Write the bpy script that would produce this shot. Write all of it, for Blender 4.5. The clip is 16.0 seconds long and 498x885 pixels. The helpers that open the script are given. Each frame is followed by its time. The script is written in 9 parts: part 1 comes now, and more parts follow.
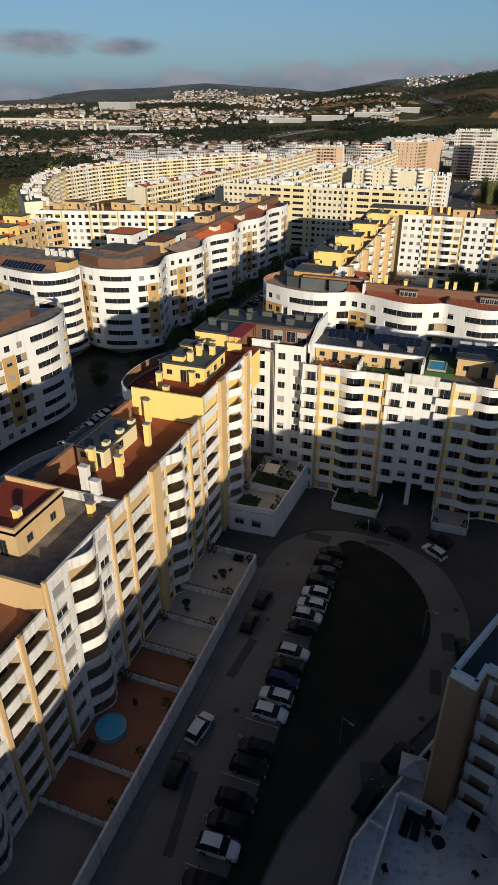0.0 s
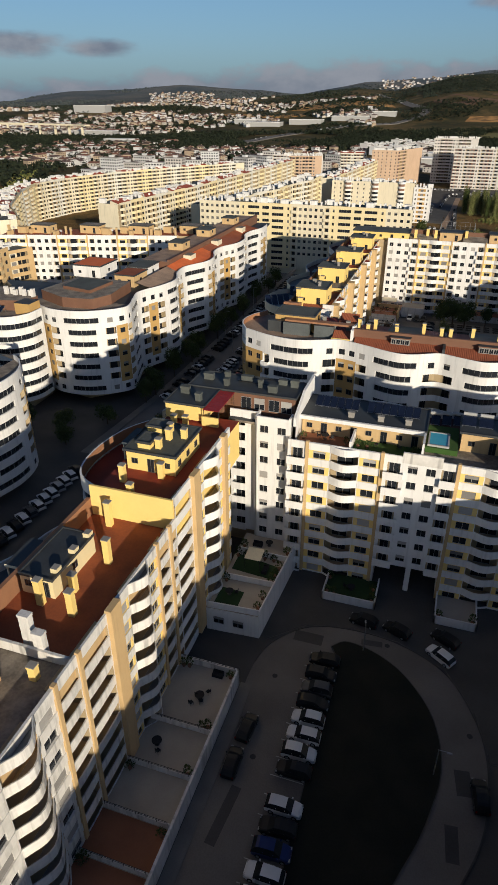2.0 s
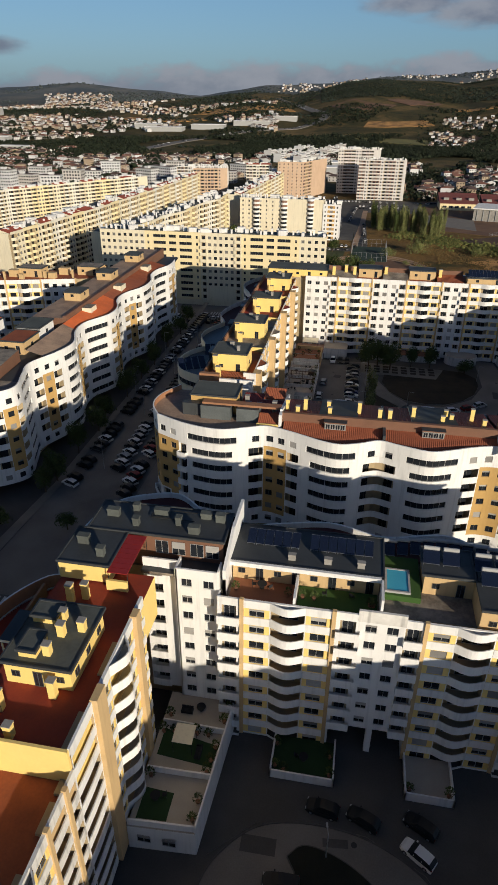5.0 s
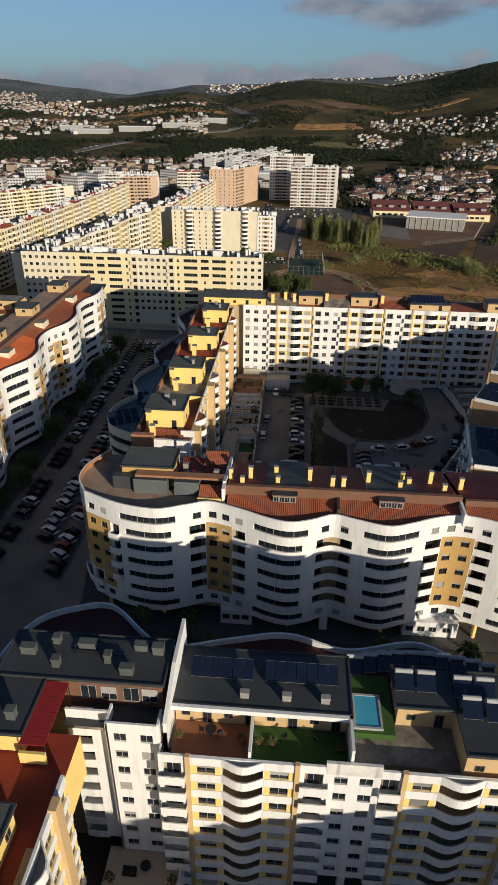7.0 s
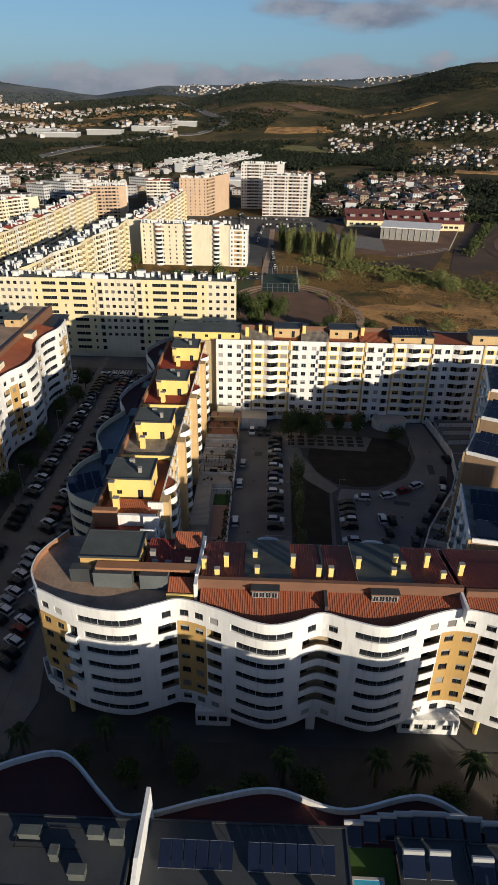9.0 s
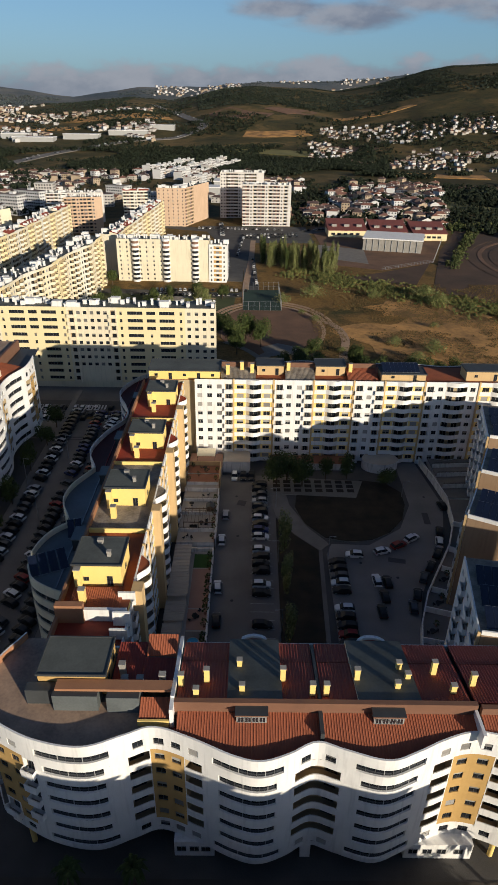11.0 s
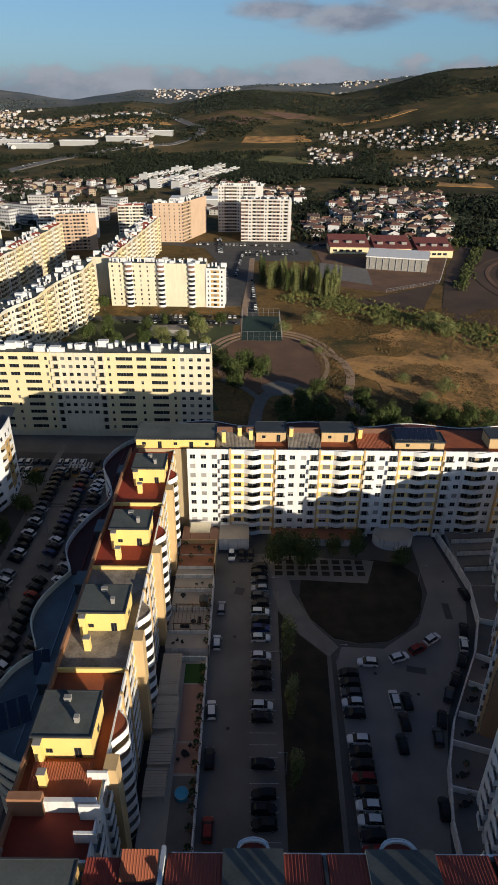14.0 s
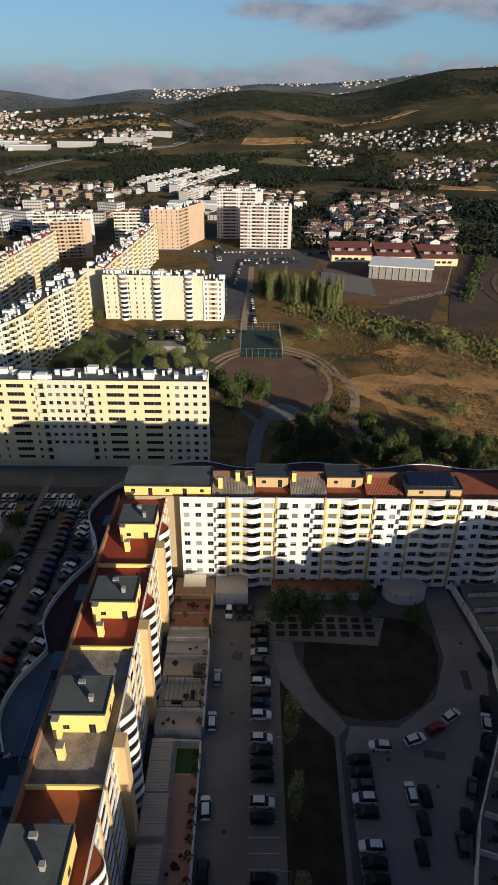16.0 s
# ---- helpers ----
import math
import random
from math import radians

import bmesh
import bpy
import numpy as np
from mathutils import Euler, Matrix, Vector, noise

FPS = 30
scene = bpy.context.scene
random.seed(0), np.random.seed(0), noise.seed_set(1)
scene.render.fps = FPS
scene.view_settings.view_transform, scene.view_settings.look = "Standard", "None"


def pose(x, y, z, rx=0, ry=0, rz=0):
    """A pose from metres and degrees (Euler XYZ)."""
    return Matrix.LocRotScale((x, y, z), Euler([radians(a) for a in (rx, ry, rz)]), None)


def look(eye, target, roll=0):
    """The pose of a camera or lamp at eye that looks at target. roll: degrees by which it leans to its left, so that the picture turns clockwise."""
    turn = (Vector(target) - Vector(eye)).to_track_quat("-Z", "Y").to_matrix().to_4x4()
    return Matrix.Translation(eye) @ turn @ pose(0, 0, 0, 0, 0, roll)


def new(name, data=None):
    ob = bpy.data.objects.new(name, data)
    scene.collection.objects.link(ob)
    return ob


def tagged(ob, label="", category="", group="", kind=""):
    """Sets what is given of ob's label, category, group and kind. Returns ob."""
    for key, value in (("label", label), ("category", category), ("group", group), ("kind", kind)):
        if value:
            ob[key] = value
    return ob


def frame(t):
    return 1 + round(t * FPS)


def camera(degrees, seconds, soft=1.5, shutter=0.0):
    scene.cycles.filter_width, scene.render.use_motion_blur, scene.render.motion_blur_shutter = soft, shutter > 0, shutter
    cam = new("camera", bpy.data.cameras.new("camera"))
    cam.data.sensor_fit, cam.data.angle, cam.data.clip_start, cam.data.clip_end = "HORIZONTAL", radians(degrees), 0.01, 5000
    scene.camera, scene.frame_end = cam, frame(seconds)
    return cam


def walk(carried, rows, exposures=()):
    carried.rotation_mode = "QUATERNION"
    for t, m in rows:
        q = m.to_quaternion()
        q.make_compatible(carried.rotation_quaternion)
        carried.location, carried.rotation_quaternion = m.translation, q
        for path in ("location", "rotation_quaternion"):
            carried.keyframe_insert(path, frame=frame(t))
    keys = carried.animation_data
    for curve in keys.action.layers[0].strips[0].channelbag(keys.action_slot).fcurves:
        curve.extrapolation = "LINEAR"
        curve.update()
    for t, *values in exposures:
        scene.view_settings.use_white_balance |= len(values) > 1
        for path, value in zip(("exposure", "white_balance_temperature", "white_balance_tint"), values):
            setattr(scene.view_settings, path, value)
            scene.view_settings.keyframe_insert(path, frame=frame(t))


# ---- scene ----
cam = camera(43.6, 16.0)
METRES, EYE, TILT, LEAN, TURN = 140.0, 64.3, -29.0, 0.0, 20.0
ROWS = [
    (0.0, 0.0, 0.0, 0.0, 0.0, 0.0, -0.0),
    (0.5, 0.0005, 0.0229, 0.0229, -0.01, 0.01, -0.0),
    (1.0, 0.0016, 0.045, 0.0463, -0.38, 0.05, 0.21),
    (1.5, 0.0031, 0.0673, 0.0692, -1.15, 0.07, 0.63),
    (2.0, 0.0044, 0.0897, 0.0921, -1.64, 0.08, 0.88),
    (2.5, 0.0058, 0.1125, 0.1152, -1.86, 0.1, 0.96),
    (3.0, 0.0073, 0.135, 0.1384, -1.93, 0.11, 0.98),
    (3.5, 0.0094, 0.1563, 0.1617, -2.85, 0.1, 1.47),
    (4.0, 0.0122, 0.1778, 0.1841, -5.21, 0.02, 2.64),
    (4.5, 0.016, 0.1991, 0.2066, -7.49, -0.1, 3.77),
    (5.0, 0.0203, 0.22, 0.2291, -8.85, -0.2, 4.42),
    (7.5, 0.0564, 0.3224, 0.3406, -14.79, -0.83, 7.23),
    (8.0, 0.0651, 0.3426, 0.363, -15.07, -0.85, 7.35),
    (8.5, 0.0734, 0.3626, 0.385, -15.4, -0.88, 7.49),
    (9.0, 0.0823, 0.3819, 0.4069, -16.28, -1.0, 7.92),
    (11.5, 0.1317, 0.4802, 0.5163, -17.85, -1.14, 8.82),
    (12.0, 0.142, 0.4995, 0.5382, -17.86, -1.13, 8.85),
    (12.5, 0.1524, 0.5194, 0.5598, -17.84, -1.1, 8.88),
    (13.0, 0.1626, 0.5386, 0.5815, -17.83, -1.08, 8.9),
    (13.5, 0.1732, 0.5578, 0.6031, -17.81, -1.06, 8.92),
    (14.0, 0.1834, 0.5775, 0.6248, -17.82, -1.05, 8.95),
    (14.5, 0.1937, 0.5976, 0.6465, -17.82, -1.05, 8.96),
    (15.0, 0.2041, 0.619, 0.6658, -17.83, -1.07, 8.95),
    (15.5, 0.215, 0.6415, 0.6831, -17.83, -1.07, 8.96),
    (16.0, 0.2255, 0.6656, 0.6992, -17.85, -1.08, 8.98),
]
walk(cam, [(t, pose(0, 0, EYE, TILT, LEAN, TURN) @ pose(METRES * x, METRES * y, METRES * z, 90 + pitch, roll, yaw)) for t, x, y, z, yaw, pitch, roll in ROWS],
     [(0.0, 0.04), (5.0, 0.06), (8.0, 0.04), (9.2, 0.23), (12.0, 0.23), (14.0, 0.31), (16.0, 0.35)])
import itertools

# ---- world, sun ----
SUN_AZ, SUN_EL = 39.0, 12.8          # degrees: from south towards east, and up
world = bpy.data.worlds.new("world")
scene.world = world
world.use_nodes = True
wn, wl = world.node_tree.nodes, world.node_tree.links
wn.clear()
w_out, w_bg = wn.new("ShaderNodeOutputWorld"), wn.new("ShaderNodeBackground")
sky = wn.new("ShaderNodeTexSky")
sky.sky_type, sky.sun_disc = "NISHITA", False
sky.sun_elevation, sky.sun_rotation = radians(SUN_EL), radians(180 - SUN_AZ)
sky.dust_density, sky.air_density, sky.ozone_density = 1.35, 1.0, 2.8
w_bg.inputs[1].default_value = 0.062
tint = wn.new("ShaderNodeMix")
tint.data_type, tint.blend_type = "RGBA", "MULTIPLY"
tint.inputs[0].default_value, tint.inputs[7].default_value = 1.0, (0.79, 0.885, 1.11, 1)
wl.new(sky.outputs[0], tint.inputs[6])
w_top = tint.outputs[2]
# pale blue haze low down, all the way round
w_co, w_sep, w_map, w_map2 = (wn.new("ShaderNode" + k) for k in ("TexCoord", "SeparateXYZ", "Mapping", "Mapping"))
wl.new(w_co.outputs["Generated"], w_sep.inputs[0])
haze, low = wn.new("ShaderNodeMix"), wn.new("ShaderNodeMapRange")
haze.data_type, haze.blend_type = "RGBA", "ADD"
low.interpolation_type = "SMOOTHSTEP"
low.inputs[1].default_value, low.inputs[2].default_value, low.inputs[3].default_value, low.inputs[4].default_value = 0.0, 0.5, 1.0, 0.0
haze.inputs[7].default_value = (1.05, 2.35, 3.4, 1)
wl.new(w_sep.outputs[2], low.inputs[0])
wl.new(low.outputs[0], haze.inputs[0])
wl.new(w_top, haze.inputs[6])
w_top = haze.outputs[2]
# a lumpy bank of cloud low over the hills, and a few torn grey ones higher up
w_map.inputs["Scale"].default_value = (15.0, 15.0, 30.0)
w_map2.inputs["Scale"].default_value = (6.0, 6.0, 24.0)
w_lump, w_torn = wn.new("ShaderNodeTexNoise"), wn.new("ShaderNodeTexNoise")
for node, mapping, detail, rough in ((w_lump, w_map, 7, 0.55), (w_torn, w_map2, 8, 0.6)):
    wl.new(w_co.outputs["Generated"], mapping.inputs["Vector"])
    wl.new(mapping.outputs[0], node.inputs["Vector"])
    node.inputs["Scale"].default_value, node.inputs["Detail"].default_value, node.inputs["Roughness"].default_value = 1.0, detail, rough


def w_math(op, a, b, c=None):
    """A sum on sockets or numbers in the world's nodes."""
    nd = wn.new("ShaderNodeMath")
    nd.operation = op
    for k, q in enumerate((a, b, c)):
        if q is None:
            continue
        if isinstance(q, (int, float)):
            nd.inputs[k].default_value = q
        else:
            wl.new(q, nd.inputs[k])
    return nd.outputs[0]


def w_step(value, lo, hi, top):
    nd = wn.new("ShaderNodeMapRange")
    nd.interpolation_type = "SMOOTHSTEP"
    nd.inputs[1].default_value, nd.inputs[2].default_value, nd.inputs[4].default_value = lo, hi, top
    wl.new(value, nd.inputs[0])
    return nd.outputs[0]


edge = w_math("MULTIPLY_ADD", w_sep.outputs[0], 0.04, w_math("MULTIPLY_ADD", w_lump.outputs[0], 0.07, 0.012))
bank = w_step(w_math("SUBTRACT", edge, w_sep.outputs[2]), -0.006, 0.014, 0.85)
near = 0.0
for az, up, r in ((-36, 0.062, 0.16), (-30, 0.058, 0.12), (2, 0.110, 0.13), (8, 0.102, 0.19), (13, 0.118, 0.18), (18, 0.108, 0.18), (-60, 0.09, 0.3), (60, 0.12, 0.4), (130, 0.15, 0.5), (-140, 0.15, 0.5)):
    dist, flat = wn.new("ShaderNodeVectorMath"), wn.new("ShaderNodeVectorMath")
    flat.operation, dist.operation = "MULTIPLY", "DISTANCE"
    wl.new(w_co.outputs["Generated"], flat.inputs[0])
    flat.inputs[1].default_value = (1, 1, 5)
    wl.new(flat.outputs[0], dist.inputs[0])
    dist.inputs[1].default_value = (math.sin(radians(az)), math.cos(radians(az)), up * 5)
    near = w_math("MAXIMUM", near, w_step(w_math("SUBTRACT", r, dist.outputs["Value"]), 0.0, r, 1.0))
torn = w_step(w_math("MULTIPLY_ADD", near, 0.62, w_torn.outputs[0]), 0.70, 1.10, 0.88)
for mask, col in ((bank, ((2.9, 3.2, 4.0), (4.4, 4.5, 5.2))), (torn, ((2.3, 2.6, 3.5), (4.2, 4.35, 5.0)))):
    shade, fade = wn.new("ShaderNodeMix"), wn.new("ShaderNodeMix")
    shade.data_type = fade.data_type = "RGBA"
    shade.inputs[6].default_value, shade.inputs[7].default_value = (*col[0], 1), (*col[1], 1)
    wl.new(w_step(w_lump.outputs[0], 0.35, 0.65, 1.0), shade.inputs[0])
    wl.new(mask, fade.inputs[0])
    wl.new(w_top, fade.inputs[6])
    wl.new(shade.outputs[2], fade.inputs[7])
    w_top = fade.outputs[2]
wl.new(w_top, w_bg.inputs[0])
wl.new(w_bg.outputs[0], w_out.inputs[0])
sun_data = bpy.data.lights.new("sun", "SUN")
sun_data.energy, sun_data.angle, sun_data.color = 4.8, radians(0.6), (1.0, 0.885, 0.71)
sun_way = Vector((math.sin(radians(SUN_AZ)) * math.cos(radians(SUN_EL)), -math.cos(radians(SUN_AZ)) * math.cos(radians(SUN_EL)), math.sin(radians(SUN_EL))))
sun = new("sun", sun_data)
sun.matrix_world = look((0, 0, 0), -sun_way)
sun.location = (60, -100, 200)


# ---- materials ----
def mat(name, col, col2=None, rough=0.8, scale=0.6, fine=9.0, amount=0.5, bump=0.15, metal=0.0, spec=0.4, per_object=0.0, streak=0.0):
    """Two scales of noise between two colours, fine relief, and an optional spread from object to object."""
    m = bpy.data.materials.new(name)
    m.use_nodes = True
    n, l = m.node_tree.nodes, m.node_tree.links
    b = n["Principled BSDF"]
    b.inputs["Roughness"].default_value, b.inputs["Metallic"].default_value = rough, metal
    b.inputs["Specular IOR Level"].default_value = spec
    col2 = col2 or tuple(c * 0.72 for c in col)
    geo = n.new("ShaderNodeNewGeometry")
    big, small = n.new("ShaderNodeTexNoise"), n.new("ShaderNodeTexNoise")
    big.inputs["Scale"].default_value, small.inputs["Scale"].default_value = scale, fine
    big.inputs["Detail"].default_value, small.inputs["Detail"].default_value = 5, 4
    l.new(geo.outputs["Position"], big.inputs["Vector"])
    l.new(geo.outputs["Position"], small.inputs["Vector"])
    add = n.new("ShaderNodeMath")
    add.operation = "MULTIPLY_ADD"
    l.new(small.outputs[0], add.inputs[0])
    add.inputs[1].default_value = 0.45
    l.new(big.outputs[0], add.inputs[2])
    ramp = n.new("ShaderNodeMapRange")
    ramp.inputs[1].default_value, ramp.inputs[2].default_value = 0.72 - 0.25 / max(amount, 0.05), 0.72 + 0.25 / max(amount, 0.05)
    l.new(add.outputs[0], ramp.inputs[0])
    mix = n.new("ShaderNodeMix")
    mix.data_type = "RGBA"
    mix.inputs[6].default_value, mix.inputs[7].default_value = (*col2, 1), (*col, 1)
    l.new(ramp.outputs[0], mix.inputs[0])
    out = mix.outputs[2]
    if per_object:
        info, hsv, mr = n.new("ShaderNodeObjectInfo"), n.new("ShaderNodeHueSaturation"), n.new("ShaderNodeMapRange")
        l.new(info.outputs["Random"], mr.inputs[0])
        mr.inputs[3].default_value, mr.inputs[4].default_value = 1 - per_object, 1 + per_object
        l.new(mr.outputs[0], hsv.inputs["Value"])
        l.new(out, hsv.inputs["Color"])
        out = hsv.outputs[0]
    if streak:
        # rain stains that run down the walls
        mp, st, fall, val = n.new("ShaderNodeMapping"), n.new("ShaderNodeTexNoise"), n.new("ShaderNodeMapRange"), n.new("ShaderNodeHueSaturation")
        mp.inputs["Scale"].default_value = (1.7, 1.7, 0.14)
        st.inputs["Scale"].default_value, st.inputs["Detail"].default_value = 1.0, 6
        l.new(geo.outputs["Position"], mp.inputs["Vector"])
        l.new(mp.outputs[0], st.inputs["Vector"])
        fall.inputs[1].default_value, fall.inputs[2].default_value, fall.inputs[3].default_value, fall.inputs[4].default_value = 0.52, 0.72, 1.0, 1.0 - streak
        l.new(st.outputs[0], fall.inputs[0])
        l.new(fall.outputs[0], val.inputs["Value"])
        l.new(out, val.inputs["Color"])
        out = val.outputs[0]
    l.new(out, b.inputs["Base Color"])
    if bump:
        bn = n.new("ShaderNodeBump")
        bn.inputs["Strength"].default_value, bn.inputs["Distance"].default_value = bump, 0.05
        l.new(small.outputs[0], bn.inputs["Height"])
        l.new(bn.outputs[0], b.inputs["Normal"])
    return m


def island_mat(name, stops, rough=0.85, noise_scale=0.3, dark=0.7):
    """A palette from which each separate piece of a joined mesh draws its colour."""
    m = bpy.data.materials.new(name)
    m.use_nodes = True
    n, l = m.node_tree.nodes, m.node_tree.links
    b = n["Principled BSDF"]
    b.inputs["Roughness"].default_value, b.inputs["Specular IOR Level"].default_value = rough, 0.2
    geo, ramp, tex, mr, hsv = (n.new("ShaderNode" + k) for k in ("NewGeometry", "ValToRGB", "TexNoise", "MapRange", "HueSaturation"))
    ramp.color_ramp.interpolation = "CONSTANT"
    while len(ramp.color_ramp.elements) < len(stops):
        ramp.color_ramp.elements.new(0.5)
    for i, c in enumerate(stops):
        ramp.color_ramp.elements[i].position, ramp.color_ramp.elements[i].color = i / len(stops), (*c, 1)
    l.new(geo.outputs["Random Per Island"], ramp.inputs[0])
    tex.inputs["Scale"].default_value = noise_scale
    l.new(geo.outputs["Position"], tex.inputs["Vector"])
    mr.inputs[1].default_value, mr.inputs[2].default_value, mr.inputs[3].default_value, mr.inputs[4].default_value = 0.3, 0.7, dark, 1.2
    l.new(tex.outputs[0], mr.inputs[0])
    l.new(mr.outputs[0], hsv.inputs["Value"])
    l.new(ramp.outputs[0], hsv.inputs["Color"])
    l.new(hsv.outputs[0], b.inputs["Base Color"])
    return m


WHITE = mat("white_render", (0.80, 0.79, 0.77), (0.68, 0.67, 0.64), 0.85, 0.25, 3.0, 0.6, 0.06, streak=0.16)
WHITE_OLD = mat("weathered_white_render", (0.74, 0.72, 0.68), (0.56, 0.54, 0.50), 0.9, 0.5, 2.2, 0.9, 0.08, streak=0.4)
YELLOW = mat("yellow_render", (0.86, 0.64, 0.22), (0.76, 0.55, 0.18), 0.85, 0.3, 3.0, 0.6, 0.06)
TAN = mat("tan_render", (0.60, 0.42, 0.21), (0.50, 0.34, 0.17), 0.85, 0.3, 3.0, 0.6, 0.06, streak=0.12)
# Darker tan for the east wings: their shade is put into the colour
TAN_SHADED = mat("shaded_tan_render", (0.34, 0.225, 0.135), (0.27, 0.175, 0.105), 0.85, 0.3, 3.0, 0.6, 0.06, streak=0.15)
OCHRE = mat("ochre_render", (0.52, 0.33, 0.12), (0.42, 0.26, 0.09), 0.85, 0.4, 3.0, 0.6, 0.06)
CREAM = mat("cream_render", (0.74, 0.67, 0.50), (0.64, 0.57, 0.42), 0.85, 0.12, 2.0, 0.7, 0.04, streak=0.15)
CREAM_Y = mat("pale_yellow_render", (0.77, 0.66, 0.40), (0.67, 0.56, 0.33), 0.85, 0.12, 2.0, 0.7, 0.04)
PALE = mat("pale_grey_cream_render", (0.72, 0.69, 0.60), (0.62, 0.59, 0.50), 0.85, 0.12, 2.0, 0.7, 0.04, streak=0.15)
ROOFRED = mat("faded_red_tile_roof", (0.40, 0.085, 0.045), (0.27, 0.06, 0.036), 0.85, 0.3, 3.0, 0.8, 0.1)
BROWN = mat("brown_cladding", (0.20, 0.10, 0.06), (0.14, 0.07, 0.045), 0.7, 0.4, 5.0, 0.7, 0.1)
TERRA = mat("terracotta_roof", (0.37, 0.10, 0.036), (0.22, 0.06, 0.027), 0.85, 0.35, 4.0, 0.9, 0.2)
ROOFTILE = mat("clay_roof_tile", (0.36, 0.105, 0.048), (0.25, 0.075, 0.038), 0.85, 0.5, 4.0, 0.8, 0.15)
REDMETAL = mat("red_metal_sheet", (0.34, 0.025, 0.02), (0.25, 0.02, 0.018), 0.5, 0.8, 5, 0.6, 0.05)
TANPINK = mat("pinkish_tan_render", (0.60, 0.43, 0.30), (0.50, 0.35, 0.24), 0.85, 0.12, 1.5, 0.7, 0.04, streak=0.15)
TOWER = mat("grey_white_render", (0.66, 0.63, 0.59), (0.54, 0.51, 0.47), 0.85, 0.1, 1.5, 0.7, 0.03)
TOWER_BROWN = mat("brown_render_band", (0.24, 0.14, 0.10), (0.19, 0.11, 0.08), 0.85, 0.1, 1.5, 0.6, 0.03)
REDROOF = mat("brick_red_roof_coating", (0.31, 0.044, 0.020), (0.20, 0.032, 0.018), 0.75, 0.35, 4.0, 0.9, 0.15)
ORANGE = mat("bright_orange_tile_roof", (0.78, 0.18, 0.05), (0.60, 0.13, 0.04), 0.8, 0.4, 4.0, 0.8, 0.2)
DARKRED = mat("dark_red_roof", (0.26, 0.042, 0.026), (0.17, 0.034, 0.024), 0.7, 0.35, 4.0, 0.8, 0.15)
RUST = mat("rusty_brown_roof_felt", (0.42, 0.29, 0.20), (0.22, 0.155, 0.115), 0.85, 0.3, 2.5, 1.2, 0.15)
CANOPY = mat("orange_brown_cladding", (0.36, 0.175, 0.09), (0.27, 0.13, 0.07), 0.75, 0.5, 6, 0.8, 0.1)
GREYROOF = mat("grey_flat_roof", (0.105, 0.115, 0.105), (0.06, 0.065, 0.06), 0.85, 0.3, 2.5, 0.9, 0.2)
METALROOF = mat("blue_grey_metal_roof", (0.15, 0.165, 0.165), (0.085, 0.095, 0.095), 0.5, 0.25, 3.0, 0.9, 0.05, 0.1)
DARKROOF = mat("dark_metal_roof", (0.055, 0.06, 0.062), (0.032, 0.035, 0.038), 0.6, 0.3, 3.0, 0.8, 0.15)
FELT = mat("stained_grey_felt", (0.32, 0.275, 0.22), (0.13, 0.11, 0.09), 0.9, 0.45, 3.0, 1.2, 0.2)
GLASS = mat("dark_window_glass", (0.022, 0.026, 0.032), (0.012, 0.014, 0.018), 0.08, 0.15, 1.0, 1.0, 0.0, 0, 0.6)
FRAME = mat("white_window_frame", (0.42, 0.42, 0.41), None, 0.5, 1, 5, 0.3, 0)
DARKFRAME = mat("grey_window_frame", (0.09, 0.09, 0.09), None, 0.5, 1, 5, 0.3, 0)
SHUTTER = mat("grey_roller_shutter", (0.30, 0.29, 0.27), (0.22, 0.21, 0.2), 0.6, 0.7, 6, 0.6, 0.1, per_object=0.5)
# Duller tan inside the loggias: the recess's shade is put into the colour
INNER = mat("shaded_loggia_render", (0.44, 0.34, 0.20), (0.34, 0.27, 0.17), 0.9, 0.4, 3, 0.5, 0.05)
CONCRETE = mat("concrete", (0.33, 0.31, 0.28), (0.22, 0.21, 0.19), 0.9, 0.5, 5, 0.9, 0.15)
ASPHALT = mat("asphalt", (0.088, 0.083, 0.077), (0.050, 0.047, 0.044), 0.9, 0.15, 6, 1.0, 0.2)
ROAD = mat("worn_road_asphalt", (0.185, 0.168, 0.150), (0.11, 0.10, 0.09), 0.9, 0.12, 6, 1.0, 0.2)
DARKPAVE = mat("dark_setts", (0.085, 0.072, 0.060), (0.045, 0.040, 0.034), 0.9, 0.3, 6, 0.9, 0.2)
ROAD_PALE = mat("pale_worn_asphalt", (0.235, 0.215, 0.195), (0.15, 0.137, 0.123), 0.9, 0.12, 6, 1.0, 0.2)
# Maroon felt; shade on block A's back roof is put into the red
MAROON_SHADED = mat("shaded_maroon_roof_felt", (0.10, 0.022, 0.018), (0.06, 0.016, 0.014), 0.75, 0.35, 4.0, 0.8, 0.15)
PAVING = mat("paving", (0.21, 0.19, 0.165), (0.14, 0.125, 0.11), 0.9, 0.3, 6, 0.8, 0.2)
KERB = mat("dark_worn_kerb", (0.10, 0.094, 0.085), (0.055, 0.052, 0.047), 0.9, 0.5, 5, 0.9, 0.15)
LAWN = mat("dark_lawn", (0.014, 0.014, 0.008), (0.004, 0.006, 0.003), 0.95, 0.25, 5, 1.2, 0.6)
TURF = mat("artificial_turf", (0.045, 0.105, 0.02), (0.03, 0.075, 0.015), 0.95, 0.5, 8, 0.6, 0.4)
# Darker copy of the turf for gardens in shade: shade put into the colour
SHADED_TURF = mat("shaded_green_turf", (0.02, 0.05, 0.014), (0.014, 0.036, 0.01), 0.95, 0.5, 8, 0.7, 0.4)
TILE_RED = mat("red_terrace_tile", (0.30, 0.12, 0.06), (0.22, 0.085, 0.045), 0.8, 0.4, 6, 0.7, 0.1)
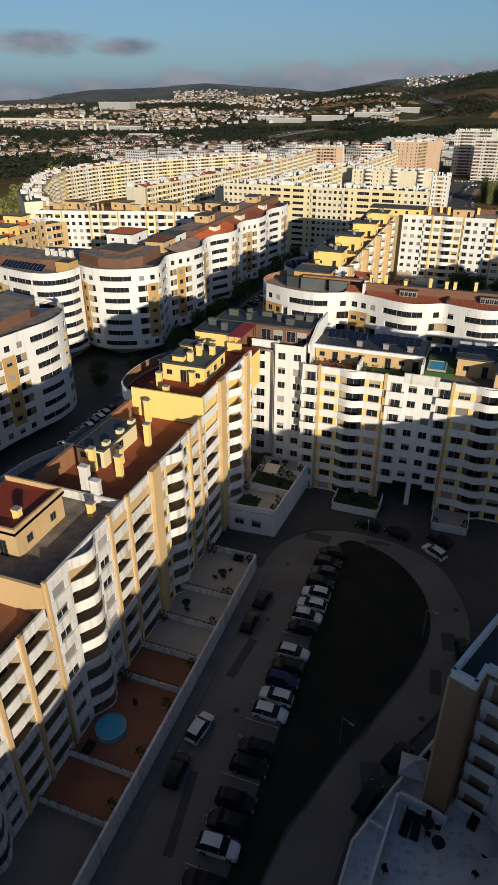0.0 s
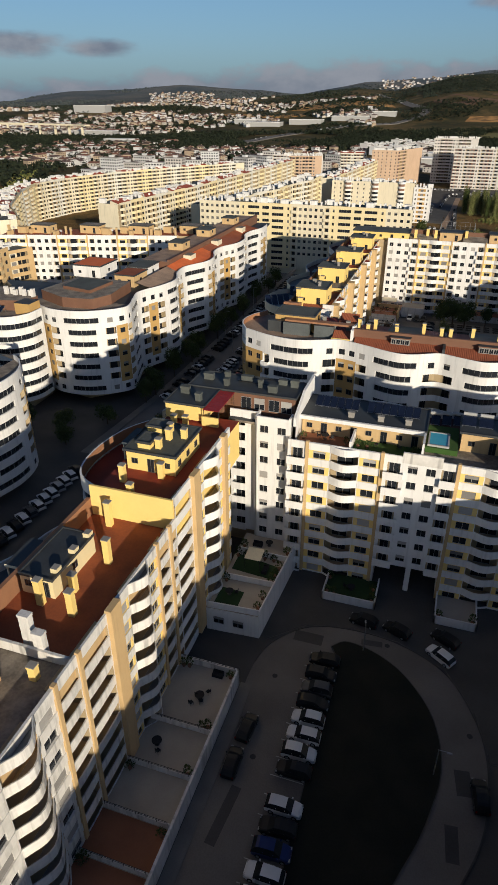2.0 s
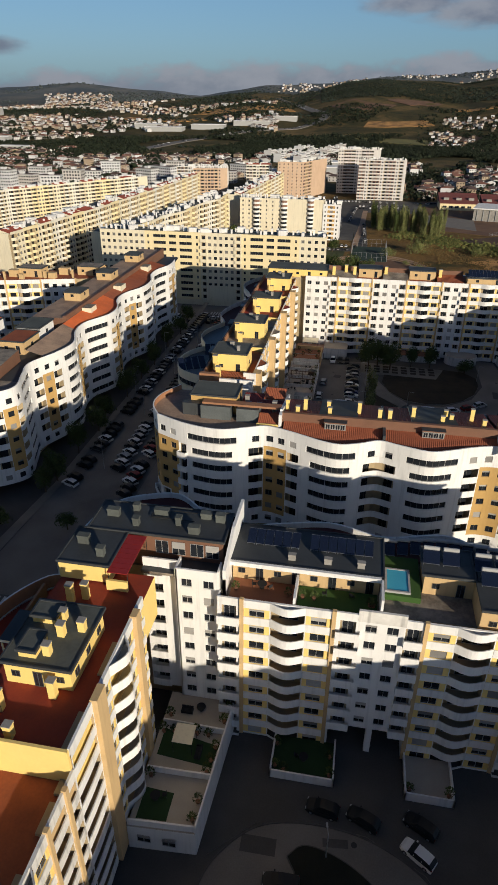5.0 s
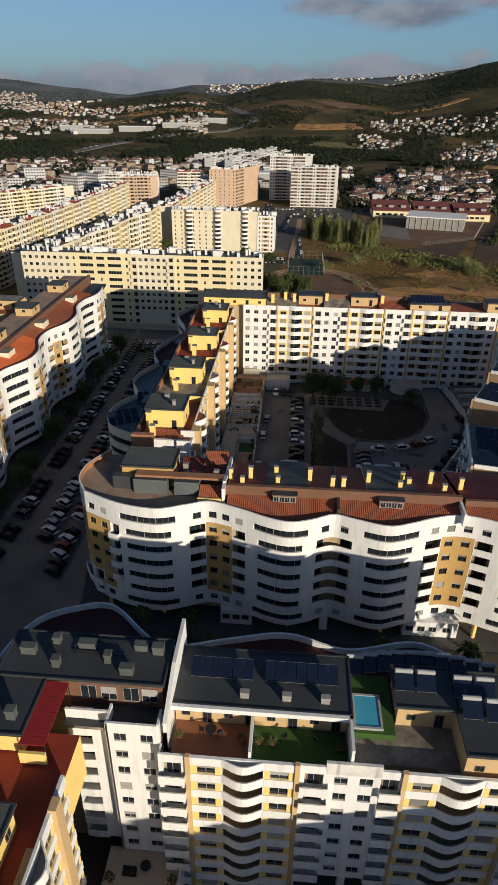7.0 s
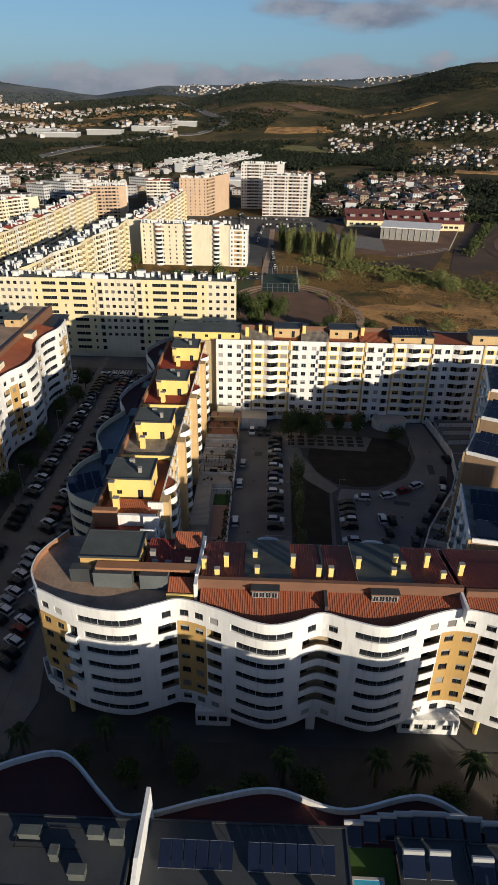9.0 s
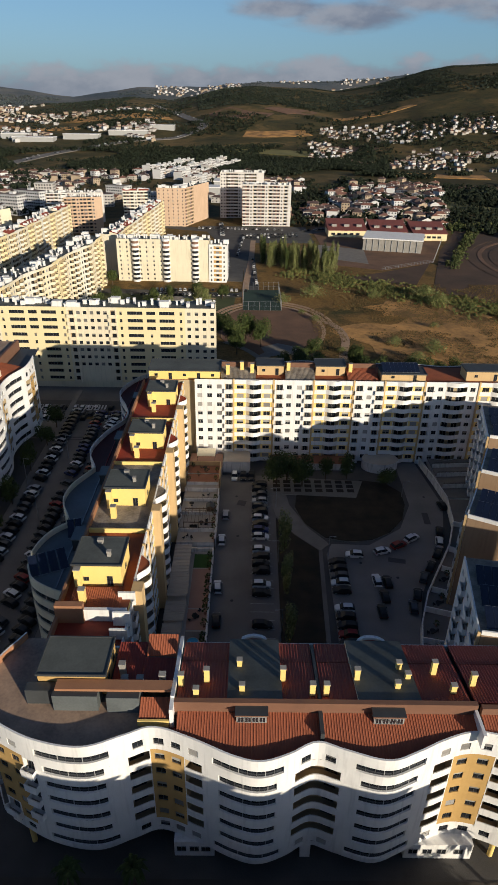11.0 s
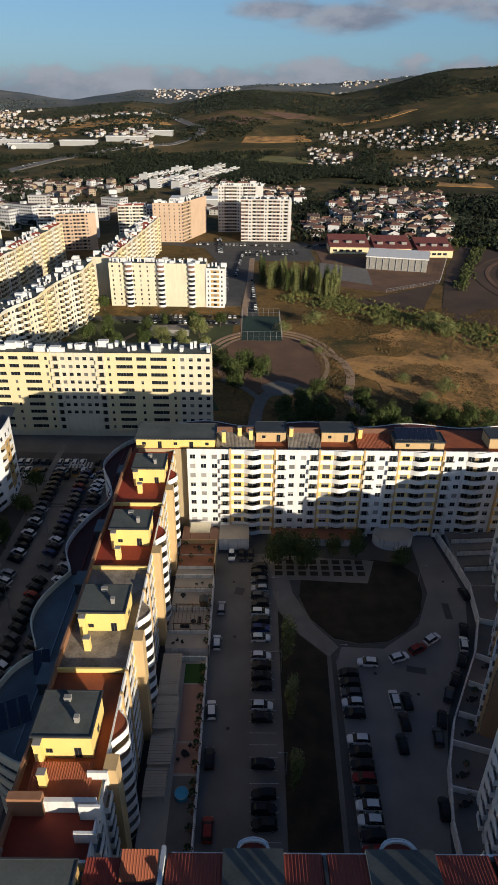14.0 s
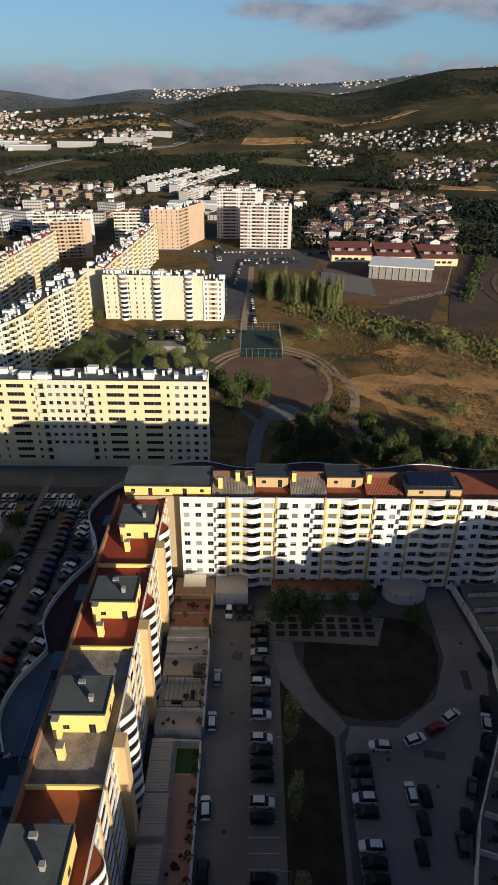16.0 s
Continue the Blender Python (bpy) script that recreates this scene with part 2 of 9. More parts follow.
TILE_PINK = mat("pink_terrace_tile", (0.42, 0.24, 0.17), (0.34, 0.19, 0.135), 0.8, 0.4, 6, 0.7, 0.1)
TILE_GREY = mat("beige_terrace_tile", (0.44, 0.39, 0.32), (0.33, 0.29, 0.24), 0.8, 0.4, 6, 0.6, 0.1)
METAL = mat("dark_metal", (0.05, 0.05, 0.05), None, 0.5, 1, 8, 0.4, 0.0, 0.6)
STEEL = mat("galvanised_steel", (0.42, 0.43, 0.44), (0.3, 0.31, 0.32), 0.4, 1, 8, 0.6, 0.0, 0.7)
SOLAR = mat("solar_panel", (0.010, 0.016, 0.036), (0.007, 0.010, 0.022), 0.15, 0.6, 3, 0.6, 0.0, 0, 0.7)
POOL = mat("pool_water", (0.08, 0.42, 0.60), (0.06, 0.36, 0.54), 0.05, 0.5, 3, 0.5, 0.05, 0, 0.5)
PAINT = mat("road_paint", (0.55, 0.54, 0.5), (0.3, 0.29, 0.27), 0.8, 1.5, 9, 1.2, 0.1)
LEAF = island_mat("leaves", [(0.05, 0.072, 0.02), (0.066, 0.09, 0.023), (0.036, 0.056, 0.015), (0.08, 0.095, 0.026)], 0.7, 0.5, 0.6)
# Paler olive leaves for sunny crowns: sunlight is put into the colour
LEAF_LIT = island_mat("sunlit_olive_leaves", [(0.15, 0.17, 0.055), (0.19, 0.20, 0.07), (0.11, 0.13, 0.04), (0.21, 0.20, 0.085)], 0.7, 0.5, 0.7)
BARK = mat("bark", (0.10, 0.07, 0.045), None, 0.95, 2, 12, 0.8, 0.4)


# ---- mesh building ----
class Mesh:
    """Collects faces, with a slot of the material for each."""

    def __init__(self):
        self.v, self.f, self.s, self.mats = [], [], [], []

    def slot(self, m):
        if m not in self.mats:
            self.mats.append(m)
        return self.mats.index(m)

    def face(self, pts, m):
        k = len(self.v)
        self.v.extend(tuple(p) for p in pts)
        self.f.append(tuple(range(k, k + len(pts))))
        self.s.append(self.slot(m))

    def box(self, x0, y0, z0, x1, y1, z1, m, top=None, taper=0.0):
        t = taper
        a = [(x0, y0, z0), (x1, y0, z0), (x1, y1, z0), (x0, y1, z0)]
        b = [(x0 + t, y0 + t, z1), (x1 - t, y0 + t, z1), (x1 - t, y1 - t, z1), (x0 + t, y1 - t, z1)]
        k = len(self.v)
        self.v.extend(a + b)
        s, st = self.slot(m), self.slot(top or m)
        for q in ((3, 2, 1, 0), (0, 1, 5, 4), (1, 2, 6, 5), (2, 3, 7, 6), (3, 0, 4, 7)):
            self.f.append(tuple(k + i for i in q))
            self.s.append(s)
        self.f.append((k + 4, k + 5, k + 6, k + 7))
        self.s.append(st)

    def prism(self, poly, z0, z1, m, top=None):
        n = len(poly)
        area = sum(poly[i][0] * poly[(i + 1) % n][1] - poly[(i + 1) % n][0] * poly[i][1] for i in range(n))
        if area < 0:
            poly = poly[::-1]
        h0 = [z0(*p) if callable(z0) else z0 for p in poly]
        h1 = [z1(*p) if callable(z1) else z1 for p in poly]
        k = len(self.v)
        self.v.extend((p[0], p[1], h) for p, h in zip(poly, h0))
        self.v.extend((p[0], p[1], h) for p, h in zip(poly, h1))
        s, st = self.slot(m), self.slot(top or m)
        self.f.append(tuple(k + i for i in range(n))[::-1])
        self.s.append(s)
        self.f.append(tuple(k + n + i for i in range(n)))
        self.s.append(st)
        for i in range(n):
            j = (i + 1) % n
            self.f.append((k + i, k + j, k + n + j, k + n + i))
            self.s.append(s)

    def tube(self, x, y, z0, z1, r0, r1, m, n=10, cap=True):
        k = len(self.v)
        for z, r in ((z0, r0), (z1, r1)):
            self.v.extend((x + r * math.cos(2 * math.pi * i / n), y + r * math.sin(2 * math.pi * i / n), z) for i in range(n))
        s = self.slot(m)
        for i in range(n):
            j = (i + 1) % n
            self.f.append((k + i, k + j, k + n + j, k + n + i))
            self.s.append(s)
        if cap:
            self.f.append(tuple(k + n + i for i in range(n)))
            self.s.append(s)

    def add(self, me, off):
        """Joins in a mesh that is already made, moved by an offset."""
        k = len(self.v)
        self.v.extend((v.co.x + off[0], v.co.y + off[1], v.co.z + off[2]) for v in me.vertices)
        for q in me.polygons:
            self.f.append(tuple(k + i for i in q.vertices))
            self.s.append(self.slot(me.materials[q.material_index]))

    def data(self, name):
        seen, where, verts = {}, [], []
        for p in self.v:
            key = (round(p[0], 4), round(p[1], 4), round(p[2], 4))
            if key not in seen:
                seen[key] = len(verts)
                verts.append(p)
            where.append(seen[key])
        faces, slots = [], []
        for q, k in zip(self.f, self.s):
            q = tuple(dict.fromkeys(where[i] for i in q))
            if len(q) > 2:
                faces.append(q)
                slots.append(k)
        me = bpy.data.meshes.new(name)
        me.from_pydata(verts, [], faces)
        for m in self.mats:
            me.materials.append(m)
        me.polygons.foreach_set("material_index", slots)
        me.update()
        return me


def part(name, mesh, parent=None, label="", m=None):
    """Links a mesh (a Mesh, or data already made) as one object, at the pose m, under a parent."""
    ob = new(name, mesh.data(name) if isinstance(mesh, Mesh) else mesh)
    if m is not None:
        ob.matrix_basis = m
    if parent is not None:
        ob.parent = parent
    return tagged(ob, label)


def thing(name, label, category, group="", kind="", at=(0, 0, 0)):
    ob = new(name)
    ob.empty_display_size = 0.5
    ob.location = at
    return tagged(ob, label, category, group, kind)


def smooth(a, b, x):
    t = min(1.0, max(0.0, (x - a) / (b - a)))
    return t * t * (3 - 2 * t)


def ground_z(x, y):
    """The height of the ground: level under the blocks, a dip behind them, hills far off."""
    z = -6.3 * smooth(262, 300, y) * smooth(-200, -140, x) - 6.3 * smooth(-140, -200, x) * smooth(262, 420, y)
    r = math.hypot(x, y)
    if r > 1100:
        a = math.degrees(math.atan2(x, y))
        fine = noise.fractal(Vector((x / 700, y / 700, 3.1)), 1.0, 2.0, 5)
        broad = noise.fractal(Vector((x / 2200, y / 2200, 7.7)), 1.0, 2.0, 4)
        hill = np.interp(a, [-90, -45, -30, -22, -18, -13.8, -11.8, -9.5, -6.5, -4.4, -2.3, 0, 4, 6.1, 7.6, 9.3, 11, 12.7, 14.6, 17.7, 45, 90],
                         [20, 28, 44, 60, 70, 82, 97, 106, 93, 113, 140, 148, 143, 134, 145, 158, 178, 202, 217, 223, 220, 60])
        crest = np.interp(a, [-90, -39.3, -36.4, -34.9, -32.4, -29.4, -26.6, -24.7, -23.5, -22.3, -20.4, -18.5, -17.2, -15.3, -13.9, -12.4, -10.3, -8.8, -7.3, -5.2, -3.7, -1.3, 0.2, 2.4, 4.8, 7.1, 9.2, 11.5, 13.8, 15.8, 16.8, 18, 45, 90],
                          [60, 58, 80, 124, 184, 212, 242, 277, 296, 289, 261, 238, 225, 180, 166, 215, 257, 300, 297, 311, 296, 325, 352, 363, 377, 402, 414, 439, 449, 437, 480, 486, 480, 200])
        z += (hill + 6) * smooth(1250, 2800, r) * (1.0 + 0.10 * fine * smooth(2700, 2000, r)) - 0.42 * hill * smooth(2850, 3700, r)
        z += (crest - 0.58 * hill) * smooth(3900, 7400, r) ** 1.15 + smooth(1100, 1900, r) * smooth(7400, 6000, r) * (7 * fine + 14 * broad * smooth(3000, 4200, r))
    return z


# ---- facades ----
class Path:
    """A line on the plan, walked with the building on the left and the open air on the right; u is the length along it."""

    def __init__(self, pts, curved=False):
        pts = [Vector((p[0], p[1])) for p in pts]
        if curved:
            fine = []
            ext = [2 * pts[0] - pts[1]] + pts + [2 * pts[-1] - pts[-2]]
            for i in range(1, len(ext) - 2):
                p0, p1, p2, p3 = ext[i - 1:i + 3]
                steps = max(2, int((p2 - p1).length / 0.7))
                for k in range(steps):
                    t = k / steps
                    fine.append(0.5 * (2 * p1 + (p2 - p0) * t + (2 * p0 - 5 * p1 + 4 * p2 - p3) * t * t + (3 * p1 - p0 - 3 * p2 + p3) * t ** 3))
            pts = fine + [pts[-1]]
        self.pts, self.curved = pts, curved
        self.u = [0.0]
        for a, b in zip(pts, pts[1:]):
            self.u.append(self.u[-1] + (b - a).length)
        self.length = self.u[-1]

    def _seg(self, u):
        k = int(np.searchsorted(self.u, u, side="right")) - 1
        return min(max(k, 0), len(self.pts) - 2)

    def way(self, u):
        if self.curved:
            a, b = self._at(max(u - 0.5, 0)), self._at(min(u + 0.5, self.length))
        else:
            k = self._seg(u)
            a, b = self.pts[k], self.pts[k + 1]
        return (b - a).normalized()

    def _at(self, u):
        k = self._seg(u)
        f = (u - self.u[k]) / max(1e-6, self.u[k + 1] - self.u[k])
        return self.pts[k].lerp(self.pts[k + 1], f)

    def at(self, u, out=0.0, z=0.0):
        p, w = self._at(u), self.way(u)
        return (p.x + w.y * out, p.y - w.x * out, z)

    def steps(self, u0, u1):
        n = max(1, int(math.ceil((u1 - u0) / 0.9))) if self.curved else 1
        return [u0 + (u1 - u0) * i / n for i in range(n + 1)]


def band(M, p, u0, u1, out, za, zb, m):
    us = p.steps(u0, u1)
    for a, b in zip(us, us[1:]):
        M.face((p.at(a, out, za), p.at(b, out, za), p.at(b, out, zb), p.at(a, out, zb)), m)


def shelf(M, p, u0, u1, oa, ob, z, m, up=True):
    us = p.steps(u0, u1)
    for a, b in zip(us, us[1:]):
        q = (p.at(a, ob, z), p.at(b, ob, z), p.at(b, oa, z), p.at(a, oa, z))
        M.face(q if up else q[::-1], m)


def side(M, p, u, oa, ob, za, zb, m):
    M.face((p.at(u, oa, za), p.at(u, ob, za), p.at(u, ob, zb), p.at(u, oa, zb)), m)


def bar(M, p, u0, u1, oa, ob, za, zb, m):
    """A solid piece between two lengths, two depths and two heights."""
    band(M, p, u0, u1, ob, za, zb, m)
    shelf(M, p, u0, u1, oa, ob, zb, m)
    shelf(M, p, u0, u1, oa, ob, za, m, False)
    side(M, p, u0, oa, ob, za, zb, m)
    side(M, p, u1, oa, ob, za, zb, m)


WINDOWS = {}
dice = random.Random(7)


def window_mesh(w, h, shut, dark=False):
    key = (round(w, 2), round(h, 2), shut, dark)
    if key not in WINDOWS:
        M, fr = Mesh(), DARKFRAME if dark else FRAME
        M.box(-w / 2, 0, 0, w / 2, 0.03, h, GLASS)
        f = 0.045
        M.box(-w / 2, -0.05, 0, w / 2, 0, f, fr)
        M.box(-w / 2, -0.05, h - f, w / 2, 0, h, fr)
        M.box(-w / 2, -0.05, f, -w / 2 + f, 0, h - f, fr)
        M.box(w / 2 - f, -0.05, f, w / 2, 0, h - f, fr)
        M.box(-f / 2, -0.05, f, f / 2, 0, h - f, fr)
        if shut:
            k = max(2, int(h * shut / 0.22))
            for i in range(k):
                z1 = h - i * h * shut / k
                M.box(-w / 2, -0.08 - 0.012 * (i % 2), z1 - h * shut / k, w / 2, -0.05, z1, SHUTTER)
        WINDOWS[key] = M.data("window")
    return WINDOWS[key]


def put_window(b, p, u, out, z, w, h, joined=None, dark=False, door=False):
    shut = dice.choice((0, 0, 0, 0.3, 0.5, 1.0, 1.0)) if not door else 0
    if joined is not None:
        c, way = Vector(p.at(u, out + 0.03, z)), p.way(u)
        a, e = Vector((way.x, way.y, 0)) * w / 2, Vector((0, 0, h))
        joined.face((c - a, c + a, c + a + e, c - a + e), GLASS if shut < 0.9 else SHUTTER)
        if 0 < shut < 0.9:
            o = Vector((way.y, -way.x, 0)) * 0.03
            joined.face((c - a + e * (1 - shut) + o, c + a + e * (1 - shut) + o, c + a + e + o, c - a + e + o), SHUTTER)
        return
    way = p.way(u)
    part("window", window_mesh(w, h, shut, dark), b, "", Matrix.Translation(p.at(u, out, z)) @ Matrix.Rotation(math.atan2(way.y, way.x), 4, "Z"))


def hole(M, p, u0, u1, a0, a1, za, zb, wa, wb, m, depth=0.2, inner=None):
    """A stretch of wall with one opening cut through it."""
    band(M, p, u0, u1, 0, za, wa, m)
    band(M, p, u0, u1, 0, wb, zb, m)
    if a0 > u0 + 0.01:
        band(M, p, u0, a0, 0, wa, wb, m)
    if a1 < u1 - 0.01:
        band(M, p, a1, u1, 0, wa, wb, m)
    inner = inner or m
    shelf(M, p, a0, a1, -depth, 0, wa, inner)
    shelf(M, p, a0, a1, -depth, 0, wb, inner, False)
    side(M, p, a0, -depth, 0, wa, wb, inner)
    side(M, p, a1, -depth, 0, wa, wb, inner)


def balcony_mesh(p, u0, u1, bulge, boxy, m, low=-0.28, high=1.02):
    M = Mesh()
    n = max(2, int((u1 - u0) / 0.55)) if not boxy else 6
    us = [u0 + (u1 - u0) * i / n for i in range(n + 1)]
    if boxy:
        us = [u0, u0 + 0.02, (u0 + u1) / 2, u1 - 0.02, u1]
        outs = [0.02, bulge, bulge, bulge, 0.02]
    else:
        outs = [0.05 + bulge * max(0.0, math.sin(math.pi * i / n)) ** 1.2 for i in range(n + 1)]
    th = 0.14
    for (a, oa), (b, ob) in zip(zip(us, outs), zip(us[1:], outs[1:])):
        A, B, C, D = p.at(a, oa, low), p.at(b, ob, low), p.at(b, ob, high), p.at(a, oa, high)
        A2, B2, C2, D2 = p.at(a, oa - th, low), p.at(b, ob - th, low), p.at(b, ob - th, high), p.at(a, oa - th, high)
        M.face((A, B, C, D), m)
        M.face((B2, A2, D2, C2), m)
        M.face((D, C, C2, D2), m)
        M.face((B, A, p.at(a, -0.3, low), p.at(b, -0.3, low)), m)
        M.face((p.at(a, -0.3, 0), p.at(b, -0.3, 0), B2[:2] + (0,), A2[:2] + (0,)), CONCRETE)
    return M.data("balcony")


def facade(b, p, z0, n, h, cells, wall=None, parapet=1.1, joined=None, far=False, dark=False, accent=None, u0=0.0, pier=None, ochre=None, bow=1.15, proud=0.35, inner=None, back=None):
    """Storeys of cells along a path. Each cell: its width and a letter for each storey from the top (one letter: all alike).
    w blank, p punched windows, o the same in the accent colour, y accent above a white band, t proud pier, R long ribbon window,
    r shorter ribbon, l loggia, v loggia with a bowed balcony, s small box balcony."""
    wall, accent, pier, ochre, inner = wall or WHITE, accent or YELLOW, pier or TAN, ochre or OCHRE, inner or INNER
    u, top = u0, z0 + n * h
    for width, rows in cells:
        u1 = u + width
        rows = rows * n if len(rows) == 1 else rows
        M, bal = Mesh(), {}
        for k, c in enumerate(rows):
            zb = top - (k + 1) * h
            zt = zb + h
            cm = ochre if c == "o" else wall
            if c == "t":
                continue
            if c == "w":
                band(M, p, u, u1, 0, zb, zt, cm)
            elif c in "poq":
                m = max(1, int(round(width / (2.75 if c != "q" else 4.2))))
                for i in range(m):
                    a, e = u + width * i / m, u + width * (i + 1) / m
                    mid, ww = (a + e) / 2, min(1.35 if c != "q" else 0.9, (e - a) * 0.6)
                    hole(M, p, a, e, mid - ww / 2, mid + ww / 2, zb, zt, zb + 0.95, zb + 2.2, cm)
                    put_window(b, p, mid, -0.17, zb + 0.95, ww, 1.25, joined, dark)
            elif c == "y":
                ww = min(1.9, width * 0.7)
                mid = (u + u1) / 2
                band(M, p, u, u1, 0.1, zb - 0.28, zb + 0.95, wall)
                shelf(M, p, u, u1, 0, 0.1, zb + 0.95, wall)
                shelf(M, p, u, u1, 0, 0.1, zb - 0.28, wall, False)
                hole(M, p, u, u1, mid - ww / 2, mid + ww / 2, zb + 0.95, zt - 0.28, zb + 0.97, zb + 2.25, accent)
                put_window(b, p, mid, -0.17, zb + 0.97, ww, 1.28, joined, dark)
            elif c in "Rr":
                inset = 0.15 if c == "R" else min(1.0, width * 0.12)
                a, e = u + inset, u1 - inset
                hole(M, p, u, u1, a, e, zb, zt, zb + 1.0, zb + 2.3, wall, 0.35)
                W = Mesh()
                band(W, p, a, e, -0.3, zb + 1.0, zb + 2.3, GLASS)
                m = max(2, int((e - a) / 1.05))
                for i in range(m + 1):
                    q = a + (e - a) * i / m
                    bar(W, p, max(a, q - 0.04), min(e, q + 0.04), -0.3, -0.24, zb + 1.0, zb + 2.3, DARKFRAME if i % 3 else FRAME)
                bar(W, p, a, e, -0.3, -0.24, zb + 1.0, zb + 1.06, DARKFRAME)
                part("ribbon_window", W, b)
            elif c in "lvs":
                jamb = 0.12 if c != "s" else max(0.12, (width - 1.9) / 2)
                a, e = u + jamb, u1 - jamb
                depth = 1.4 if c != "s" else 0.5
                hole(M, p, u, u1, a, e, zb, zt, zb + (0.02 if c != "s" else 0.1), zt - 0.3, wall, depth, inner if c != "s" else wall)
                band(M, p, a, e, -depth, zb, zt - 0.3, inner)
                ww = min(2.4, (e - a) * 0.7)
                if ww > 2.0 and (e - a) > 4.2:
                    for q in (0.27, 0.75):
                        put_window(b, p, a + (e - a) * q, 0.04 - depth, zb + 0.05, 1.7, 2.1, joined, dark, True)
                else:
                    put_window(b, p, (a + e) / 2, 0.04 - depth, zb + 0.05, ww, 2.1, joined, dark, True)
                if c not in bal:
                    bal[c] = balcony_mesh(p, u, u1, {"l": 0.06, "v": bow, "s": 0.75}[c], c == "s", wall)
                if joined is None:
                    part("balcony", bal[c], b, "", Matrix.Translation((0, 0, zb)))
                else:
                    joined.add(bal[c], (0, 0, zb))
        if rows[0] == "t":
            hi = top + (parapet if parapet else 0) + 0.25
            bar(M, p, u, u1, -0.2, 0.16 + (proud if width > 1.2 else 0.1), z0 - 0.0, hi, pier)
            part("pier", M, b)
        else:
            if parapet:
                o = 0.1 if rows[0] == "y" else 0.0
                if rows[0] == "v" and joined is None:
                    part("roof_edge", balcony_mesh(p, u, u1, bow, False, wall, -0.28, parapet), b, "", Matrix.Translation((0, 0, top)))
                band(M, p, u, u1, o, top - (0.28 if o else 0), top + parapet, wall)
                shelf(M, p, u, u1, -0.25, o, top + parapet, wall)
                if o:
                    shelf(M, p, u, u1, 0, o, top - 0.28, wall, False)
                us = p.steps(u, u1)
                for q, w in zip(us, us[1:]):
                    M.face((p.at(w, -0.25, top - 0.3), p.at(q, -0.25, top - 0.3), p.at(q, -0.25, top + parapet), p.at(w, -0.25, top + parapet)), back or wall)
            part("wall", M, b)
        u = u1
    return u


def roof_sheet(b, p, u0, u1, far_line, z, m, out=-0.2, lift=0.0, name="roof", label=""):
    """A roof between a facade's path and a straight line behind it: far_line(x, y) gives the point behind."""
    M = Mesh()
    us = [u0 + (u1 - u0) * i / max(1, int((u1 - u0) / 1.2)) for i in range(max(1, int((u1 - u0) / 1.2)) + 1)]
    for a, c in zip(us, us[1:]):
        A, B = p.at(a, out, z), p.at(c, out, z)
        C, D = far_line(*B[:2]), far_line(*A[:2])
        M.face((A, B, (*C, z + lift), (*D, z + lift)), m)
        M.face(((*D, z + lift - 0.3), (*C, z + lift - 0.3), (B[0], B[1], z - 0.3), (A[0], A[1], z - 0.3)), m)
    return part(name, M, b, label)


def tile_rows(b, x0, x1, y0, z0, y1, z1, m, name="tiled_roof", pitch=0.34, label="", front=None):
    """A sloping roof with raised rows of tiles that run up the slope; front(x): where each row begins."""
    M = Mesh()
    k = max(1, int((x1 - x0) / pitch))
    ya, za = y0, z0
    for i in range(k):
        if front:
            y0 = front(x0 + (x1 - x0) * (i + 0.5) / k)
            z0 = za + (z1 - za) * (y0 - ya) / (y1 - ya)
        a, c = x0 + (x1 - x0) * i / k, x0 + (x1 - x0) * (i + 1) / k
        q = a + (c - a) * 0.55
        r = a + (c - a) * 0.275
        for (xa, ha), (xb, hb) in (((a, 0.0), (r, 0.055)), ((r, 0.055), (q, 0.0)), ((q, 0.0), (c, 0.0))):
            M.face(((xa, y0, z0 + ha), (xb, y0, z0 + hb), (xb, y1, z1 + hb), (xa, y1, z1 + ha)), m)
    if not front:
        M.face(((x0, y1, z1 - 0.2), (x1, y1, z1 - 0.2), (x1, y0, z0 - 0.2), (x0, y0, z0 - 0.2)), m)
    return part(name, M, b, label)


def penthouse(b, x0, y0, x1, y1, z0, h, wall=None, roof=None, south=2, east=1, over=0.35):
    """A rooftop storey: walls, an overhanging flat roof with a raised rim, doors and windows."""
    wall, roof = wall or YELLOW, roof or GREYROOF
    M = Mesh()
    M.box(x0, y0, z0, x1, y1, z0 + h, wall)
    ob = part("penthouse", M, b)
    R = Mesh()
    R.box(x0 - over, y0 - over, z0 + h, x1 + over, y1 + over, z0 + h + 0.22, DARKROOF, roof)
    for q in ((x0 - over, y0 - over, x1 + over, y0 - over + 0.18), (x0 - over, y1 + over - 0.18, x1 + over, y1 + over),
              (x0 - over, y0 - over + 0.18, x0 - over + 0.18, y1 + over - 0.18), (x1 + over - 0.18, y0 - over + 0.18, x1 + over, y1 + over - 0.18)):
        R.box(q[0], q[1], z0 + h + 0.22, q[2], q[3], z0 + h + 0.34, DARKROOF)
    part("roof", R, ob)
    for i in range(south):
        x = x0 + (x1 - x0) * (i + 0.5) / south
        door = (i % 2 == 1)
        part("door" if door else "window", window_mesh(0.95 if door else 0.9, 2.0 if door else 0.8, 0, True), ob, "", Matrix.Translation((x, y0 - 0.02, z0 + (0.1 if door else 1.1))))
    for i in range(east):
        y = y0 + (y1 - y0) * (i + 0.5) / east
        part("window", window_mesh(0.9, 0.9, 0, True), ob, "", Matrix.Translation((x1 + 0.02, y, z0 + 1.0)) @ Matrix.Rotation(radians(90), 4, "Z"))
    return ob


CHIMNEY = {}


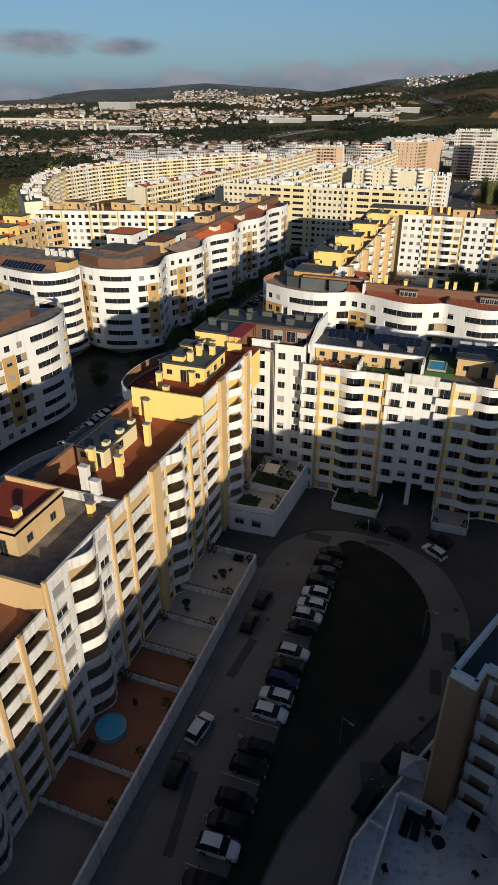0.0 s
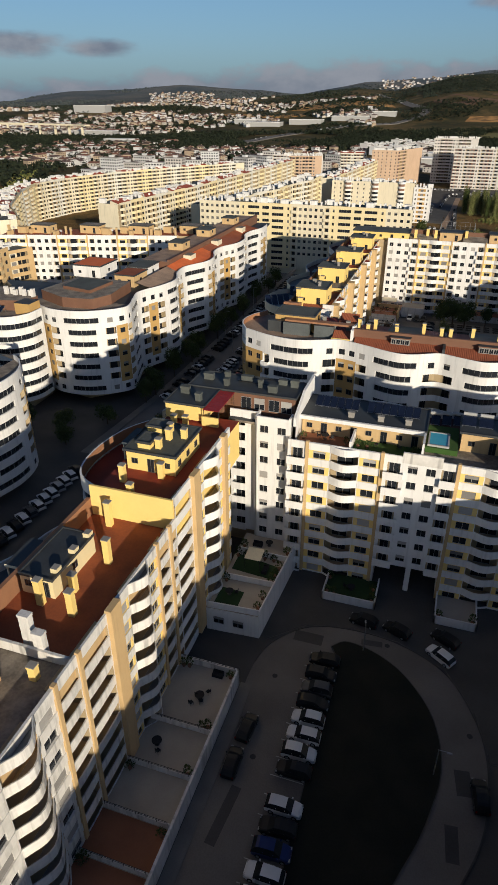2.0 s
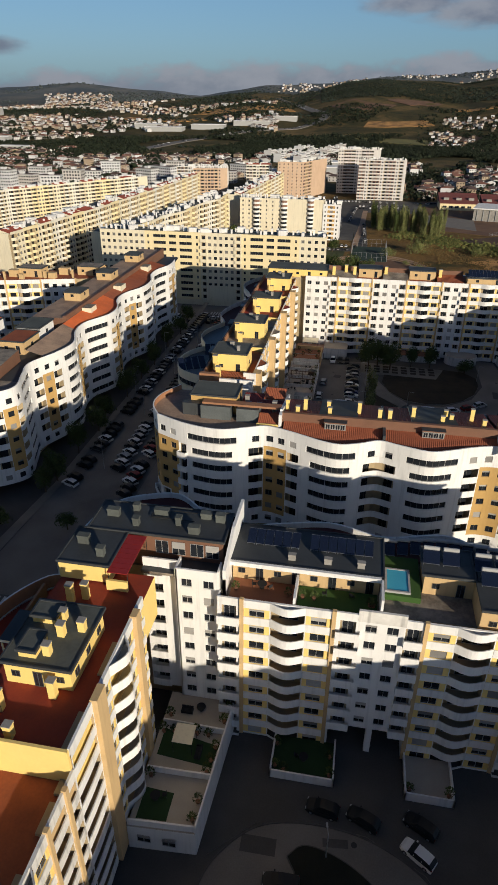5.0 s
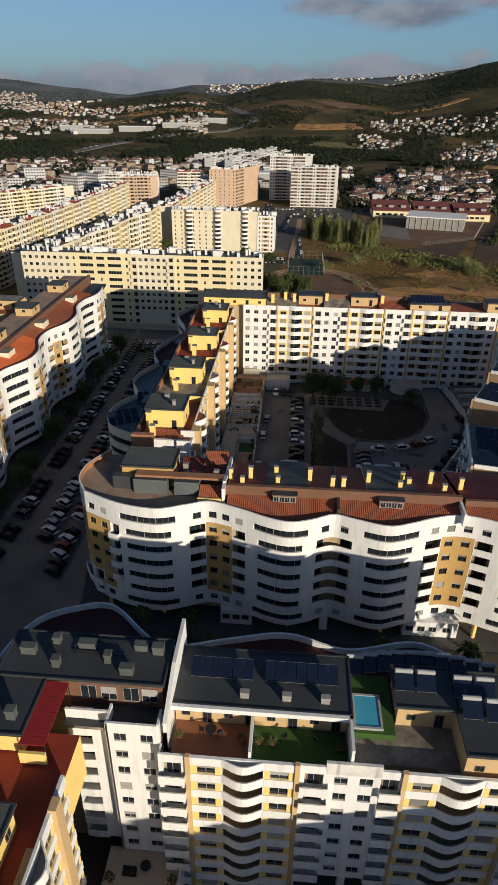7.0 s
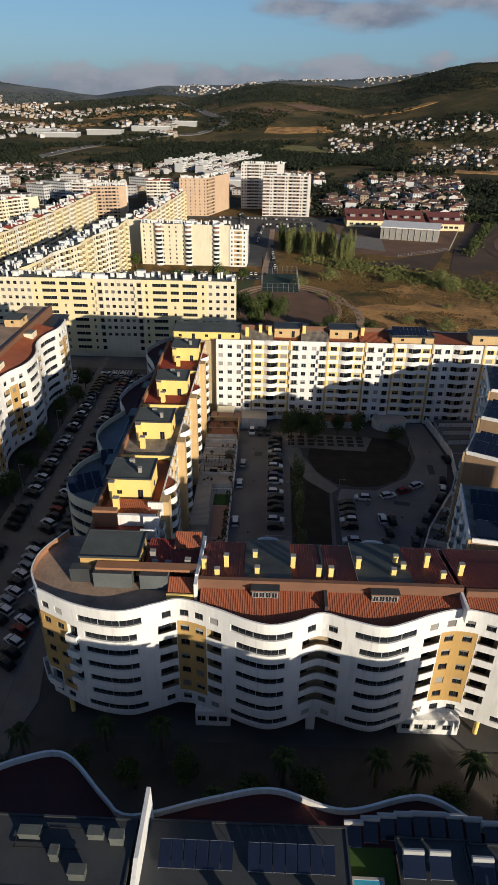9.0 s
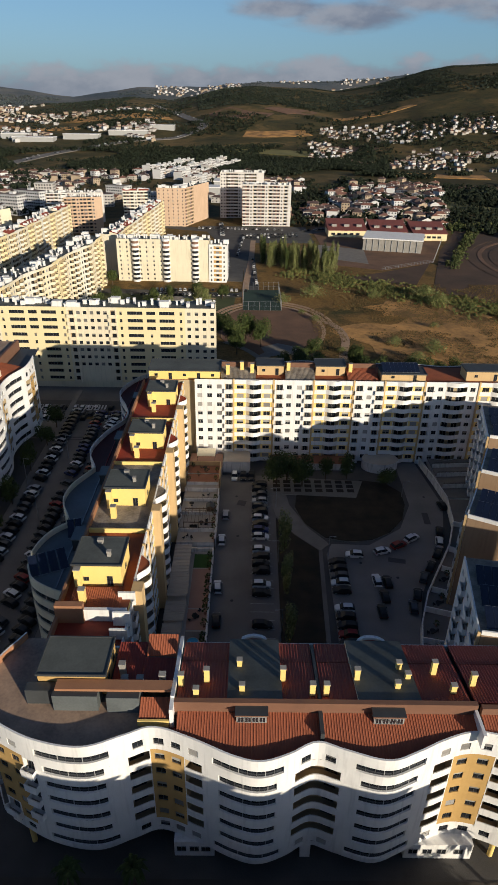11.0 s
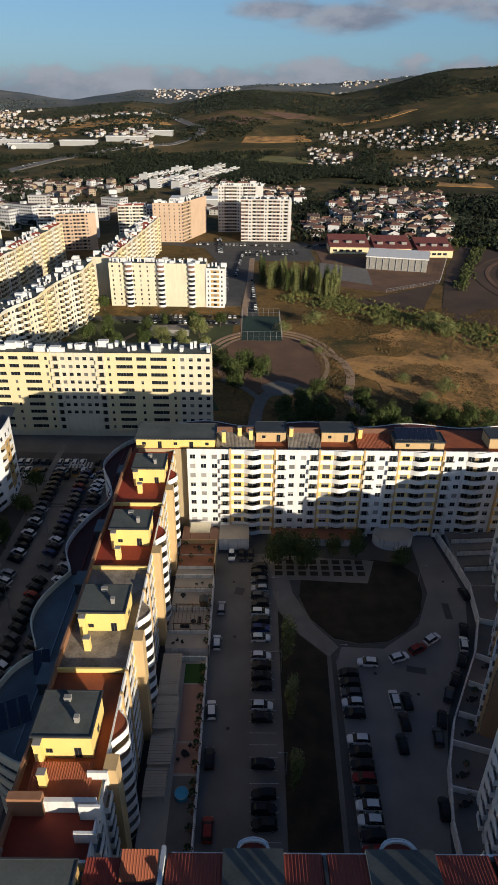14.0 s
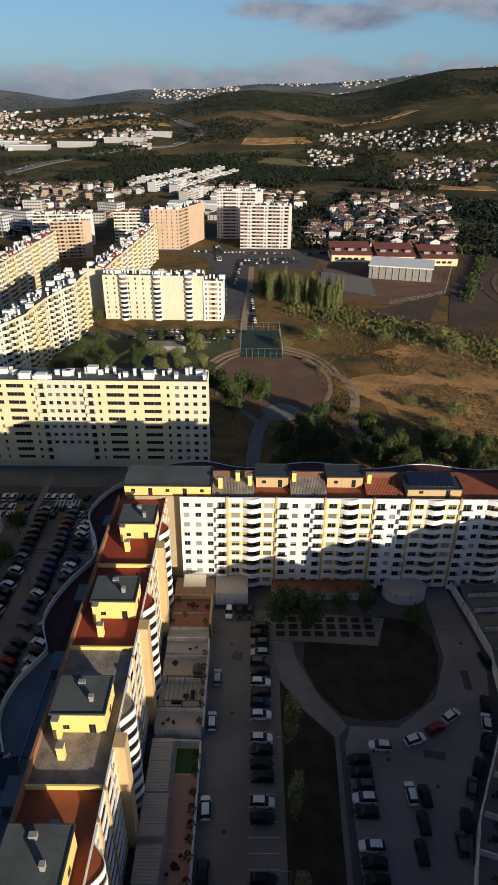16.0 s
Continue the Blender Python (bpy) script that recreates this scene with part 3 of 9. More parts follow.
def chimney(b, x, y, z, h=2.0, w=0.75, d=0.6, m=None):
    m = m or YELLOW
    key = (round(h, 1), w, d, m.name)
    if key not in CHIMNEY:
        M = Mesh()
        M.box(-w / 2, -d / 2, -0.3, w / 2, d / 2, h, m)
        M.box(-w / 2 - 0.04, -d / 2 - 0.04, h, w / 2 + 0.04, d / 2 + 0.04, h + 0.22, m)
        M.box(-w / 2 - 0.06, -d / 2 - 0.06, h + 0.22, w / 2 + 0.06, d / 2 + 0.06, h + 0.32, CONCRETE if m is YELLOW else m)
        CHIMNEY[key] = M.data("chimney")
    return part("chimney", CHIMNEY[key], b, "", Matrix.Translation((x, y, z)))


def solar_rows(spots, z, tilt=20, w=1.0, l=2.0, turn=0.0, tank=False, label="row of dark blue solar panels on metal racks on a roof"):
    """An array: panels on racks, with a white tank above each where tank is set."""
    x0, y0 = spots[0]
    ob = thing("solar_array", label, "solar array", "rooftop solar arrays", "", (x0, y0, z))
    key = ("solar", tilt, w, l)
    if key not in WINDOWS:
        M, S = Mesh(), Mesh()
        c, s = math.cos(radians(tilt)), math.sin(radians(tilt))

        def at(a, b, t):
            return (a, b * c - t * s, 0.25 + b * s + t * c)
        a0, a1 = -w / 2, w / 2
        M.face([at(a0, 0, -0.05), at(a0, l, -0.05), at(a1, l, -0.05), at(a1, 0, -0.05)], METAL)
        for p, q in (((a0, 0), (a1, 0)), ((a1, 0), (a1, l)), ((a1, l), (a0, l)), ((a0, l), (a0, 0))):
            M.face([at(*p, -0.05), at(*q, -0.05), at(*q, 0), at(*p, 0)], STEEL)
        e = 0.035
        n = max(1, int(w / 0.5))
        M.face([at(a0, 0, 0), at(a1, 0, 0), at(a1, e, 0), at(a0, e, 0)], STEEL)
        M.face([at(a0, l - e, 0), at(a1, l - e, 0), at(a1, l, 0), at(a0, l, 0)], STEEL)
        for i in range(n):
            b0, b1 = a0 + w * i / n, a0 + w * (i + 1) / n
            M.face([at(b0, e, 0), at(b1, e, 0), at(b1, l - e, 0), at(b0, l - e, 0)], SOLAR)
        for a in (a0 + 0.05, a1 - 0.09):
            S.box(a, l * c - 0.05, 0, a + 0.04, l * c, 0.2 + l * s, STEEL)
            S.box(a, 0.05, 0, a + 0.04, 0.1, 0.22, STEEL)
        WINDOWS[key] = (M.data("panel"), S.data("rack"))
    if tank and "tank" not in WINDOWS:
        T, n = Mesh(), 12
        ring = [(0.27 * math.cos(2 * math.pi * i / n), 0.27 * math.sin(2 * math.pi * i / n)) for i in range(n)]
        for (p, q), (r, t) in zip(ring, ring[1:] + ring[:1]):
            T.face([(-0.95, p, q), (0.95, p, q), (0.95, r, t), (-0.95, r, t)], FRAME)
        T.face([(-0.95, p, q) for p, q in ring], FRAME)
        T.face([(0.95, p, q) for p, q in ring[::-1]], FRAME)
        WINDOWS["tank"] = T.data("tank")
    for x, y in spots:
        m = Matrix.Translation((x - x0, y - y0, 0)) @ Matrix.Rotation(radians(turn), 4, "Z")
        part("panel", WINDOWS[key][0], ob, "", m)
        part("rack", WINDOWS[key][1], ob, "", m)
        if tank:
            part("tank", WINDOWS["tank"], ob, "", m @ Matrix.Translation((0, l * math.cos(radians(tilt)) + 0.1, 0.45 + l * math.sin(radians(tilt)))))
    return ob


def roof_clutter(b, p, z, depth, seed, n, m=None):
    """White stair heads, water tanks and chimneys strewn along a far roof, joined."""
    r, M = random.Random(seed), Mesh()
    for i in range(n):
        x, y, _ = p.at(p.length * (i + r.uniform(0.2, 0.8)) / n, -r.uniform(2.0, depth - 2))
        w, d, h = r.choice(((2.4, 1.8, 1.7), (0.9, 0.8, 2.2), (0.7, 0.7, 1.6), (3.4, 2.2, 2.1), (1.5, 1.1, 1.5), (0.6, 0.6, 2.6), (1.1, 2.6, 1.4)))
        if r.random() < 0.22:
            M.face([(x + 2.2 + 0.55 * math.cos(q), y - 0.3 * math.sin(q), z + 1.6 + 0.5 * math.sin(q)) for q in np.linspace(0, 5.6, 9)], WHITE)
            M.box(x + 2.15, y, z - 0.1, x + 2.25, y + 0.1, z + 1.6, STEEL)
        M.box(x - w / 2, y - d / 2, z - 0.1, x + w / 2, y + d / 2, z + h, m or WHITE)
        M.box(x - w / 2 - 0.1, y - d / 2 - 0.1, z + h, x + w / 2 + 0.1, y + d / 2 + 0.1, z + h + 0.15, m or WHITE)
    return tagged(part("roof_clutter", M, b), "", "", "", "stuff")


# ---- ground ----
def ground_material():
    m = bpy.data.materials.new("fields")
    m.use_nodes = True
    n, l = m.node_tree.nodes, m.node_tree.links
    b = n["Principled BSDF"]
    b.inputs["Roughness"].default_value, b.inputs["Specular IOR Level"].default_value = 0.95, 0.1
    geo = n.new("ShaderNodeNewGeometry")
    t1, t2, t3 = (n.new("ShaderNodeTexNoise") for _ in range(3))
    for t, s, d in ((t1, 0.006, 6), (t2, 0.035, 8), (t3, 0.9, 5)):
        t.inputs["Scale"].default_value, t.inputs["Detail"].default_value = s, d
        t.inputs["Roughness"].default_value, t.inputs["Distortion"].default_value = 0.62, 0.8
        l.new(geo.outputs["Position"], t.inputs["Vector"])
    r1, r2 = n.new("ShaderNodeValToRGB"), n.new("ShaderNodeValToRGB")
    for r, stops in ((r1, ((0.36, (0.016, 0.026, 0.016)), (0.50, (0.034, 0.044, 0.022)), (0.59, (0.125, 0.092, 0.042)), (0.68, (0.055, 0.060, 0.028)))),
                     (r2, ((0.33, (0.06, 0.055, 0.022)), (0.45, (0.20, 0.115, 0.042)), (0.55, (0.30, 0.165, 0.055)), (0.68, (0.09, 0.07, 0.028))))):
        while len(r.color_ramp.elements) < 4:
            r.color_ramp.elements.new(0.5)
        for e, (q, c) in zip(r.color_ramp.elements, stops):
            e.position, e.color = q, (*c, 1)
    l.new(t1.outputs[0], r1.inputs[0])
    l.new(t2.outputs[0], r2.inputs[0])
    mix, hsv, mr = n.new("ShaderNodeMix"), n.new("ShaderNodeHueSaturation"), n.new("ShaderNodeMapRange")
    mix.data_type = "RGBA"
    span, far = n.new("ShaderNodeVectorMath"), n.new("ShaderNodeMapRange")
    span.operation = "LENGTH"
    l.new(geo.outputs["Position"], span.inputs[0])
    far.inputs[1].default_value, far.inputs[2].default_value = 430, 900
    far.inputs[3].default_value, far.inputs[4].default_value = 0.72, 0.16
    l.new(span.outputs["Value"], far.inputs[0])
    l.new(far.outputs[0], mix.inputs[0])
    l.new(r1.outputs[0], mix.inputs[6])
    l.new(r2.outputs[0], mix.inputs[7])
    mr.inputs[1].default_value, mr.inputs[2].default_value, mr.inputs[3].default_value, mr.inputs[4].default_value = 0.25, 0.75, 0.55, 1.4
    l.new(t3.outputs[0], mr.inputs[0])
    l.new(mr.outputs[0], hsv.inputs["Value"])
    # heath blends in bluish grey beyond 3 km: haze put into the colour
    heath, ridge, haze_ramp = n.new("ShaderNodeMix"), n.new("ShaderNodeMapRange"), n.new("ShaderNodeValToRGB")
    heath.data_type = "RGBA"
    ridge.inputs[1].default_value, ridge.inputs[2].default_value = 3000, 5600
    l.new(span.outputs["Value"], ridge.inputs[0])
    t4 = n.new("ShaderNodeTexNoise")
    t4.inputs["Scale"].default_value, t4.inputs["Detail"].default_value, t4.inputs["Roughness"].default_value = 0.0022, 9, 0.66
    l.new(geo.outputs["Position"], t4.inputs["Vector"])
    for e, (q, c) in zip(haze_ramp.color_ramp.elements, ((0.42, (0.085, 0.105, 0.118)), (0.62, (0.16, 0.16, 0.15)))):
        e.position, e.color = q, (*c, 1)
    l.new(t4.outputs[0], haze_ramp.inputs[0])
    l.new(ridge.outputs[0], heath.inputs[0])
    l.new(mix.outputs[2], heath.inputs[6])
    l.new(haze_ramp.outputs[0], heath.inputs[7])
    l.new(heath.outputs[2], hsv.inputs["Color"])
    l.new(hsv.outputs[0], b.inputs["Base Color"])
    bn = n.new("ShaderNodeBump")
    bn.inputs["Strength"].default_value, bn.inputs["Distance"].default_value = 0.6, 0.3
    l.new(t3.outputs[0], bn.inputs["Height"])
    l.new(bn.outputs[0], b.inputs["Normal"])
    return m


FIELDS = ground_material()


def make_ground():
    radii = [0.5] + [10.0 * i for i in range(1, 50)]
    while radii[-1] < 7700:
        radii.append(radii[-1] * 1.032)
    angles = [-50 + 0.5 * i for i in range(160)]
    angles += [angles[-1] + 5.6 * i for i in range(1, 50)]
    n = len(angles)
    v = [(r * math.sin(radians(a)), r * math.cos(radians(a)), 0.0) for r in radii for a in angles]
    v = [(x, y, ground_z(x, y)) for x, y, _ in v]
    f = [tuple(reversed(range(n)))]
    for i in range(len(radii) - 1):
        for j in range(n):
            k = (j + 1) % n
            f.append((i * n + j, (i + 1) * n + j, (i + 1) * n + k, i * n + k))
    me = bpy.data.meshes.new("ground")
    me.from_pydata(v, [], [q[::-1] for q in f])
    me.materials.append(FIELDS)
    me.polygons.foreach_set("use_smooth", [True] * len(me.polygons))
    me.update()
    return tagged(new("ground", me), "dry brown and green open ground rolling to hills", "ground", "", "structure")


make_ground()


def slab(name, poly, z0, z1, m, label, category, top=None):
    M = Mesh()
    M.prism(poly, z0, z1, m, top)
    return tagged(part(name, M), label, category, "", "structure")


def rect(x0, y0, x1, y1):
    return [(x0, y0), (x1, y0), (x1, y1), (x0, y1)]


def oval(cx, cy, rx, ry, n=32, squeeze=0.0):
    return [(cx + rx * math.cos(2 * math.pi * i / n) * (1 - squeeze * math.sin(2 * math.pi * i / n)), cy + ry * math.sin(2 * math.pi * i / n)) for i in range(n)]


slab("road", rect(-160, -60, 120, 264), -0.5, 0.02, ASPHALT, "dark asphalt road and parking ground between the blocks", "road")


def building(label, group="", name="apartment_building"):
    return thing(name, label, "apartment block", group)


def core(b, poly, z0, z1, m=None, top=None):
    M = Mesh()
    M.prism(poly, z0, z1, m or INNER, top)
    return part("core", M, b)


# ---- block A: white block with yellow bays across the courtyard's end ----
A = building("white and yellow apartment block with bowed balconies and solar panels")
core(A, [(-34.2, 101.6), (-25.3, 101.6), (-25.3, 98.2), (-11.2, 98.2), (-11.2, 110.6), (-44, 112), (-44, 101.6)], -0.3, 23.5, INNER, FELT)
core(A, [(-11.2, 98.2), (-0.1, 98.2), (-0.1, 110.4), (-11.2, 110.6)], 4.78, 23.5, INNER, FELT)
core(A, [(-0.1, 98.2), (32, 98.2), (32, 110), (-0.1, 110.4)], -0.3, 23.5, INNER, FELT)
pa = Path([(-31.0, 98.0), (-25.4, 98.0)])
facade(A, pa, 4.2, 8, 2.72, [(5.6, "p")], WHITE, 1.0)
M = Mesh()
M.box(-31.0, 98.0, 0, -25.4, 98.3, 4.2, WHITE)
part("wall", M, A)
pa = Path([(-35.6, 99.3), (-31.0, 99.3)])
facade(A, pa, 4.2, 8, 2.72, [(2.6, "l"), (2.0, "w")], WHITE, 1.0, inner=WHITE)
M = Mesh()
M.box(-31.05, 98.0, 4.2, -30.8, 100.4, 26.9, WHITE)
part("wall", M, A)
M = Mesh()
M.box(-25.65, 98.02, 0, -25.4, 99.9, 27.2, WHITE)
part("wall", M, A)
M = Mesh()
M.box(-25.4, 96.75, 0, -25.2, 98.02, 24.4, WHITE)
part("wall", M, A)
pa = Path([(-25.4, 96.7), (32, 96.7)])
bay = [(3.2, "y"), (4.4, "v"), (3.1, "y"), (0.5, "t")]
facade(A, pa, -0.6, 9, 2.69, [(2.8, "s"), (0.5, "t")] + bay + [(2.9, "sssssssxx"), (5.1, "pppppppxx"), (2.2, "sssssssxx"), (0.5, "t")] + bay
       + [(2.7, "s"), (5.0, "p"), (2.0, "s"), (0.5, "t")] + bay, WHITE, 0.9, bow=0.75)
M = Mesh()
M.box(-5.6, 96.7, 0, -4.8, 97.6, 4.8, WHITE)
part("pillar", M, A)
for x in (-11.2, -0.7):
    M = Mesh()
    M.box(x, 96.65, 0, x + 0.6, 109, 4.8, WHITE)
    part("wall", M, A)
penthouse(A, -24.4, 101.6, -6.0, 108.6, 23.4, 3.1, TAN, DARKROOF, 8, 0, 0.5)
M = Mesh()
M.box(-24.6, 100.7, 26.2, -5.6, 101.2, 26.8, WHITE)
part("portal_frame_bar", M, A)
M = Mesh()
M.box(-5.9, 97.1, 23.4, -5.6, 101.2, 26.8, WHITE)
part("portal_frame_bar", M, A)
M = Mesh()
M.box(-16.2, 97.1, 23.4, -15.9, 101.4, 25.4, WHITE)
part("portal_frame_bar", M, A)
M = Mesh()
M.box(-24.2, 97.1, 23.5, -16.3, 101.5, 23.6, TILE_RED)
part("terrace_floor", M, A)
M = Mesh()
M.box(-15.8, 97.1, 23.5, -6.1, 101.5, 23.6, TURF)
part("terrace_turf", M, A)
M = Mesh()
M.box(-8.3, 96.67, 23.5, -2.7, 97.0, 25.2, WHITE_OLD)
part("raised_parapet", M, A)
for x in (-17, -12.5, -8.4):
    chimney(A, x, 102.6, 26.7, 0.6, 0.9, 0.5, CONCRETE)
penthouse(A, -0.6, 103.0, 5.4, 108.0, 23.4, 3.1, TAN, DARKROOF, 2, 0, 0.4)
penthouse(A, 5.4, 97.6, 14, 108.0, 23.4, 3.1, TAN, DARKROOF, 3, 0, 0.1)
penthouse(A, 16, 101.6, 30, 108.6, 23.4, 3.1, TAN, DARKROOF, 5, 0, 0.5)
penthouse(A, -43.2, 101.4, -25.6, 107.4, 24.0, 4.9, BROWN, DARKROOF, 0, 0, 0.25)
for k, x in enumerate((-33.6, -31.4, -29.0, -27.0)):
    part("window", window_mesh(1.7, 2.0, 0.5 if k % 2 else 0.0), A, "", Matrix.Translation((x, 101.36, 26.3)))
M = Mesh()
M.box(-35.6, 98.4, 25.2, -25.6, 101.4, 25.6, FELT, DARKROOF)
part("terrace_floor", M, A)
penthouse(A, -44.4, 94.6, -38.0, 101.2, 26.4, 2.4, YELLOW, DARKROOF, 0, 0, 0.2)
M = Mesh()
M.box(-38.0, 93.4, 26.4, -35.4, 93.7, 27.9, YELLOW)
part("parapet_wall", M, A)
for x, y, h, w in ((-41, 104.5, 0.8, 1.6), (-38.4, 106.2, 0.7, 0.8), (-34.8, 105.8, 0.6, 1.9), (-32, 104, 1.0, 0.7), (-28.8, 106, 0.6, 1.4), (-29.6, 102.6, 0.8, 1.4), (-37.4, 103, 0.9, 0.8), (-26.8, 105.6, 0.9, 1.2), (-42.6, 98.4, 0.8, 1.4), (-39.6, 96.4, 0.9, 0.9)):
    chimney(A, x, y, 29.1, h, w, 0.8, GREYROOF)
M = Mesh()
for x0, y0, x1, y1 in ((-36, 106.4, -27.4, 106.48), (-36, 104.6, -30, 104.68), (-36, 104.6, -35.92, 106.4)):
    M.box(x0, y0, 29.3, x1, y1, 29.4, METAL)
part("roof_pipe", M, A)
M = Mesh()
M.face(((-25.0, 98.1, 26), (-25.0, 110.5, 26), (-25.0, 110.5, 29.6), (-25.0, 104, 29.6), (-25.0, 98.1, 27.4)), WHITE)
M.face(((-24.6, 110.5, 26), (-24.6, 98.1, 26), (-24.6, 98.1, 27.4), (-24.6, 104, 29.6), (-24.6, 110.5, 29.6)), WHITE)
for a, c in (((98.1, 27.4), (104, 29.6)), ((104, 29.6), (110.5, 29.6))):
    M.face(((-25.0, a[0], a[1]), (-24.6, a[0], a[1]), (-24.6, c[0], c[1]), (-25.0, c[0], c[1])), WHITE)
M.face(((-25.0, 98.1, 23), (-24.6, 98.1, 23), (-24.6, 98.1, 27.4), (-25.0, 98.1, 27.4)), WHITE)
M.box(-25.0, 98.1, 22, -24.6, 110.5, 26, WHITE)
part("gable_wall", M, A)
pb = Path([(32, 112.4), (28, 112.5), (18, 110.5), (10.3, 110.1), (3.4, 113.9), (-5.3, 112.1), (-12.5, 114.0), (-19.2, 112.7), (-27, 110.6), (-30, 112.4), (-35.4, 117.0), (-40, 116.4), (-44.3, 113.7), (-46.5, 108), (-47.3, 99)], True)
facade(A, pb, 3, 7, 2.95, [(pb.length, "R")], WHITE, 1.2)
roof_sheet(A, pb, 0, pb.length, lambda x, y: (max(-44, x), 108.5), 24.0, MAROON_SHADED, -0.2)

# ---- block S: long wing with tan piers down the left of the first courtyard ----
S = building("long apartment wing with tan piers, white bowed balconies and terracotta roofs")
SEG = [(2.0, "t"), (2.3, "y"), (4.4, "v"), (2.4, "y")]
ps = Path([(-33, -10), (-33, 95)])
facade(S, ps, -0.9, 8, 2.75, [(14.6, "w"), (0.5, "t"), (4.8, "l")] + SEG + [(0.5, "t"), (3.4, "l"), (0.5, "t"), (3.7, "l")], WHITE_OLD, 1.0, u0=5.5, bow=1.3, proud=0.4, accent=WHITE_OLD)
facade(S, ps, 1.0, 8, 2.85, [(0.3, "t"), (3.4, "y"), (4.9, "v"), (2.7, "y"), (0.5, "t"), (3.4, "l"), (0.5, "t"), (5.0, "l")], WHITE_OLD, 1.0, u0=44.8, bow=1.3, proud=0.4, accent=WHITE_OLD)
facade(S, ps, 1.0, 8, 2.85, SEG + [(0.5, "t"), (3.0, "l"), (0.5, "t"), (1.7, "l")], WHITE_OLD, 1.1, u0=65.5, bow=1.3, proud=0.4)
facade(S, ps, 1.0, 9, 2.85, [(4.9, "l"), (2.0, "t"), (2.2, "y"), (4.6, "v"), (2.2, "y"), (1.3, "t"), (2.2, "y")], WHITE, 1.1, u0=82.3, bow=1.3, proud=0.4)
core(S, [(-34.6, -10), (-34.6, 82), (-46, 82), (-46, -10)], -0.5, 21.2, INNER, TILE_RED)
core(S, [(-33.3, 34.8), (-33.3, 49.8), (-44.5, 49.8), (-44.5, 34.8)], 20, 23.3, TAN, FELT)
core(S, [(-33.3, 49.8), (-33.3, 72.3), (-44.5, 72.3), (-44.5, 49.8)], 20, 23.15, TAN, TERRA)
core(S, [(-33.3, 72.3), (-33.3, 97), (-44.5, 97), (-44.5, 72.3)], 20, 26.1, YELLOW, REDROOF)
M = Mesh()
M.box(-44.5, 72.1, 23.0, -33.2, 72.4, 27.5, YELLOW)
part("parapet_wall", M, S)
M = Mesh()
M.box(-44.4, 49.6, 23.4, -33.3, 49.9, 24.5, WHITE_OLD)
part("parapet_wall", M, S)
M = Mesh()
M.box(-46.0, 34.45, 21.0, -33.0, 34.78, 24.7, TAN)
part("parapet_wall", M, S)
M = Mesh()
M.box(-45.0, 49.9, 22.6, -44.5, 72.1, 25.6, CANOPY)
part("spine_wall", M, S)
M = Mesh()
M.box(-45.0, 20.0, 20.6, -44.5, 49.6, 25.2, CANOPY)
part("spine_wall", M, S)
penthouse(S, -43.0, 79.3, -36.0, 87.6, 26.0, 2.9, YELLOW, GREYROOF, 3, 3)
penthouse(S, -41.6, 80.0, -39.8, 82.6, 29.0, 0.9, YELLOW, GREYROOF, 0, 0, 0.2)
penthouse(S, -42.4, 84.6, -39.8, 86.6, 29.0, 0.9, YELLOW, GREYROOF, 0, 0, 0.2)
penthouse(S, -44.2, 57.2, -40.2, 65.5, 23.1, 2.4, CREAM_Y, DARKROOF, 2, 1, 0.1)
penthouse(S, -46, 38.6, -38.8, 46.5, 23.2, 3.1, TAN, REDROOF, 2, 2, 0.2)
for q in ((-46.2, 38.4, -38.6, 38.65), (-46.2, 46.45, -38.6, 46.7), (-38.85, 38.65, -38.6, 46.45)):
    M = Mesh()
    M.box(q[0], q[1], 26.3, q[2], q[3], 27.1, TAN)
    part("roof_rim", M, S)
# covered sitting places on the west side of the rooftop rooms
for x0, y0, x1, y1, z in ((-45.6, 82.6, -43.4, 87.2, 27.6), (-47.4, 58.6, -45.1, 63.6, 24.6)):
    M = Mesh()
    M.box(x0, y0, z, x1, y1, z + 0.3, CREAM, DARKROOF, 0.06)
    part("canopy_roof", M, S)
    for x, y in ((x0 + 0.15, y0 + 0.15), (x0 + 0.15, y1 - 0.3)):
        M = Mesh()
        M.box(x, y, z - 4.4, x + 0.16, y + 0.16, z, CREAM)
        part("post", M, S)
for y in (58.2, 61.6, 64.6):
    M = Mesh()
    M.box(-41.0, y, 25.7, -40.2, y + 0.9, 26.3, CREAM_Y, CONCRETE)
    part("roof_box", M, S)
M = Mesh()
M.box(-46.9, 88.0, 23.0, -46.6, 94.6, 25.0, CANOPY)
part("screen_wall", M, S)
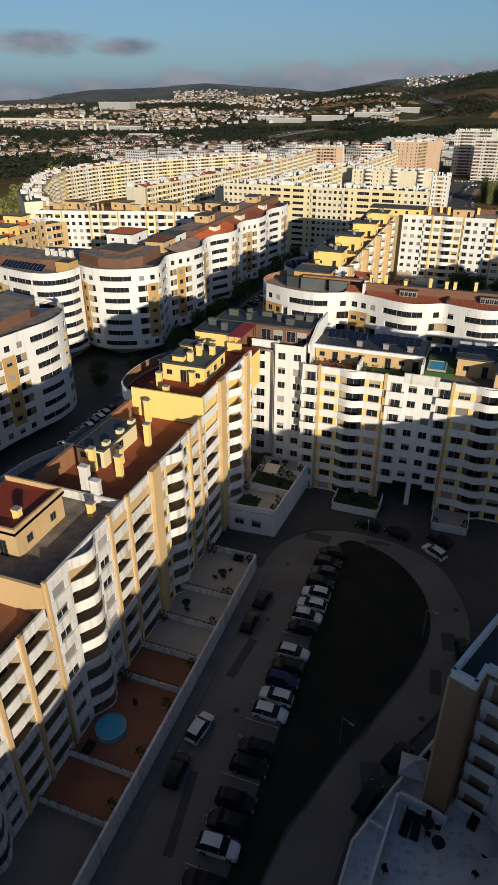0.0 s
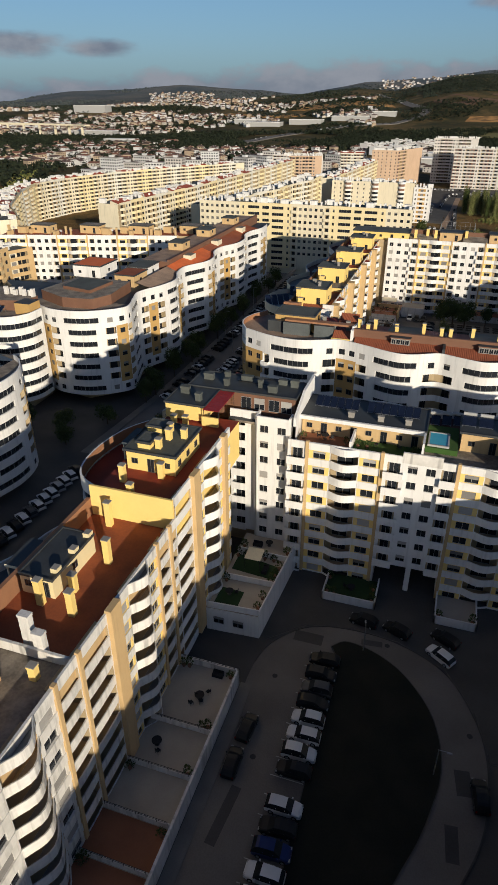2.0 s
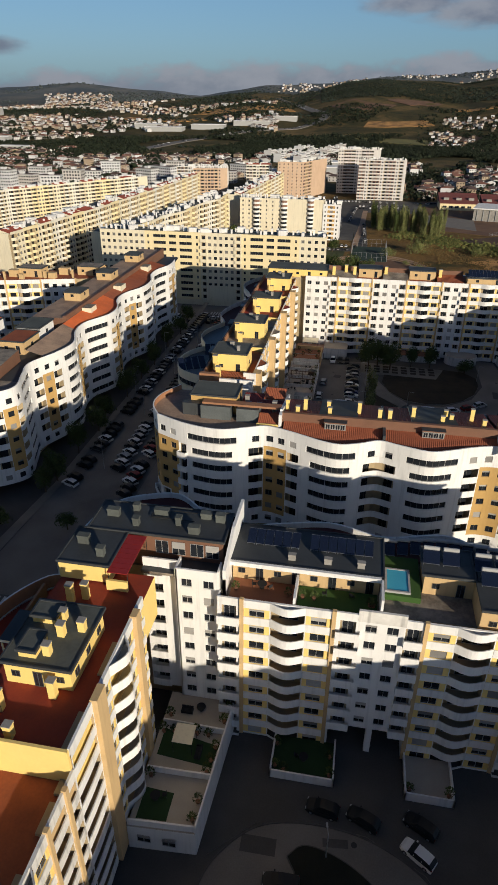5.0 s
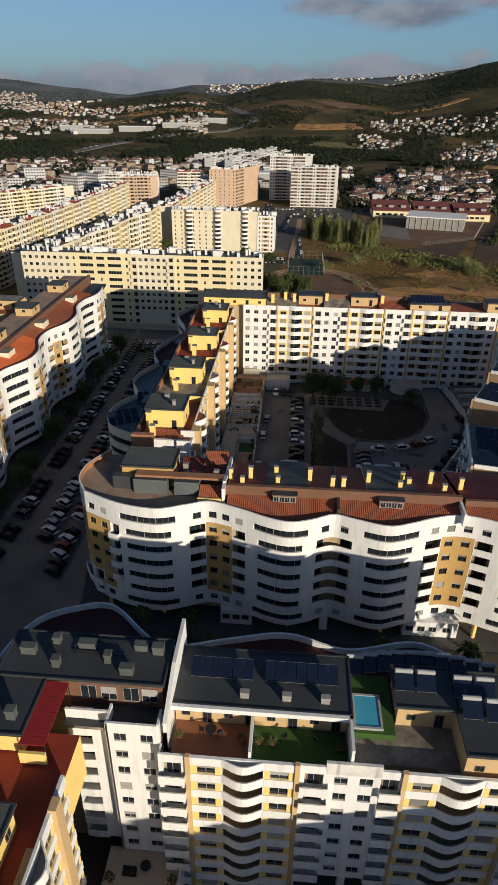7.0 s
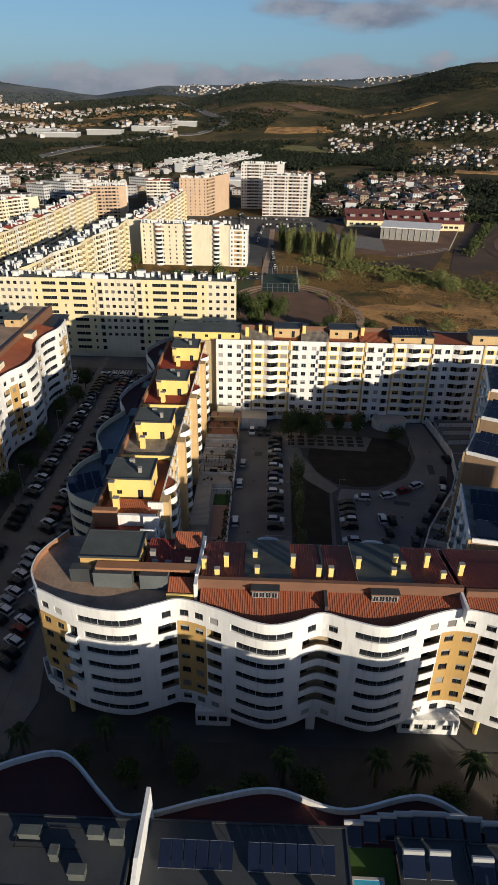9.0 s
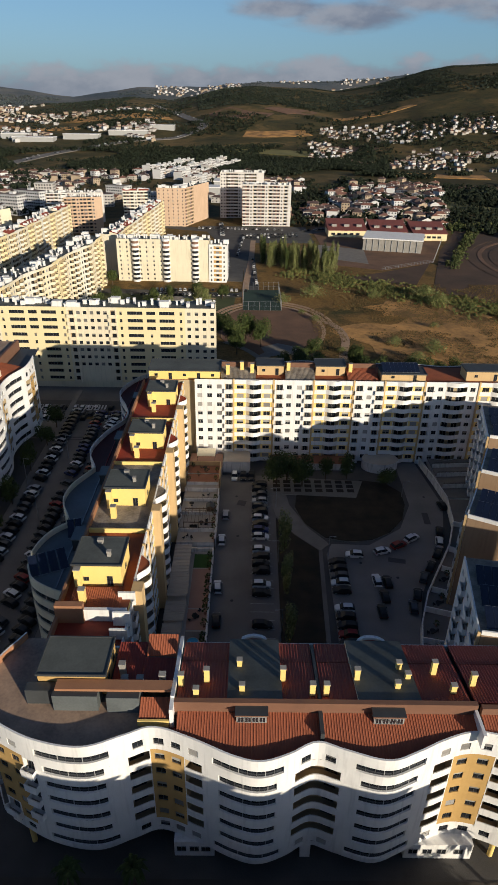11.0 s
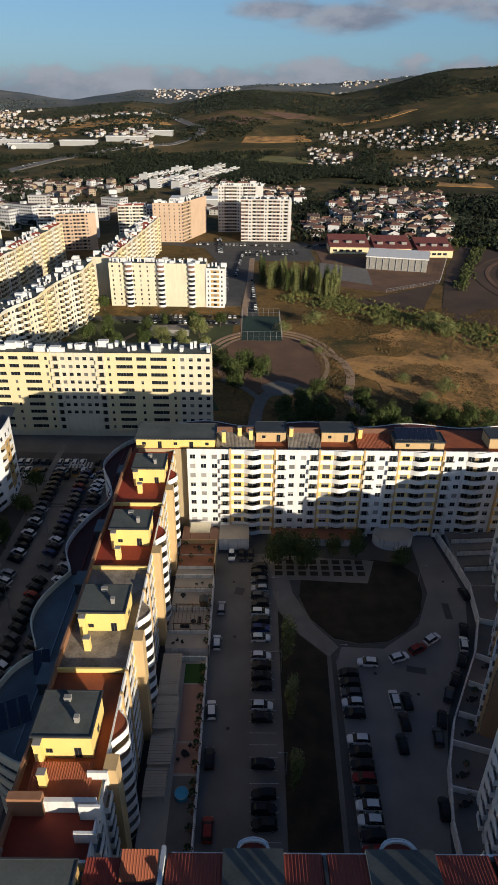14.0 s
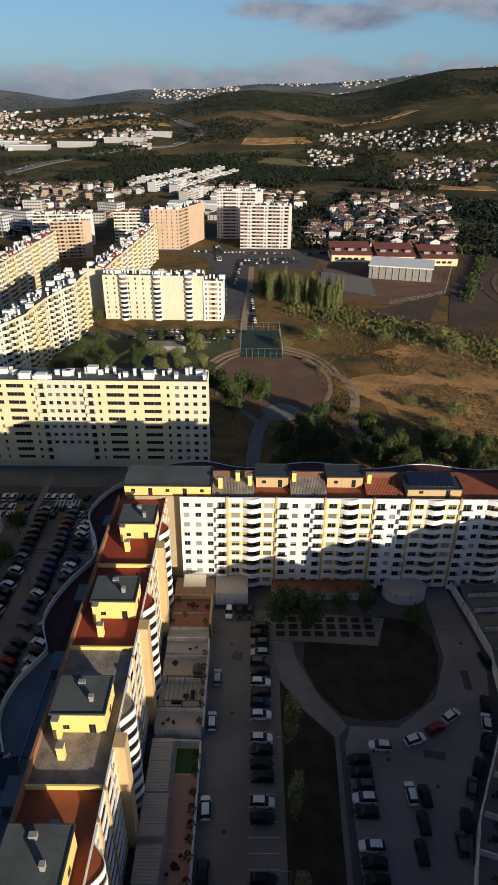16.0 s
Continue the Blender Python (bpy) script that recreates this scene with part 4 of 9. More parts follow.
for x, y, z, h in ((-41.2, 70.6, 23.6, 2.8), (-37.8, 64.2, 23.6, 2.7), (-39.0, 59.0, 23.6, 1.6), (-37.2, 55.8, 23.6, 2.5), (-41.2, 56.2, 23.6, 2.6), (-38.6, 50.8, 23.6, 3.6), (-36.9, 50.2, 23.6, 2.4), (-39.6, 73.6, 26.6, 1.6), (-42.0, 76.2, 26.6, 2.4), (-37.6, 78.4, 26.6, 2.2), (-38.9, 80.8, 29.1, 1.2), (-38.6, 83.4, 29.1, 1.4), (-36.8, 84.4, 29.1, 1.2), (-39.4, 85.6, 29.1, 1.0), (-41.4, 91.0, 26.6, 2.6), (-40.0, 92.0, 26.6, 2.2), (-36, 47.6, 23.6, 1.2), (-40.2, 41, 26.6, 0.8), (-43.5, 40, 26.6, 0.8)):
    if z == 26.6 and y > 48:
        z, h = 26.05, h - 0.1
    elif z == 23.6:
        z, h = 23.2, h + 0.4
    chimney(S, x, y, z, h, 1.1 if 50 < y < 51 else 0.75, 0.7, WHITE_OLD if 50 < y < 51 else None)
pw = Path([(-44.6, 97), (-47.3, 96), (-50.3, 91), (-51.3, 84), (-49.8, 78), (-44.6, 74.8)], True)
facade(S, pw, 3, 7, 2.9, [(pw.length, "R")], WHITE, 1.5, back=CANOPY)
roof_sheet(S, pw, 0, pw.length, lambda x, y: (-44.4, y), 22.7, REDROOF)
pw = Path([(-45, 74.6), (-48.5, 70), (-50, 64), (-52.5, 58), (-53, 50), (-51, 42), (-48, 36), (-47, 28), (-49, 16), (-47, -10)], True)
facade(S, pw, 3, 6, 2.9, [(pw.length, "R")], WHITE_OLD, 1.4)
roof_sheet(S, pw, 0, pw.length, lambda x, y: (-44.4, y), 20.6, METALROOF)

# ---- block B: white block whose front runs in waves ----
B = building("white apartment block with a wavy front and ribbon windows")
B_PTS = [(-47.4, 142.6), (-41, 139.6), (-34.5, 138.5), (-29.5, 140.2), (-26, 141.4), (-21, 139.8), (-16, 137.6), (-12.5, 136.9), (-9, 138), (-5.7, 139.6), (-2.5, 138.6), (2.7, 137.2), (6.5, 138.4), (10, 140.0), (14, 141.2), (18, 140.6), (23, 138.6), (28, 137.4), (33, 139), (38, 141), (46, 139), (60, 139)]
pbf = Path(B_PTS, True)
B_CELLS = [(2.6, "poooosp"), (2.6, "pooooop"), (1.9, "wssssww"), (10.0, "RrrrrrR"), (2.0, "w"), (3.0, "plllllp"), (4.6, "pooooop"), (2.6, "plllllp"), (1.2, "w"), (9.6, "RrrrrrR"), (1.4, "w"), (6.4, "plllllp"), (1.4, "w"), (9.6, "RrrrrrR"), (1.4, "w"), (3.0, "plllllp"), (5.4, "pooooop"), (3.0, "plllllp"), (1.4, "w"), (9.6, "RrrrrrR"), (1.4, "w"), (6.4, "plllllp"), (1.4, "w"), (9.6, "RrrrrrR")]
facade(B, pbf, 3.2, 7, 2.95, B_CELLS, WHITE, 1.2, dark=True)
core(B, [(-46.2, 146.0), (-31, 144.0), (-24.0, 143.6), (-24.0, 154.5), (-46.2, 154.5)], -0.3, 23.6, INNER, GREYROOF)
core(B, [(-24.0, 143.6), (60, 143.6), (60, 156.2), (-24.0, 156.2)], -0.3, 23.0, INNER, GREYROOF)
roof_sheet(B, pbf, 0, 24.5, lambda x, y: (max(x, -43.0), 144.0 if x < -43 else 146.0), 23.9, RUST)
fx, fy = [q.x for q in pbf.pts], [q.y for q in pbf.pts]


def b_front(x):
    return float(np.interp(x, fx, fy)) + 0.3


tile_rows(B, -23.2, -5.25, 137.2, 23.9, 143.6, 25.3, ROOFTILE, front=b_front, label="corrugated terracotta roof")
tile_rows(B, -4.75, 14.6, 137.2, 23.9, 143.6, 25.3, ROOFTILE, front=b_front, label="corrugated terracotta roof")
tile_rows(B, 15.6, 58, 137.2, 23.9, 143.6, 25.3, ROOFTILE, front=b_front)
roof_sheet(B, pbf, 24.5, pbf.length - 1, lambda x, y: (x, 142.5), 23.75, DARKRED)
M = Mesh()
M.box(-23.6, 143.6, 23.4, 15.0, 144.3, 27.0, BROWN)
part("spine_wall", M, B)
M = Mesh()
M.box(15.6, 143.6, 23.4, 58.0, 144.3, 26.4, BROWN)
part("spine_wall", M, B)


def back_z(y):
    """The roof behind the ridge falls away to the back."""
    return 26.4 - 0.20 * (y - 144.3)


def sloped(name, x0, x1, y0, y1, lift, drop, m, top=None):
    M = Mesh()
    a = [(x0, y0, back_z(y0) + lift), (x1, y0, back_z(y0) + lift), (x1, y1, back_z(y1) + lift), (x0, y1, back_z(y1) + lift)]
    b = [(x, y, z - drop) for x, y, z in a]
    M.face(a, top or m)
    M.face(b[::-1], m)
    for k in range(4):
        n = (k + 1) % 4
        M.face((b[k], b[n], a[n], a[k]), m)
    return part(name, M, B)


M = Mesh()
M.box(-5.25, 140.2, 23.8, -4.75, 144.3, 25.75, DARKROOF)
part("gutter_wall", M, B)
sloped("gutter_wall", -5.2, -4.8, 144.4, 156.0, 0.25, 0.6, DARKROOF)
M = Mesh()
M.box(-24.1, 142.4, 23.0, -23.6, 144.3, 27.0, WHITE)
part("fire_wall", M, B)
sloped("fire_wall", -24.1, -23.6, 144.3, 156.8, 0.9, 2.6, WHITE)
M = Mesh()
M.box(14.6, 139.9, 23.8, 15.0, 143.6, 26.2, WHITE)
part("fire_wall", M, B)
for x0, x1, m in ((-23.4, -16.9, DARKRED), (-9.8, -5.3, DARKRED), (-4.7, -0.1, DARKRED), (8.0, 14.4, DARKRED), (15.0, 38.0, DARKRED)):
    tile_rows(B, x0, x1, 144.4, 26.5, 152.0, back_z(152.0) + 0.1, m, "tiled_roof", 0.4)
    tile_rows(B, x0, x1, 152.3, back_z(152.3), 156.4, back_z(156.4), m, "tiled_roof", 0.4)
for x0, x1 in ((-16.9, -9.8), (-0.1, 8.0)):
    sloped("flat_roof", x0, x1, 144.3, 156.8, 0.45, 0.8, CREAM, GREYROOF)
    px = Path([(x1 - 1.6, 156.7), ((x0 + x1) / 2 + 1.6, 157.9), ((x0 + x1) / 2, 158.3), ((x0 + x1) / 2 - 1.6, 157.9), (x0 + 1.6, 156.7)], True)
    facade(B, px, 2.9, 7, 2.85, [(px.length, "v")], WHITE, 0.9, bow=0.15)
    M = Mesh()
    M.prism([px.at(u)[:2] for u in np.linspace(0, px.length, 14)], 22.9, 23.3, WHITE, DARKRED)
    part("bay_roof", M, B)
    c = (x0 + x1) / 2 - 0.4
    M = Mesh()
    M.box(c - 1.9, 142.3, 24.4, c + 1.9, 144.0, 26.3, CONCRETE, DARKROOF)
    part("dormer", M, B)
    M = Mesh()
    M.box(c - 2.1, 142.1, 26.3, c + 2.1, 144.3, 26.5, BROWN, DARKROOF)
    part("dormer_roof", M, B)
    for k in range(4):
        part("window", window_mesh(0.8, 1.0, 0), B, "", Matrix.Translation((c - 1.35 + 0.9 * k, 142.27, 25.1)))
pbk = Path([(58, 156.6), (-23.6, 156.6)])
facade(B, pbk, 1.2, 8, 2.72, [(81.0, "w")], WHITE, 0.9)
# Unseen tall block, added to shade the second courtyard's east units
core(B, rect(39, 146, 60, 154), 21, 32, TAN, DARKROOF)
for x, y, h in ((-19.7, 147.9, 2.2), (-15.4, 150.4, 1.3), (-9.6, 148.2, 2.2), (-5.9, 146.0, 1.9), (-4.1, 146.0, 1.9), (0.3, 148.3, 2.1), (6.4, 150.2, 1.4), (11.0, 149.6, 2.2), (12.6, 146.6, 1.2), (15.6, 147.8, 2.0), (-20.9, 145.6, 1.3), (-23.0, 147.2, 2.0), (-15.0, 146.3, 1.3), (5.4, 147.0, 1.2), (7.2, 148.6, 1.1)):
    y = 1.2 * y - 29.56
    chimney(B, x, y, back_z(y) + 0.1, h, 0.7, 0.6)
# the left end: a terrace behind the rounded front, a dark rooftop room and brown roofs
penthouse(B, -41.9, 147.2, -33.0, 153.6, 24.0, 3.4, OCHRE, GREYROOF, 0, 2, 0.2)
M = Mesh()
M.box(-43.2, 145.6, 23.8, -39.4, 147.0, 26.4, DARKROOF)
part("rooftop_store", M, B)
M = Mesh()
M.box(-39.4, 144.6, 23.8, -33.6, 147.0, 26.6, METALROOF, DARKROOF)
part("rooftop_store", M, B)
M = Mesh()
M.box(-32.4, 144.4, 23.8, -28.2, 147.0, 26.6, METALROOF, DARKROOF)
part("rooftop_store", M, B)
M = Mesh()
M.box(-39.2, 145.4, 26.6, -24.15, 147.0, 27.0, CANOPY, CANOPY)
part("brown_canopy", M, B)
tile_rows(B, -28.4, -24.2, 152.6, 25.4, 155.4, 26.6, ROOFTILE)
tile_rows(B, -28.1, -24.2, 142.6, 24.6, 145.3, 25.8, ROOFTILE)
tile_rows(B, -32.6, -28.6, 147.2, 24.6, 155.2, 25.2, DARKRED)
tile_rows(B, -28.6, -24.2, 147.2, 24.8, 152.4, 25.2, DARKRED)
M = Mesh()
M.box(-28.2, 142.4, 22.8, -24.2, 142.7, 24.9, YELLOW)
part("terrace_wall", M, B)
for x, y, h in ((-31.2, 149.6, 1.9), (-30.6, 147.8, 1.3), (-28.6, 147.9, 1.2), (-25.6, 148.0, 1.8)):
    chimney(B, x, y, 25.0, h, 0.8, 0.7, CONCRETE)
pbl = Path([(-46.8, 157.0), (-49.5, 151.5), (-49.6, 146.8), (-47.4, 142.6)], True)
facade(B, pbl, 3.2, 7, 2.95, [(pbl.length - 4.0, "RrrrrrR"), (4.0, "poooosp")], WHITE, 1.2, back=CANOPY)
roof_sheet(B, pbl, 0, pbl.length, lambda x, y: (-43, max(y, 144)), 23.9, RUST)
# the open ground storey
for x in (-44.5, -34.8, -12.2, 4.4, 20.5, 28):
    M = Mesh()
    M.tube(x, 140.2 if x > -20 else 141.5, 0, 3.3, 0.38, 0.38, YELLOW, 14)
    part("column", M, B)
for x0, x1 in ((-24.2, -18.6), (-6.6, -5.2), (8.0, 17.5)):
    M = Mesh()
    M.box(x0, 139.6, 0, x1, 143.6, 3.3, WHITE)
    part("ground_storey_wall", M, B)
M = Mesh()
M.box(-46.6, 144.6, 0, -24.2, 145.4, 3.3, CONCRETE)
part("ground_storey_wall", M, B)
for x in (-23.2, -21.4, -19.8, 9.2, 11.2, 13.2, 15.6):
    part("window", window_mesh(1.3, 1.1, 0.0), B, "", Matrix.Translation((x, 139.58, 1.2)))

# ---- block W: wing with stepped roofs down the left of the second courtyard ----
W = building("apartment wing with yellow rooftop rooms and tan piers")
WSEG = [(2.4, "t"), (1.8, "y"), (5.6, "v"), (2.2, "y"), (0.5, "t"), (3.7, "l"), (0.5, "t"), (3.5, "l"), (2.2, "y")]
pwf = Path([(-32.8, 155), (-32.8, 251)])
facade(W, pwf, -0.8, 9, 2.72, WSEG * 4, WHITE, 1.0, u0=11.0, bow=1.9, proud=1.4)
facade(W, pwf, -2.0, 9, 2.72, [(3.0, "p"), (2.4, "s"), (3.2, "p"), (2.4, "s")], WHITE, 0.6, u0=0.0)
core(W, [(-34.4, 155), (-34.4, 263), (-44, 263), (-44, 155)], -0.3, 22.4, INNER, TERRA)
for y0, y1, z, m in ((155, 162.6, 22.5, REDROOF), (162.6, 183.0, 23.6, TERRA), (183.0, 207.2, 23.9, FELT), (207.2, 228.2, 23.9, REDROOF), (228.2, 252, 24.1, REDROOF)):
    core(W, rect(-43.6, y0, -33.1, y1), 22, z, YELLOW, m)
    M = Mesh()
    M.box(-43.6, y0 - 0.15, z, -33.1, y0 + 0.15, z + 0.75, YELLOW)
    part("parapet_wall", M, W)
    M = Mesh()
    M.box(-44.0, y0, z - 2.6, -43.6, y1, z + 1.3, CANOPY)
    part("parapet_wall", M, W)
for y0, z1 in ((155.2, 24.0), (158.2, 24.5), (161.0, 25.2), (165.6, 25.0)):
    M = Mesh()
    M.box(-35.0, y0, 22.4, -32.3, y0 + 0.35, z1, WHITE)
    part("stepped_parapet", M, W)
for y0, m in ((170.2, TERRA), (192.6, FELT), (215.0, REDROOF), (237.4, REDROOF)):
    M = Mesh()
    lid = [(-32.9 + 1.78 * math.sin(math.pi * i / 12) ** 0.8, y0 + 0.1 + 5.4 * i / 12) for i in range(13)]
    M.prism(lid + [(-33.2, y0 + 5.5), (-33.2, y0 + 0.1)], 24.2, 24.52, m, m)
    part("bay_roof", M, W)
tile_rows(W, -42.5, -34.4, 162.8, 23.7, 167.6, 24.3, ROOFTILE)
M = Mesh()
M.box(-39.6, 161.9, 20.0, -33.0, 162.5, 24.8, WHITE)
part("end_wall", M, W)
M = Mesh()
M.box(-43.9, 161.4, 20.0, -39.6, 162.5, 26.0, CANOPY)
part("end_wall", M, W)
for y0, y1, x0, x1 in ((168.7, 175.7, -42.6, -34.9), (191.5, 197.9, -42.1, -34.5), (214.4, 220.6, -41.4, -33.9), (237.4, 244.0, -40.8, -33.6)):
    penthouse(W, x0, y0, x1, y1, 23.6, 4.3, YELLOW, GREYROOF, 2, 1, 0.25)
    for dx, dy, h in ((0.8, -0.7, 3.6), (2.2, -4.0, 2.4), (4.6, 8.6, 1.6)):
        chimney(W, x0 + dx, y0 + dy, 23.7, h + 0.2, 1.0, 0.9)
    chimney(W, x1 - 2.2, y0 + 2.2, 28.0, 0.9, 0.6, 0.6, CONCRETE)
    chimney(W, x0 + 3.4, y1 - 1.4, 28.0, 0.6, 0.9, 0.6, CONCRETE)
penthouse(W, -42.5, 252.6, -22.7, 261.0, 24.8, 2.7, YELLOW, GREYROOF, 5, 1, 0.3)
pwb = Path([(-42, 264.5), (-46, 262), (-49.4, 256), (-50.5, 249), (-47.0, 240), (-46.0, 234), (-49.6, 226), (-51.4, 217), (-48.6, 209)], True)
facade(W, pwb, 3, 6, 2.95, [(pwb.length, "R")], WHITE_OLD, 1.4)
roof_sheet(W, pwb, 0, pwb.length, lambda x, y: (-43.4, y), 20.9, MAROON_SHADED)
pwb = Path([(-48.6, 209), (-51.8, 202), (-52.2, 196), (-49.4, 189.5)], True)
facade(W, pwb, 3, 6, 2.95, [(pwb.length, "R")], CREAM, 1.4)
roof_sheet(W, pwb, 0, pwb.length, lambda x, y: (-43.4, y), 20.9, METALROOF)
pwb = Path([(-48.2, 189.5), (-52.0, 185), (-53.4, 178.5), (-51.5, 172.5), (-46.5, 169.2), (-43.6, 168.6)], True)
facade(W, pwb, 3, 6, 2.95, [(pwb.length, "R")], CREAM, 1.4)
roof_sheet(W, pwb, 0, pwb.length, lambda x, y: (-43.4, y), 20.9, METALROOF)
solar_rows([(-51.0 + 1.5 * i, 173.6 + 0.75 * i) for i in range(4)], 20.9, 25, 1.4, 4.2, 25)
solar_rows([(-47.6 + 1.3 * i, 184.6 + 0.4 * i) for i in range(2)], 20.9, 25, 1.2, 4.0, 15)
for y0, y1, x0 in ((181.0, 184.8, -46.4), (203.4, 206.8, -46.2), (219.6, 223.4, -46.0), (243.0, 246.2, -45.6)):
    M = Mesh()
    M.box(x0, y0, 20.8, -43.9, y1, 23.4, DARKROOF)
    M.box(x0 - 0.2, y0 - 0.2, 23.4, -43.9, y1 + 0.2, 23.6, METALROOF)
    part("stair_cabin", M, W)
for y0, y1, m in ((209.5, 262, REDMETAL), (171, 208, STEEL)):
    M = Mesh()
    M.box(-46.9, y0, 20.9, -46.78, y1, 21.1, m)
    part("roof_rib", M, W)

# ---- block D: white and yellow block across the second courtyard's end ----
D = building("white and yellow apartment block with punched windows and bowed balconies")
pd = Path([(-29.6, 250.2), (71.4, 250.2)])
facade(D, pd, 0.6, 9, 2.72, [(8.2, "p"), (2.4, "s"), (0.5, "t")] + bay + [(2.7, "s"), (5.6, "p"), (2.4, "s"), (0.5, "t")] + bay + [(2.7, "s"), (3.0, "p"), (2.4, "s"), (0.5, "t")] + bay + [(2.7, "s"), (3.0, "p"), (6.0, "v"), (3, "p"), (0.5, "t")] + bay + [(3, "p"), (2.7, "s")], WHITE, 1.0, bow=0.75)
core(D, [(-42, 252.2), (70, 252.2), (70, 264), (-42, 264)], -0.3, 25.0, INNER, TERRA)
for x0, x1, y0, z1 in ((-12.2, -4.6, 256.4, 2.8), (4.6, 13.0, 256.6, 2.8), (22.8, 35.2, 252.6, 2.2), (47, 58, 254, 2.8)):
    penthouse(D, x0, y0, x1, y0 + 5.5, 25.0, z1, TAN, DARKROOF, 2, 1, 0.25)
solar_rows([(23.8 + 1.15 * i, 253.4) for i in range(9)], 27.4, 18, 1.1, 4.4)
M = Mesh()
M.box(-22.4, 258.6, 25.0, 22, 259.1, 28.0, BROWN)
part("spine_wall", M, D)
tile_rows(D, -22.4, -12.6, 252.4, 25.2, 258.6, 26.6, FELT)
tile_rows(D, -4.2, 4.2, 252.4, 25.2, 258.6, 26.6, FELT)
tile_rows(D, 13.4, 22, 252.4, 25.2, 258.6, 26.6, ROOFTILE)
for x, y in ((-16.5, 257.4), (-13.6, 256), (-3.2, 257.4), (14.5, 257), (-20.5, 255)):
    chimney(D, x, y, 25.4, 3.0, 1.0, 0.9)
pdb = Path([(70, 266), (58, 268), (44, 266), (30, 268.5), (16, 266), (2, 269), (-14, 266), (-26, 269), (-38, 266), (-42, 264.5)], True)
facade(D, pdb, -3, 9, 2.95, [(pdb.length, "R")], WHITE, 1.2)
roof_sheet(D, pdb, 0, pdb.length, lambda x, y: (x, 263), 24.6, MAROON_SHADED)

# ---- blocks C: wavy white blocks across the street ----
C1 = building("white apartment block with a rounded corner and wavy front")
pc = Path([(-128, 160), (-118, 150), (-110, 147), (-104, 145), (-97, 141.5), (-90, 141.5), (-84, 144.5), (-80.2, 149), (-82, 156), (-83.5, 162), (-80.5, 170), (-79.5, 177), (-82.5, 185), (-83, 192), (-79.5, 200), (-79.5, 207), (-82.5, 215), (-82.5, 222), (-79.5, 230), (-79.5, 238), (-82, 246), (-82, 253), (-79.8, 262), (-81.5, 278)], True)
C_CELLS = []
while sum(c[0] for c in C_CELLS) < pc.length - 21:
    C_CELLS += [(9.0, "RrrrrrR"), (1.2, "w"), (2.8, "plllllp"), (3.2, "pooooop"), (2.8, "plllllp"), (1.2, "w")]
facade(C1, pc, 3.2, 7, 2.95, C_CELLS[:12], WHITE, 1.2, dark=True)
J = Mesh()
facade(C1, pc, 3.2, 7, 2.95, C_CELLS[12:], WHITE, 1.2, J, dark=True, u0=sum(c[0] for c in C_CELLS[:12]))
tagged(part("glazing", J, C1), "", "", "", "stuff")
core(C1, [(-128, 166), (-110, 150), (-92, 146), (-86, 152), (-86.5, 278), (-97, 278), (-97, 168), (-112, 168)], -0.3, 23.6, INNER, DARKROOF)
roof_sheet(C1, pc, 0, 62, lambda x, y: (min(x, -90), max(y, 152)), 23.9, FELT)
roof_sheet(C1, pc, 62, pc.length, lambda x, y: (-87, y), 23.9, DARKROOF)
M = Mesh()
M.prism([(-106, 151.5), (-97, 147.0), (-89, 147.6), (-86.6, 153), (-88, 166), (-104, 166)], 23.4, 26.4, BROWN, FELT)
part("rooftop_storey", M, C1)
M = Mesh()
M.prism([(-101, 154), (-92, 152), (-91, 162), (-101, 163)], 26.4, 27.2, BROWN, GREYROOF)
part("rooftop_storey", M, C1)
M = Mesh()
M.box(-88.2, 190, 23.6, -87.4, 278, 27.0, BROWN)
part("spine_wall", M, C1)
M = Mesh()
M.box(-97, 190, 23.6, -88.2, 278, 26.4, BROWN, RUST)
part("spine_wall", M, C1)
pcx = sorted((q.y, q.x) for q in pc.pts if q.y > 168)
for y0, y1, m in ((168, 188, RUST), (188, 216, ORANGE), (216, 238, ROOFTILE), (238, 262, TERRA)):
    M = Mesh()
    ys = np.arange(y0, y1 + 0.1, 1.0)
    for a, c in zip(ys, ys[1:]):
        xa, xc = (float(np.interp(v, [q[0] for q in pcx], [q[1] for q in pcx])) - 0.3 for v in (a, c))
        M.face(((xa, a, 24.0), (xc, c, 24.0), (-87.4, c, 25.6), (-87.4, a, 25.6)), m)
    part("sloping_roof", M, C1)
penthouse(C1, -95, 170, -89, 178, 23.6, 3.0, TAN, TERRA, 2, 1, 0.3)
penthouse(C1, -96, 180, -90, 188, 23.6, 3.0, WHITE, GREYROOF, 2, 1, 0.3)
for y in (200, 224, 250):
    M = Mesh()
    M.box(-87.2, y, 24.4, -84.6, y + 4.0, 26.4, CREAM, FELT)
    part("dormer", M, C1)
    penthouse(C1, -95, y + 6, -90, y + 12, 26.4, 2.2, TAN, GREYROOF, 1, 1, 0.2)
C0 = building("white apartment block with wavy balconies")
pc = Path([(-84, 20), (-81.5, 30), (-83, 40), (-81, 52), (-83, 62), (-81, 74), (-83.5, 84), (-82, 94), (-80.5, 102), (-82, 109), (-87, 114), (-95, 116), (-110, 114)], True)
C_CELLS = []
while sum(c[0] for c in C_CELLS) < pc.length - 21:
    C_CELLS += [(9.0, "RrrrrrR"), (1.2, "w"), (2.8, "plllllp"), (3.2, "pooooop"), (2.8, "plllllp"), (1.2, "w")]
facade(C0, pc, 2.6, 7, 2.95, [(30.3, "w")] + C_CELLS[9:], WHITE, 1.2, dark=True)
M = Mesh()
M.prism([(-100, 20), (-87.5, 20), (-86.8, 104), (-90, 110), (-100, 112)], 23.0, 25.6, BROWN, FELT)
part("rooftop_storey", M, C0)
